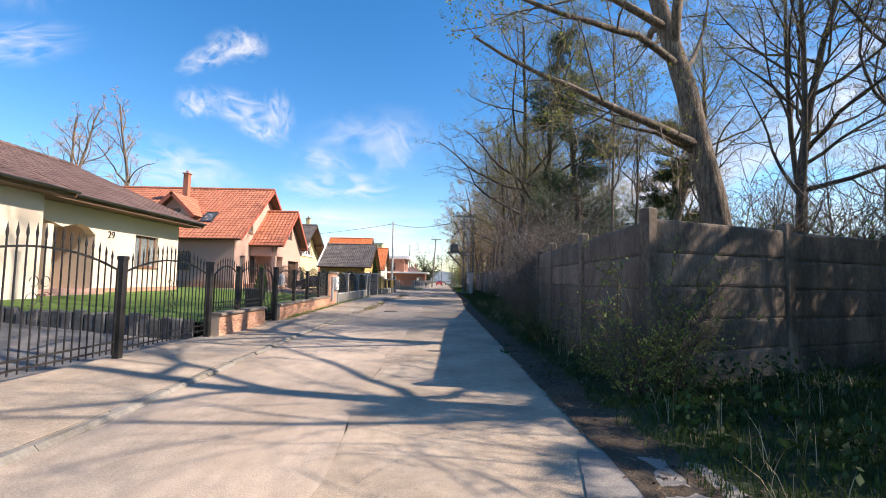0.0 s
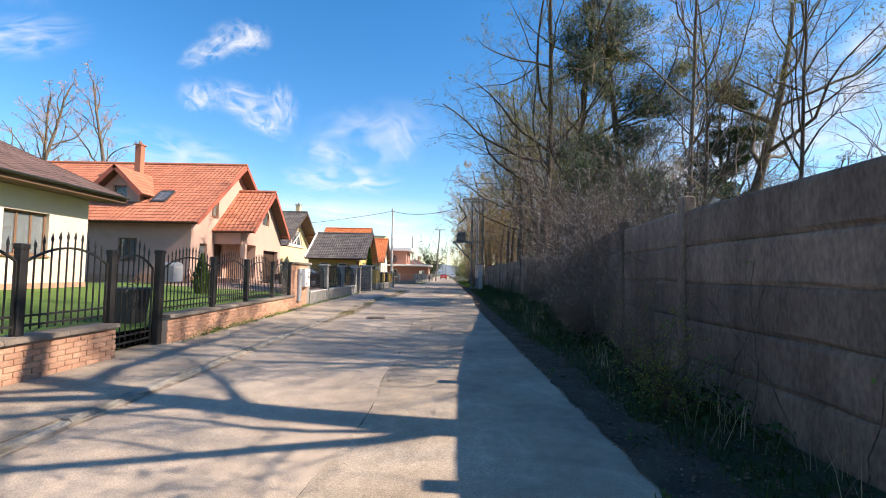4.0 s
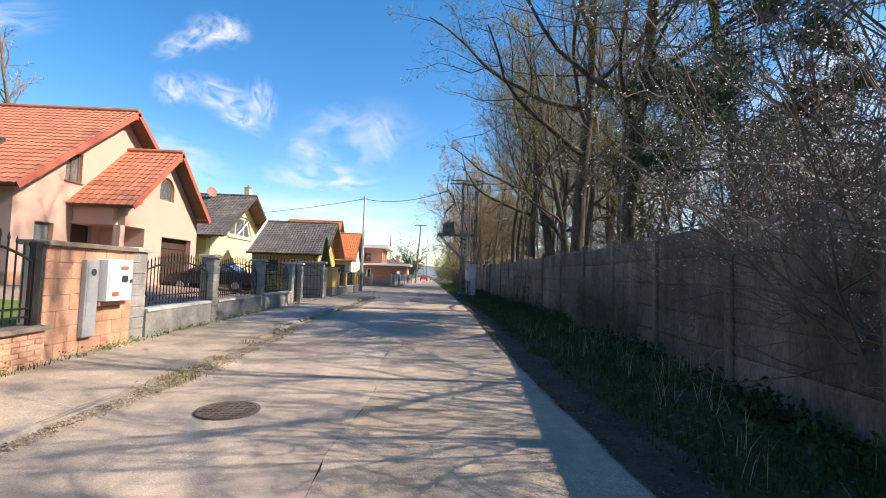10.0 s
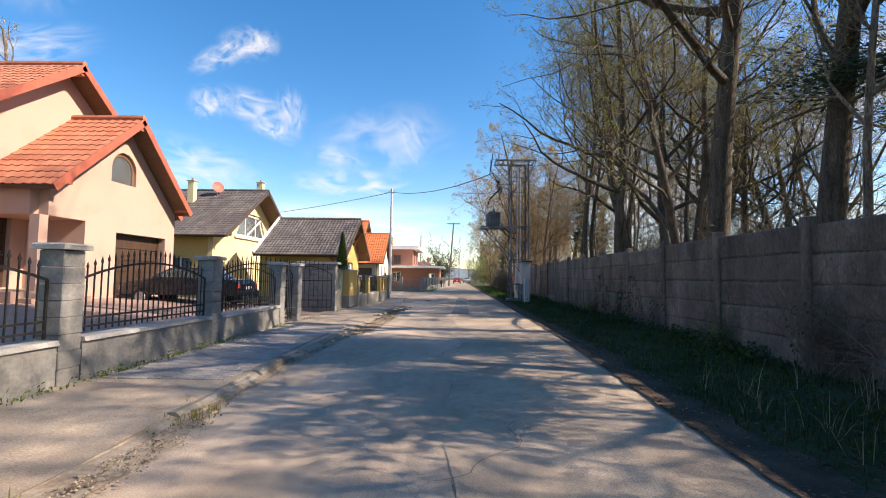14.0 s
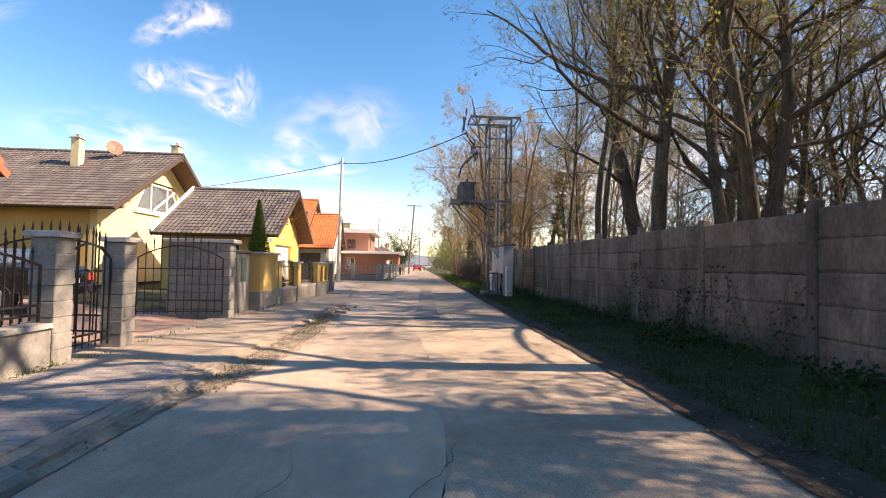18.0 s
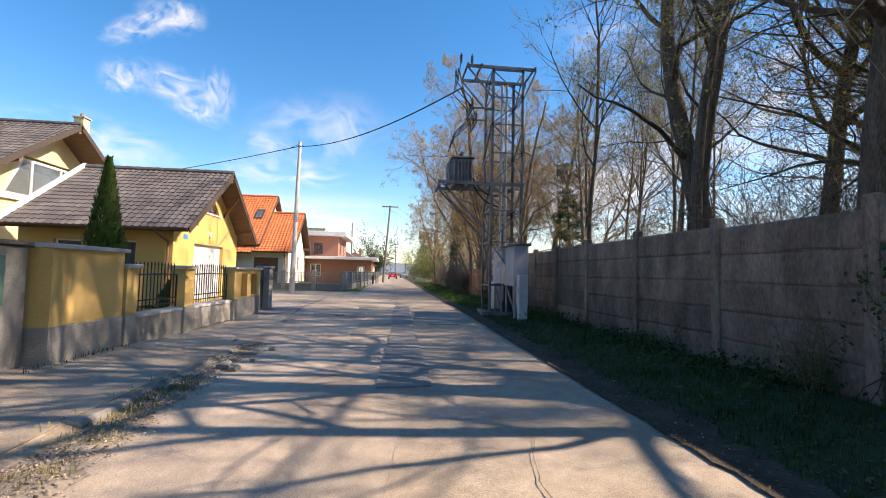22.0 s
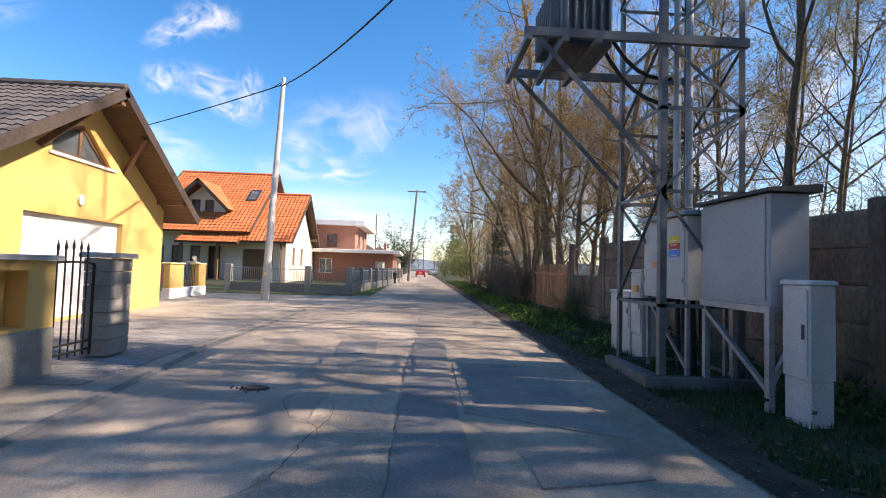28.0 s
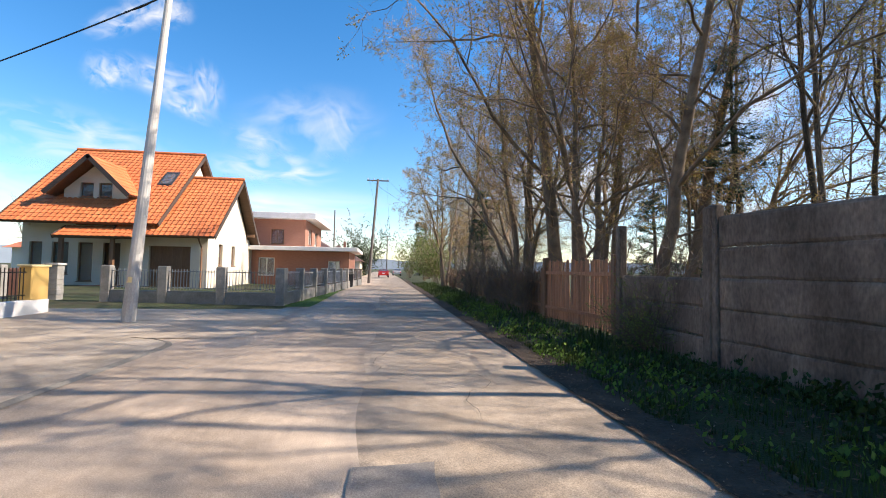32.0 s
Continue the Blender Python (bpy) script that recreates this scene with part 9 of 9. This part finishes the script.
M["crack"] = material("crack", ((0.1, 0.083, 0.066), (0.17, 0.142, 0.115)), scale=8, rough=1, bump=0.3)


def crack(x, y, way, length, seed, width=0.006):
    """A ragged open crack, a little lower than the crumbs along it."""
    rnd = random.Random(seed)
    b = Build((x, y, 0.0))
    a, n = radians(way), int(length / 0.09)
    p = Vector((x, y, 0.0))
    for i in range(n + 1):
        w = width * rnd.uniform(0.35, 1.2) * min(1.0, 4 * i / n + 0.1, 4 * (n - i) / n + 0.1)
        side = Vector((-math.sin(a), math.cos(a), 0)) * w
        z = Vector((0, 0, 0.02))
        b.v += [tuple(p - side + z), tuple(p + side + z)]
        a += rnd.gauss(0, 0.28) + 0.15 * (radians(way) - a)
        p = p + Vector((math.cos(a), math.sin(a), 0)) * 0.09
    b.f = [(2 * i, 2 * i + 2, 2 * i + 3, 2 * i + 1) for i in range(n)]
    return solo("asphalt_crack", b, "crack", "thin ragged crack in the old asphalt", "crack", "road cracks", kind="structure")


for c in ((-0.5, 14.2, 80, 2.6), (-0.2, 15.0, 25, 1.3), (-1.3, 17.5, 100, 2.2), (-0.9, 12.6, 95, 1.8), (-1.2, 26.5, 88, 2.4), (-1.1, 31.0, 85, 3.0), (-2.9, 30.6, 70, 3.2), (-2.6, 28.8, 60, 1.6), (-3.0, 44.6, 150, 1.2), (-2.7, 49.0, 62, 3.4),
          (-1.6, 50.4, 80, 2.6), (-3.0, 51.2, 75, 2.4), (0.6, 57.4, 95, 3.0), (-0.5, 59.0, 85, 3.6), (-0.35, 63.0, 92, 5.0), (0.3, 38.2, 84, 2.8), (1.0, 46.0, 100, 1.8)):
    crack(*c, seed=int(c[1] * 10))
patch([(-2.1, 55.9), (-1.38, 55.95), (-1.3, 54.6), (-2.0, 54.5)], "asphalt_mid", "small grey asphalt repair", 0.016)


M["rust"] = material("rust", ((0.1, 0.075, 0.055), (0.19, 0.145, 0.11)), scale=12, rough=0.85, metal=0.2, bump=0.4, fine=60)


def manhole(x, y, r=0.32):
    o = (x, y, 0.0)
    t = thing("manhole_cover", o, "round cast-iron manhole cover set in the asphalt", "manhole cover", "manhole covers")
    ring = [(x + r * math.cos(a * 0.2618), y + r * math.sin(a * 0.2618)) for a in range(24)]
    inner = [(x + 0.88 * r * math.cos(a * 0.2618), y + 0.88 * r * math.sin(a * 0.2618)) for a in range(24)]
    flat = lambda z: (lambda u, v, d: (u, v, z - d))
    part("frame", Build(o).holed(ring, [inner], flat(0.026), 0, 0.03), "rust", t)
    part("cover", Build(o).prism([(x + (u - x) * 0.985, y + (v - y) * 0.985) for u, v in inner], flat(0.018), 0, 0.02), "rust", t)
    b = Build(o)
    k = 0.06
    for i in range(-5, 6):
        for j in range(-5, 6):
            if (i * k) ** 2 + (j * k) ** 2 < (0.8 * r) ** 2:
                b.box(x + i * k - 0.02, y + j * k - 0.02, 0.0185, x + i * k + 0.02, y + j * k + 0.02, 0.026)
    part("stud", b, "rust", t, kind="stuff")


manhole(-2.29, 21.65)

# a broken-out hole in the asphalt of the junction, with loose crumbs round it
M["hole_dirt"] = material("hole_dirt", ((0.05, 0.04, 0.032), (0.11, 0.09, 0.07)), scale=14, rough=1, bump=0.8, fine=70)
rnd = random.Random(77)
o = (-2.55, 52.25, 0.0)
hole = thing("pothole", o, "ragged dark broken patch in the old asphalt", "pothole")
rim = [(-2.55 + rnd.uniform(0.45, 1.15) * 0.2 * math.cos(a * 0.349), 52.25 + rnd.uniform(0.45, 1.15) * 0.11 * math.sin(a * 0.349)) for a in range(18)]
part("bed", Build(o).prism(rim, lambda u, v, d: (u, v, 0.02 - d), 0, 0.02), "hole_dirt", hole)
b = Build(o)
for i in range(40):
    u, v, k = -2.6 + rnd.gauss(0, 0.12), 52.2 + rnd.gauss(0, 0.07), rnd.uniform(0.003, 0.008)
    b.box(u - k, v - k * 0.8, 0.008, u + k, v + k * 0.8, 0.02 + k)
part("rubble", b, "rust", hole, kind="stuff")


# ---- the slatted gate and low walls past the tower ----
def slat_fence(x0, y0, x1, y1, h, label, name="wooden_gate", lean=0.0):
    o = (x0, y0, 0.1)
    t = thing(name, o, label, "fence")
    A, C = Vector((x0, y0, 0)), Vector((x1, y1, 0))
    d = (C - A).normalized()
    L = (C - A).length
    side = Vector((-d.y, d.x, 0))
    for z in (0.45, h - 0.3):
        part("rail", Build(o).beam(A + side * 0.04 + Vector((0, 0, z)), C + side * 0.04 + Vector((0, 0, z)), 0.04, 0.09), "wood_fence", t)
    n = int(L / 0.115)
    me = Build().cbox(0, -0.012, 0, 0.085, 0.012, 1.0, 0.006).mesh("slat", "wood_fence" if name == "wooden_gate" else "wood_brown")
    rnd = random.Random(int(y0))
    for i in range(n):
        p = A + d * (i * 0.115) - Vector(o)
        share("slat", me, t, (p.x, p.y, rnd.uniform(0.02, 0.06)), (rnd.uniform(-0.02, 0.02), rnd.uniform(-0.015, 0.015), math.atan2(d.y, d.x)), (1, 1, h - 0.1 + rnd.uniform(-0.05, 0.04)))
    for p in (A, C):
        part("post", Build(o).cbox(p.x - 0.09, p.y - 0.09, 0.0, p.x + 0.09, p.y + 0.09, h + 0.15, 0.015), "wood_brown", t)
    return t


slat_fence(4.75, 62.6, 4.5, 66.3, 1.75, "reddish brown wooden slat gate in the wall")
slat_fence(4.55, 66.6, 5.0, 78.0, 1.45, "old dark wooden board fence under shrubs", name="wooden_fence")
slat_fence(5.0, 78.2, 5.4, 92.0, 1.45, "old dark wooden board fence under shrubs", name="wooden_fence")


# ---- far houses, blocks and hills ----
def far_house(x0, x1, y0, y1, ze, zr, wall, roof, label):
    o = ((x0 + x1) / 2, (y0 + y1) / 2, 0.1)
    h = thing("house", o, label, "house")
    part("wall", Build(o).holed(rect(x0, 0, x1, ze), [rect(x0 + 1.2, 1.0, x0 + 2.4, 2.2), rect(x1 - 2.6, 1.0, x1 - 1.4, 2.2)], to_viewer(y0), 0, 0.3), wall, h)
    for a in (x0 + 1.2, x1 - 2.6):
        window(h, to_viewer(y0), a, 1.0, a + 1.2, 2.2, o, mat="white_paint", sill="white_paint")
    part("wall", Build(o).box(x1 - 0.3, y0 + 0.302, 0, x1, y1, ze), wall, h)
    part("wall", Build(o).box(x0, y0 + 0.302, 0, x0 + 0.3, y1, ze), wall, h)
    part("wall", Build(o).box(x0 + 0.302, y1 - 0.3, 0, x1 - 0.302, y1, ze), wall, h)
    m, r = 0.6, min((x1 - x0), (y1 - y0)) / 2 - 0.2
    xa, xb, ya, yb = x0 - m, x1 + m, y0 - m, y1 + m
    if x1 - x0 > y1 - y0:
        r0, r1 = (xa + r, (ya + yb) / 2, zr), (xb - r, (ya + yb) / 2, zr)
        fs = [(0, 1, 5, 4), (1, 2, 5), (2, 3, 4, 5), (3, 0, 4), (3, 2, 1, 0)]
    else:
        r0, r1 = ((xa + xb) / 2, ya + r, zr), ((xa + xb) / 2, yb - r, zr)
        fs = [(0, 1, 4), (1, 2, 5, 4), (2, 3, 5), (3, 0, 4, 5), (3, 2, 1, 0)]
    part("roof", Build(o).add([(xa, ya, ze - 0.1), (xb, ya, ze - 0.1), (xb, yb, ze - 0.1), (xa, yb, ze - 0.1), r0, r1], fs), roof, h)
    chimney(h, (x0 + x1) / 2 + 1, (y0 + y1) / 2, zr - 1.2, zr + 0.7, 0.5, "brick_red", o)
    return h


far_house(-17, -6, 116, 128, 3.0, 6.6, "plaster_light", "tile_brown", "far cream bungalow with dark red hipped roof")
far_house(-13, -4.5, 138, 150, 2.8, 5.8, "plaster_cream", "tile_brown", "far house with red-brown hipped roof")
far_house(-26, -15, 160, 172, 3.0, 6.5, "plaster_light", "tile_orange", "far house with orange hipped roof")
far_house(-40, -28, 108, 120, 3.2, 7.0, "plaster_light", "tile_orange", "far house behind the gardens with orange roof")


def apartment_block(x0, x1, y, depth, floors, cols, mat, label):
    o = ((x0 + x1) / 2, y, 0)
    h = thing("apartment_building", o, label, "building")
    H = floors * 2.9 + 1
    part("wall", Build(o).box(x0, y, 0, x1, y + depth, H), mat, h)
    part("roof", Build(o).cbox(x0 - 0.3, y - 0.3, H + 0.003, x1 + 0.3, y + depth + 0.3, H + 0.6, 0.05), "cap_grey", h)
    me = Build().box(-0.8, -0.03, 0, 0.8, 0.05, 1.4).mesh("window", "window_glass")
    w = (x1 - x0) / cols
    for f in range(floors):
        for c in range(cols):
            share("window", me, h, (x0 + w * (c + 0.5) - o[0], -0.03, 1.6 + f * 2.9))
    return h


apartment_block(23, 44, 200, 14, 8, 6, "plaster_cream", "far pale yellow apartment block seen through the trees")
apartment_block(-58, -42, 330, 14, 9, 5, "plaster_pale_yellow", "far yellow-green tower block behind the roofs")


def hills():
    b = Build()
    n = 90
    for i in range(n + 1):
        a = radians(-80 + 160 * i / n)
        hgt = 40 + 45 * noise.noise(Vector((i * 0.13, 0, 0))) + 14 * noise.noise(Vector((i * 0.5, 2, 0)))
        x, y = 2200 * math.sin(a), 2200 * math.cos(a)
        b.v += [(x, y, -5), (x * 1.02, y * 1.02, max(10, hgt)), (x * 1.3, y * 1.3, -5)]
    for i in range(n):
        k = 3 * i
        b.f += [(k, k + 3, k + 4, k + 1), (k + 1, k + 4, k + 5, k + 2)]
    M["hill_blue"] = material("hill_blue", ((0.16, 0.2, 0.24), (0.22, 0.26, 0.29)), scale=0.004, rough=1, bump=0)
    solo("backdrop", b, "hill_blue", "low bluish wooded hills on the horizon", "hills", kind="structure")


hills()
rnd = random.Random(21)
for i in range(26):
    stand(rnd.choice((far_tree, far_oak, far_oak)), rnd.uniform(-90, 70), rnd.uniform(185, 280), rnd.uniform(0, 360), rnd.uniform(0.5, 0.8))
for x, y, s in ((-26, 100, 0.5), (-30, 96, 0.45), (-34, 104, 0.5), (-24, 128, 0.6), (-44, 98, 0.5), (-50, 110, 0.6), (-38, 92, 0.4)):
    stand(far_oak, x, y, rnd.uniform(0, 360), s)
fresh = make_shrub(91, 5.5, 0.55, 26, "leaf_bush", 5, 0.07, "twig", "round fresh green tree far down the road", name="willow_tree")
stand(fresh, 3.9, 125, 0, 1.15, first=True)
for x, y, s in ((5.0, 98, 0.9), (5.4, 104, 1.0), (4.8, 110, 0.9), (6.0, 118, 1.1)):
    stand(fresh, x, y, rnd.uniform(0, 360), s)
round_tree = make_shrub(93, 5.5, 0.75, 34, "needle", 7, 0.085, "bark_dark", "round dark evergreen tree far down the road", name="evergreen_tree")
stand(round_tree, -4.2, 150, 0, 1.75, first=True)


# ---- pieces of the walls and the kerb ----
panel_wall("wall_east", WALL_POSTS)
panel_wall("wall_south", FRONT_POSTS)
PANEL_N = 3
panel_wall("wall_low", [Vector((4.72, 59.6, 0)), Vector((4.75, 62.4, 0))])


def kerb_line():
    t = thing("kerb", (-3.5, 0, 0), "worn concrete kerb stones along the pavement", "kerb", kind="structure")
    meshes = []
    for k in range(4):
        b = Build()
        n = 8
        for i in range(n + 1):
            y = i / n
            w = 0.018 * noise.noise(Vector((y * 3.0, k * 3.3, 0)))
            c = 0.03 * max(0, noise.noise(Vector((y * 4.0, k * 7.7, 2)))) + (0.012 if i in (0, n) else 0)
            b.v += [(-0.15, y, -0.1), (-0.15, y, 0.104 + w * 0.3), (-0.045 - c, y, 0.112 + w - c * 0.5), (0.0 - c, y, 0.075 + w - c), (0.012, y, -0.1)]
        for i in range(n):
            b.f += [(5 * i + j, 5 * i + j + 1, 5 * i + 5 + j + 1, 5 * i + 5 + j) for j in range(4)]
        b.f += [(0, 1, 2, 3, 4), tuple(5 * n + j for j in (4, 3, 2, 1, 0))]
        meshes.append(b.mesh("kerb_stone", "kerb"))
    rnd = random.Random(2)
    y = -6.0
    while y < 46.0:
        x0, x1 = kerb_x(y), kerb_x(y + 1)
        worn = 1.0 if y < 29 else 3.0
        gone = 22 < y < 27.5 or 36 < y < 41 or y > 44.2
        if not gone:
            drop = lerp_list(KERB_TOP, y + 0.5) - 0.105
            share("kerb_stone", rnd.choice(meshes), t, (x0 + 3.5 + rnd.uniform(-0.014, 0.014) * worn, y + 0.005, drop + rnd.uniform(-0.012, 0.004) * worn), (rnd.uniform(-0.012, 0.012) * worn, rnd.uniform(-0.05, 0.05) * worn, math.atan2(-(x1 - x0), 1.0) + rnd.uniform(-0.008, 0.008)), (1, 0.99, 1))
        y += 1.0


def gutter_z(x, y):
    k = min(1, max(0, (kerb_x(y) + 0.03 - x) / 0.17))
    return 0.012 + (lerp_list(KERB_TOP, y) - 0.022) * k + 0.012 * noise.noise(Vector((x * 5, y * 5, 2)))


kerb_line()
strip("soil_gutter", lambda y: kerb_x(y) - 0.17, lambda y: kerb_x(y) + lerp_list(GUTTER, y) * (1 + 6 * ragged(y * 1.3 + 40)), 10, 47.0, 0.15, gutter_z, "grit", "crumbled soil and grit where the kerb is broken", "soil", cols=8)
strip("pavement_edge", lambda y: kerb_x(y) - 0.142, lambda y: kerb_x(y) - 0.1, -8, 47.0, 0.5, lambda x, y: lerp_list(KERB_TOP, y) - 0.004 if x < kerb_x(y) - 0.12 else 0.0, "grit", "worn edge of the pavement behind the kerb", "pavement", cols=1)


def rubble_piece(x, y, size, seed):
    """A broken lump of kerb concrete with uneven corners."""
    rnd = random.Random(seed)
    b = Build((x, y, 0.0))
    b.cbox(x - size, y - size * 1.3, 0.004, x + size, y + size * 1.3, size * 1.1, size * 0.3)
    b.v = [tuple(c + rnd.uniform(-0.28, 0.28) * size for c in v[:2]) + (v[2] + (rnd.uniform(-0.25, 0.2) * size if v[2] > size * 0.3 else 0),) for v in b.v]
    return solo("kerb_rubble", b, "kerb", "broken lump of kerb concrete lying in the gutter", "rubble", "kerb rubble")


for i, (x, y, k) in enumerate(((-3.3, 43.75, 0.085), (-3.12, 43.6, 0.07), (-3.42, 44.1, 0.06), (-3.05, 44.3, 0.04), (-3.2, 44.9, 0.045), (-3.0, 45.35, 0.05), (-3.5, 43.1, 0.06), (-3.35, 42.2, 0.05), (-3.62, 35.3, 0.06), (-3.55, 34.6, 0.045))):
    rubble_piece(x, y, k, 60 + i)


def paver_field(spans, z, label, w=0.2, d=0.1):
    """Small rectangular paving stones laid in running bond."""
    b = Build()
    rnd = random.Random(77)
    for x0, x1, y0, y1 in spans:
        row, y = 0, y0
        while y < y1:
            x = x0
            while x < x1 - 0.03:
                e = min(x1, x + (w / 2 if row % 2 and x == x0 else w))
                b.cbox(x + 0.004, y + 0.004, z - 0.05, e - 0.004, y + d - 0.004, z + rnd.uniform(-0.002, 0.003), 0.006)
                x = e
            y += d
            row += 1
    return solo("paving_stones", b, "paver", label, "paving", kind="stuff")


paver_field([(-5.6, -3.95, 29.4, 36.2)], 0.118, "small grey paving stones of the driveway crossing")
paver_field([(-8.85, -4.5, 52.2, 58.4)], 0.032, "small grey paving stones before the garage")
for i, (x, y, w, h, n) in enumerate(((-3.66, 28.15, 0.16, 0.3, 150), (-3.5, 23.0, 0.2, 0.35, 170), (-3.6, 24.3, 0.12, 0.25, 80), (-3.5, 41.6, 0.22, 0.9, 420), (-3.4, 42.6, 0.14, 0.4, 150), (-3.3, 39.9, 0.16, 0.4, 60), (-3.75, 26.2, 0.1, 0.2, 40), (-3.6, 35.9, 0.15, 0.4, 70))):
    blades("grass_tuft", n, (x - w, y - h, x + w, y + h), "tuft", "yellow-green grass tuft growing in the gutter", 0.03, 0.1, 150 + i, clump=5.0, width=0.006)
blades("grass", 900, (-5.75, 15, -5.2, 46), "grass_blade", "weeds at the foot of the fence", 0.03, 0.1, 17, clump=0.2, width=0.005, keep=lambda x, y: fence_x(y) + 0.15 < x < fence_x(y) + 0.34)
face_bricks(w1, 10.96, 13.79, 0.09, 6)
face_bricks(w2, 15.21, 23.39, 0.09, 6)
